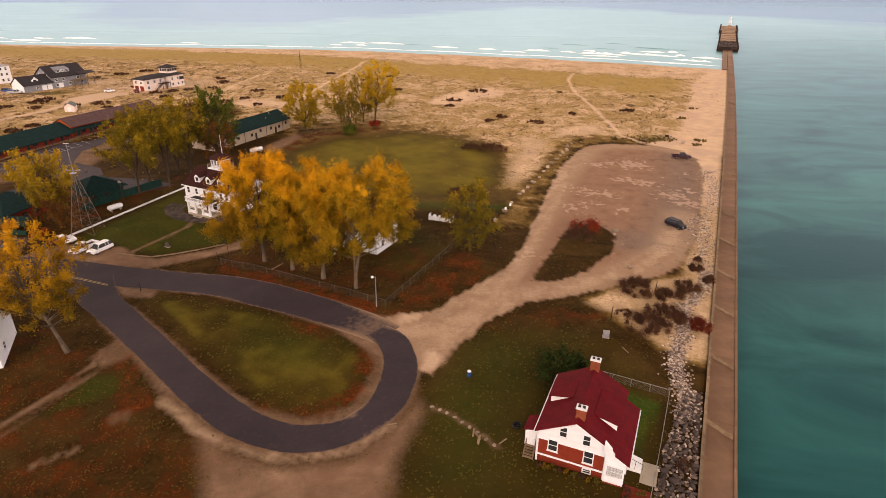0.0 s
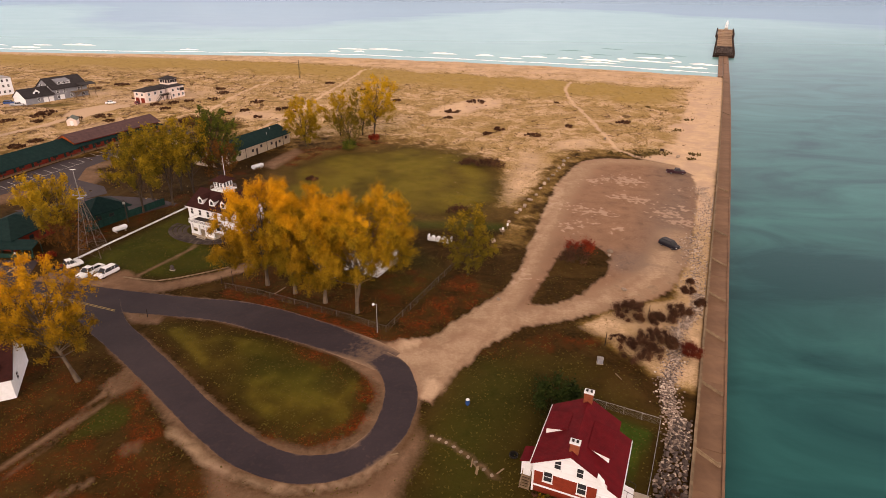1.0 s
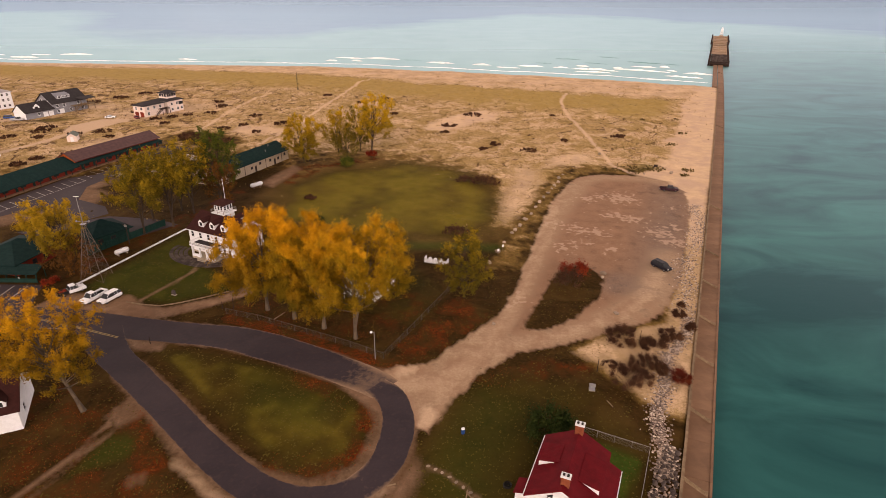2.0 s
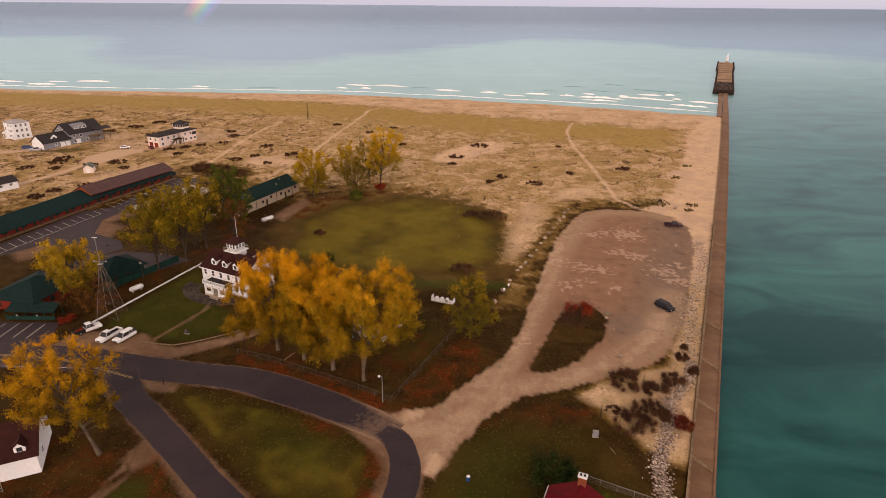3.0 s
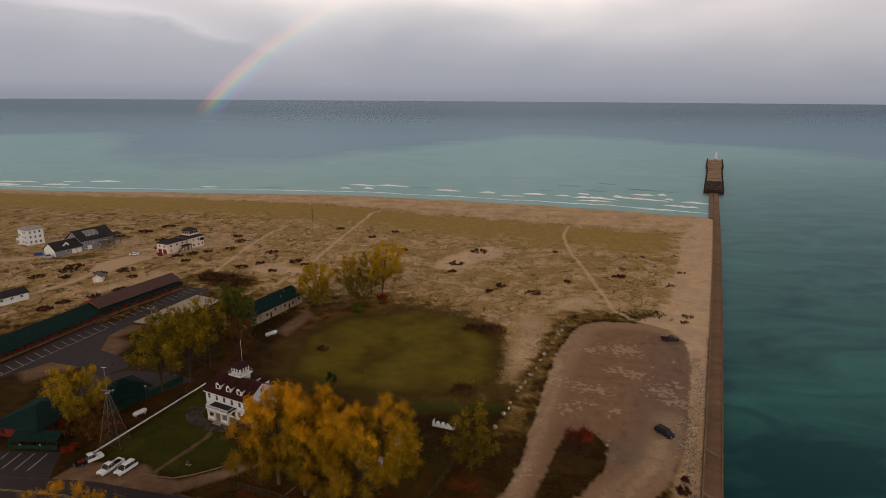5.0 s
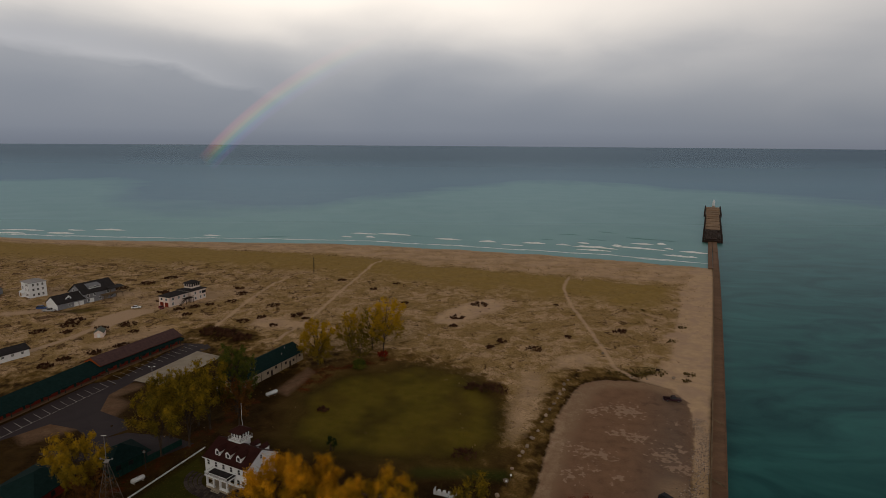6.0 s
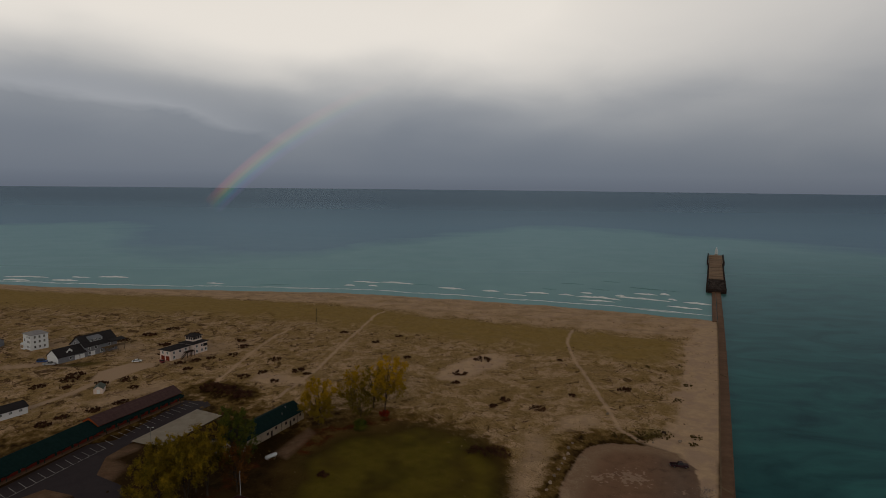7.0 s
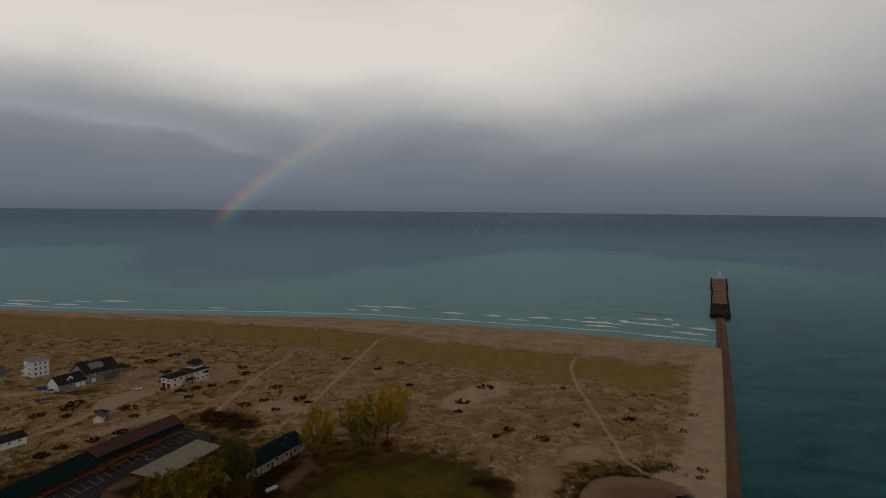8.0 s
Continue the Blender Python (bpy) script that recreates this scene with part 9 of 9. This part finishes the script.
def gas_tank(x, y, rz, L_, r, label):
    root = thing("propane_tank", pose(x, y, 0, 0, 0, rz), label, "tank", "white propane tanks")
    bm = bmesh.new()
    n, z = 12, r + 0.35
    prof = [(-L_ / 2, 0.05), (-L_ / 2 + 0.08, 0.5), (-L_ / 2 + 0.25, 0.85), (-L_ / 2 + 0.5, 1), (L_ / 2 - 0.5, 1), (L_ / 2 - 0.25, 0.85), (L_ / 2 - 0.08, 0.5), (L_ / 2, 0.05)]
    rings = [[bm.verts.new((px, r * k * math.cos(6.2832 * i / n), z + r * k * math.sin(6.2832 * i / n))) for i in range(n)] for px, k in prof]
    for p, q in zip(rings, rings[1:]):
        for i in range(n):
            bm.faces.new((p[i], q[i], q[(i + 1) % n], p[(i + 1) % n]))
    bm.faces.new(rings[0])
    bm.faces.new(rings[-1][::-1])
    bmesh.ops.recalc_face_normals(bm, faces=bm.faces[:])
    part("shell", bm, PAPER_WHITE, root, smooth=True)
    for s in (-1, 1):
        bm = bmesh.new()
        box(bm, s * L_ * 0.3 - 0.12, s * L_ * 0.3 + 0.12, -r * 0.7, r * 0.7, 0, 0.55, 0.02)
        part("saddle", bm, SLABS, root)
    bm = bmesh.new()
    rod(bm, (0, 0, z + r - 0.03), (0, 0, z + r + 0.18), 0.2, 0.17, 8)
    part("valve_cover", bm, STEEL, root)


gas_tank(-75.9, 132.6, 55, 3.6, 0.6, "white propane tank behind the low white wall")
gas_tank(-57.4, 184.5, 52, 4.6, 0.62, "long white propane tank beside the long shed")


def tank_pen():
    root = thing("tank_screen", pose(-2.0, 128.4, 0, 0, 0, -20), "white board screen round small tanks on the lawn", "screen")
    for i in range(14):
        bm = bmesh.new()
        box(bm, i * 0.4, i * 0.4 + 0.36, -0.03, 0.03, 0.05, 1.05 + 0.03 * (i % 2))
        part("board", bm, WHITE_TRIM, root)
    for x in (0.0, 5.55):
        for i in range(4):
            bm = bmesh.new()
            box(bm, x - 0.03, x + 0.03, 0.06 + i * 0.4, 0.42 + i * 0.4, 0.05, 1.25)
            part("board", bm, WHITE_TRIM, root)
    bm = bmesh.new()
    box(bm, 0.1, 5.5, 0.04, 0.10, 0.75, 0.87)
    part("rail", bm, WHITE_TRIM, root)


tank_pen()
for i in range(3):
    gas = thing("small_tank", pose(-0.6 + 1.25 * i, 128.7 - 0.45 * i, 0), "small white upright gas cylinder behind the screen", "tank", "cylinders behind the screen")
    b5 = bmesh.new()
    rod(b5, (0, 0, 0.0), (0, 0, 0.15), 0.36, 0.38, 10)
    rod(b5, (0, 0, 0.15), (0, 0, 1.0), 0.42, 0.42, 10)
    rod(b5, (0, 0, 1.0), (0, 0, 1.2), 0.42, 0.15, 10)
    part("cylinder", b5, PAPER_WHITE, gas)
    b5 = bmesh.new()
    rod(b5, (0, 0, 1.2), (0, 0, 1.34), 0.08, 0.08, 8)
    part("valve", b5, DARK_METAL, gas)


def small_things():
    root = thing("notice_box", pose(26.5, 79.8, 0, 0, 0, -10), "grey metal box standing in the rough grass", "box")
    bm = bmesh.new()
    box(bm, -0.45, 0.45, -0.35, 0.35, 0.08, 0.95, 0.04)
    part("cabinet", bm, GREY_SIDING, root)
    bm = bmesh.new()
    box(bm, -0.5, 0.5, -0.4, 0.4, 0.95, 1.02, 0.02)
    part("lid", bm, STEEL, root)
    bm = bmesh.new()
    box(bm, -0.52, 0.52, -0.42, 0.42, -0.05, 0.08)
    part("plinth", bm, SLABS, root)
    root = thing("blue_barrel", pose(4.7, 69.6, 0), "blue plastic barrel with white lid on the lawn", "barrel")
    bm = bmesh.new()
    rod(bm, (0, 0, 0), (0, 0, 0.45), 0.28, 0.32, 10)
    rod(bm, (0, 0, 0.45), (0, 0, 0.85), 0.32, 0.28, 10)
    part("drum", bm, BLUE_PAINT, root)
    bm = bmesh.new()
    rod(bm, (0, 0, 0.85), (0, 0, 0.92), 0.3, 0.27, 10)
    part("lid", bm, PAPER_WHITE, root)
    root = thing("timber_bench", pose(4.9, 57.0, 0, 0, 0, -65), "weathered timber frame of old posts on the lawn", "bench")
    for x, h in ((-0.7, 1.35), (0.5, 1.1), (0.75, 1.5)):
        bm = bmesh.new()
        beam(bm, (x, 0, -0.05), (x + 0.12, 0.1, h), 0.16, 0.16)
        part("post", bm, TIMBER, root)
    bm = bmesh.new()
    beam(bm, (-0.8, 0.1, 0.85), (0.95, 0.12, 0.95), 0.14, 0.14)
    part("rail", bm, TIMBER, root)
    root = thing("fire_ring", pose(10.2, 59.5, 0), "dark round iron fire ring on the lawn", "fire ring")
    bm = bmesh.new()
    for i in range(14):
        a, b = 6.2832 * i / 14, 6.2832 * (i + 1) / 14
        beam(bm, (0.55 * math.cos(a), 0.55 * math.sin(a), 0.15), (0.55 * math.cos(b), 0.55 * math.sin(b), 0.15), 0.08, 0.32)
    part("ring", bm, DARK_METAL, root)
    bm = bmesh.new()
    rod(bm, (0, 0, -0.02), (0, 0, 0.06), 0.5, 0.45, 12)
    part("ash", bm, TYRE, root)
    for i, (x, y, s) in enumerate(((-0.4, 63.1, 0), (0.6, 62.5, 1), (1.5, 61.9, 2), (2.5, 61.1, 0), (3.4, 60.2, 1), (4.3, 59.3, 2), (5.2, 58.4, 0), (6.2, 57.2, 1), (7.1, 56.2, 2))):
        bm = bmesh.new()
        rod(bm, (0, 0, -0.04), (0, 0, 0.04), 0.34, 0.30, 7)
        ob = mesh_ob("stepping_stone", bm, ROCK_PALE)
        ob.matrix_basis = pose(x, y, 0, 0, 0, 40 * s) @ Matrix.Diagonal((1.0, 0.75, 1, 1))
        tagged(ob, "flat pale stepping stone in the lawn", "stone", "stepping stones across the lawn")
    for x, y, rz, L_ in ((8.2, 56.8, 40, 1.3), (-5.3, 59.7, 15, 1.2), (28.5, 76.2, 110, 1.6), (-30.6, 103.4, 60, 3.0)):
        bm = bmesh.new()
        beam(bm, (-L_ / 2, 0, 0.07), (L_ / 2, 0, 0.10), 0.14, 0.12)
        ob = mesh_ob("loose_board", bm, TIMBER)
        ob.matrix_basis = pose(x, y, 0, 0, 0, rz)
        tagged(ob, "weathered loose board lying in the grass", "board", "loose boards")
    root = thing("orange_float", PIER @ pose(2.1, 1.5, DECK_Z + 0.01), "small orange marker cone on the pier deck", "marker")
    bm = bmesh.new()
    rod(bm, (0, 0, 0.03), (0, 0, 0.45), 0.15, 0.04, 8)
    part("cone", bm, ORANGE_PLASTIC, root)
    bm = bmesh.new()
    box(bm, -0.2, 0.2, -0.2, 0.2, 0, 0.03)
    part("foot", bm, ORANGE_PLASTIC, root)
    for x, y in ((16.0, 131.6), (17.4, 134.2)):
        root = thing("sign_post", pose(x, y, 0, 0, 0, 20), "thin post with a small white sign beside boulders", "sign", "sign posts beside the lot")
        bm = bmesh.new()
        rod(bm, (0, 0, -0.1), (0, 0, 2.1), 0.05, 0.05, 6)
        part("post", bm, TIMBER, root)
        bm = bmesh.new()
        box(bm, -0.25, 0.25, -0.07, -0.045, 1.45, 2.1)
        part("sign_face", bm, PAPER_WHITE, root)
    root = thing("dune_sign", pose(80.8, 207.2, height_at(80.8, 207.2) - 0.05, 0, 0, -15), "dark notice board at the end of the lot", "sign")
    for s in (-0.6, 0.6):
        bm = bmesh.new()
        box(bm, s - 0.06, s + 0.06, -0.06, 0.06, -0.1, 1.5)
        part("post", bm, TIMBER_DARK, root)
    bm = bmesh.new()
    box(bm, -0.54, 0.54, -0.05, 0.05, 0.6, 1.45, 0.02)
    part("board", bm, TIMBER_DARK, root)
    # flowers along the house front
    base = pose(11.75, 54.0, 0, 0, 0, -23.5)
    rng = np.random.default_rng(77)
    for i in range(9):
        p = base @ Vector((0.5 + i * 0.82, -0.75 - 0.15 * (i % 2), 0))
        bush(p.x, p.y, 0.5, 0.55, (SCRUB, GOLD, OLIVE)[i % 3], "faded garden plant along the house wall", 300 + i, 160, "garden_plant", 0.09, "plants along the house wall")
    for i in range(4):
        p = base @ Vector((10.4 + 0.7 * (i % 2) * 2, -2.1 + 0.9 * (i // 2) * 1.5, 0.1))
        bush(p.x, p.y, 0.6, 0.6, (SCRUB, OLIVE)[i % 2], "faded garden plant in the brick bed", 320 + i, 180, "garden_plant", 0.09, "plants in the brick bed", 0.06)
    # kerb of dark red edging along the drive to the station
    root = thing("timber_edging", pose(0, 0, 0), "low timber edging along the station drive", "edging", kind="structure")
    pts = [(-63.8, 108.9), (-60, 107.9), (-56.2, 107.3), (-52.5, 108.6), (-48, 111.0), (-43.9, 113.6)]
    for a, b in zip(pts, pts[1:]):
        bm = bmesh.new()
        beam(bm, (*a, 0.08), (*b, 0.08), 0.2, 0.2)
        part("edging_timber", bm, TIMBER, root)
    root = thing("memorial_stone", pose(-55.2, 112.2, 0, 0, 0, -20), "small dark stone marker on the station lawn", "marker")
    bm = bmesh.new()
    prism(bm, [(-0.45, 0), (0.45, 0), (0.4, 0.9), (0.15, 1.15), (-0.2, 1.1), (-0.42, 0.8)], -0.15, 0.15)
    part("stone", bm, ROCK, root)
    bm = bmesh.new()
    box(bm, -0.6, 0.6, -0.3, 0.3, -0.05, 0.08, 0.02)
    part("plinth", bm, SLABS, root)


small_things()
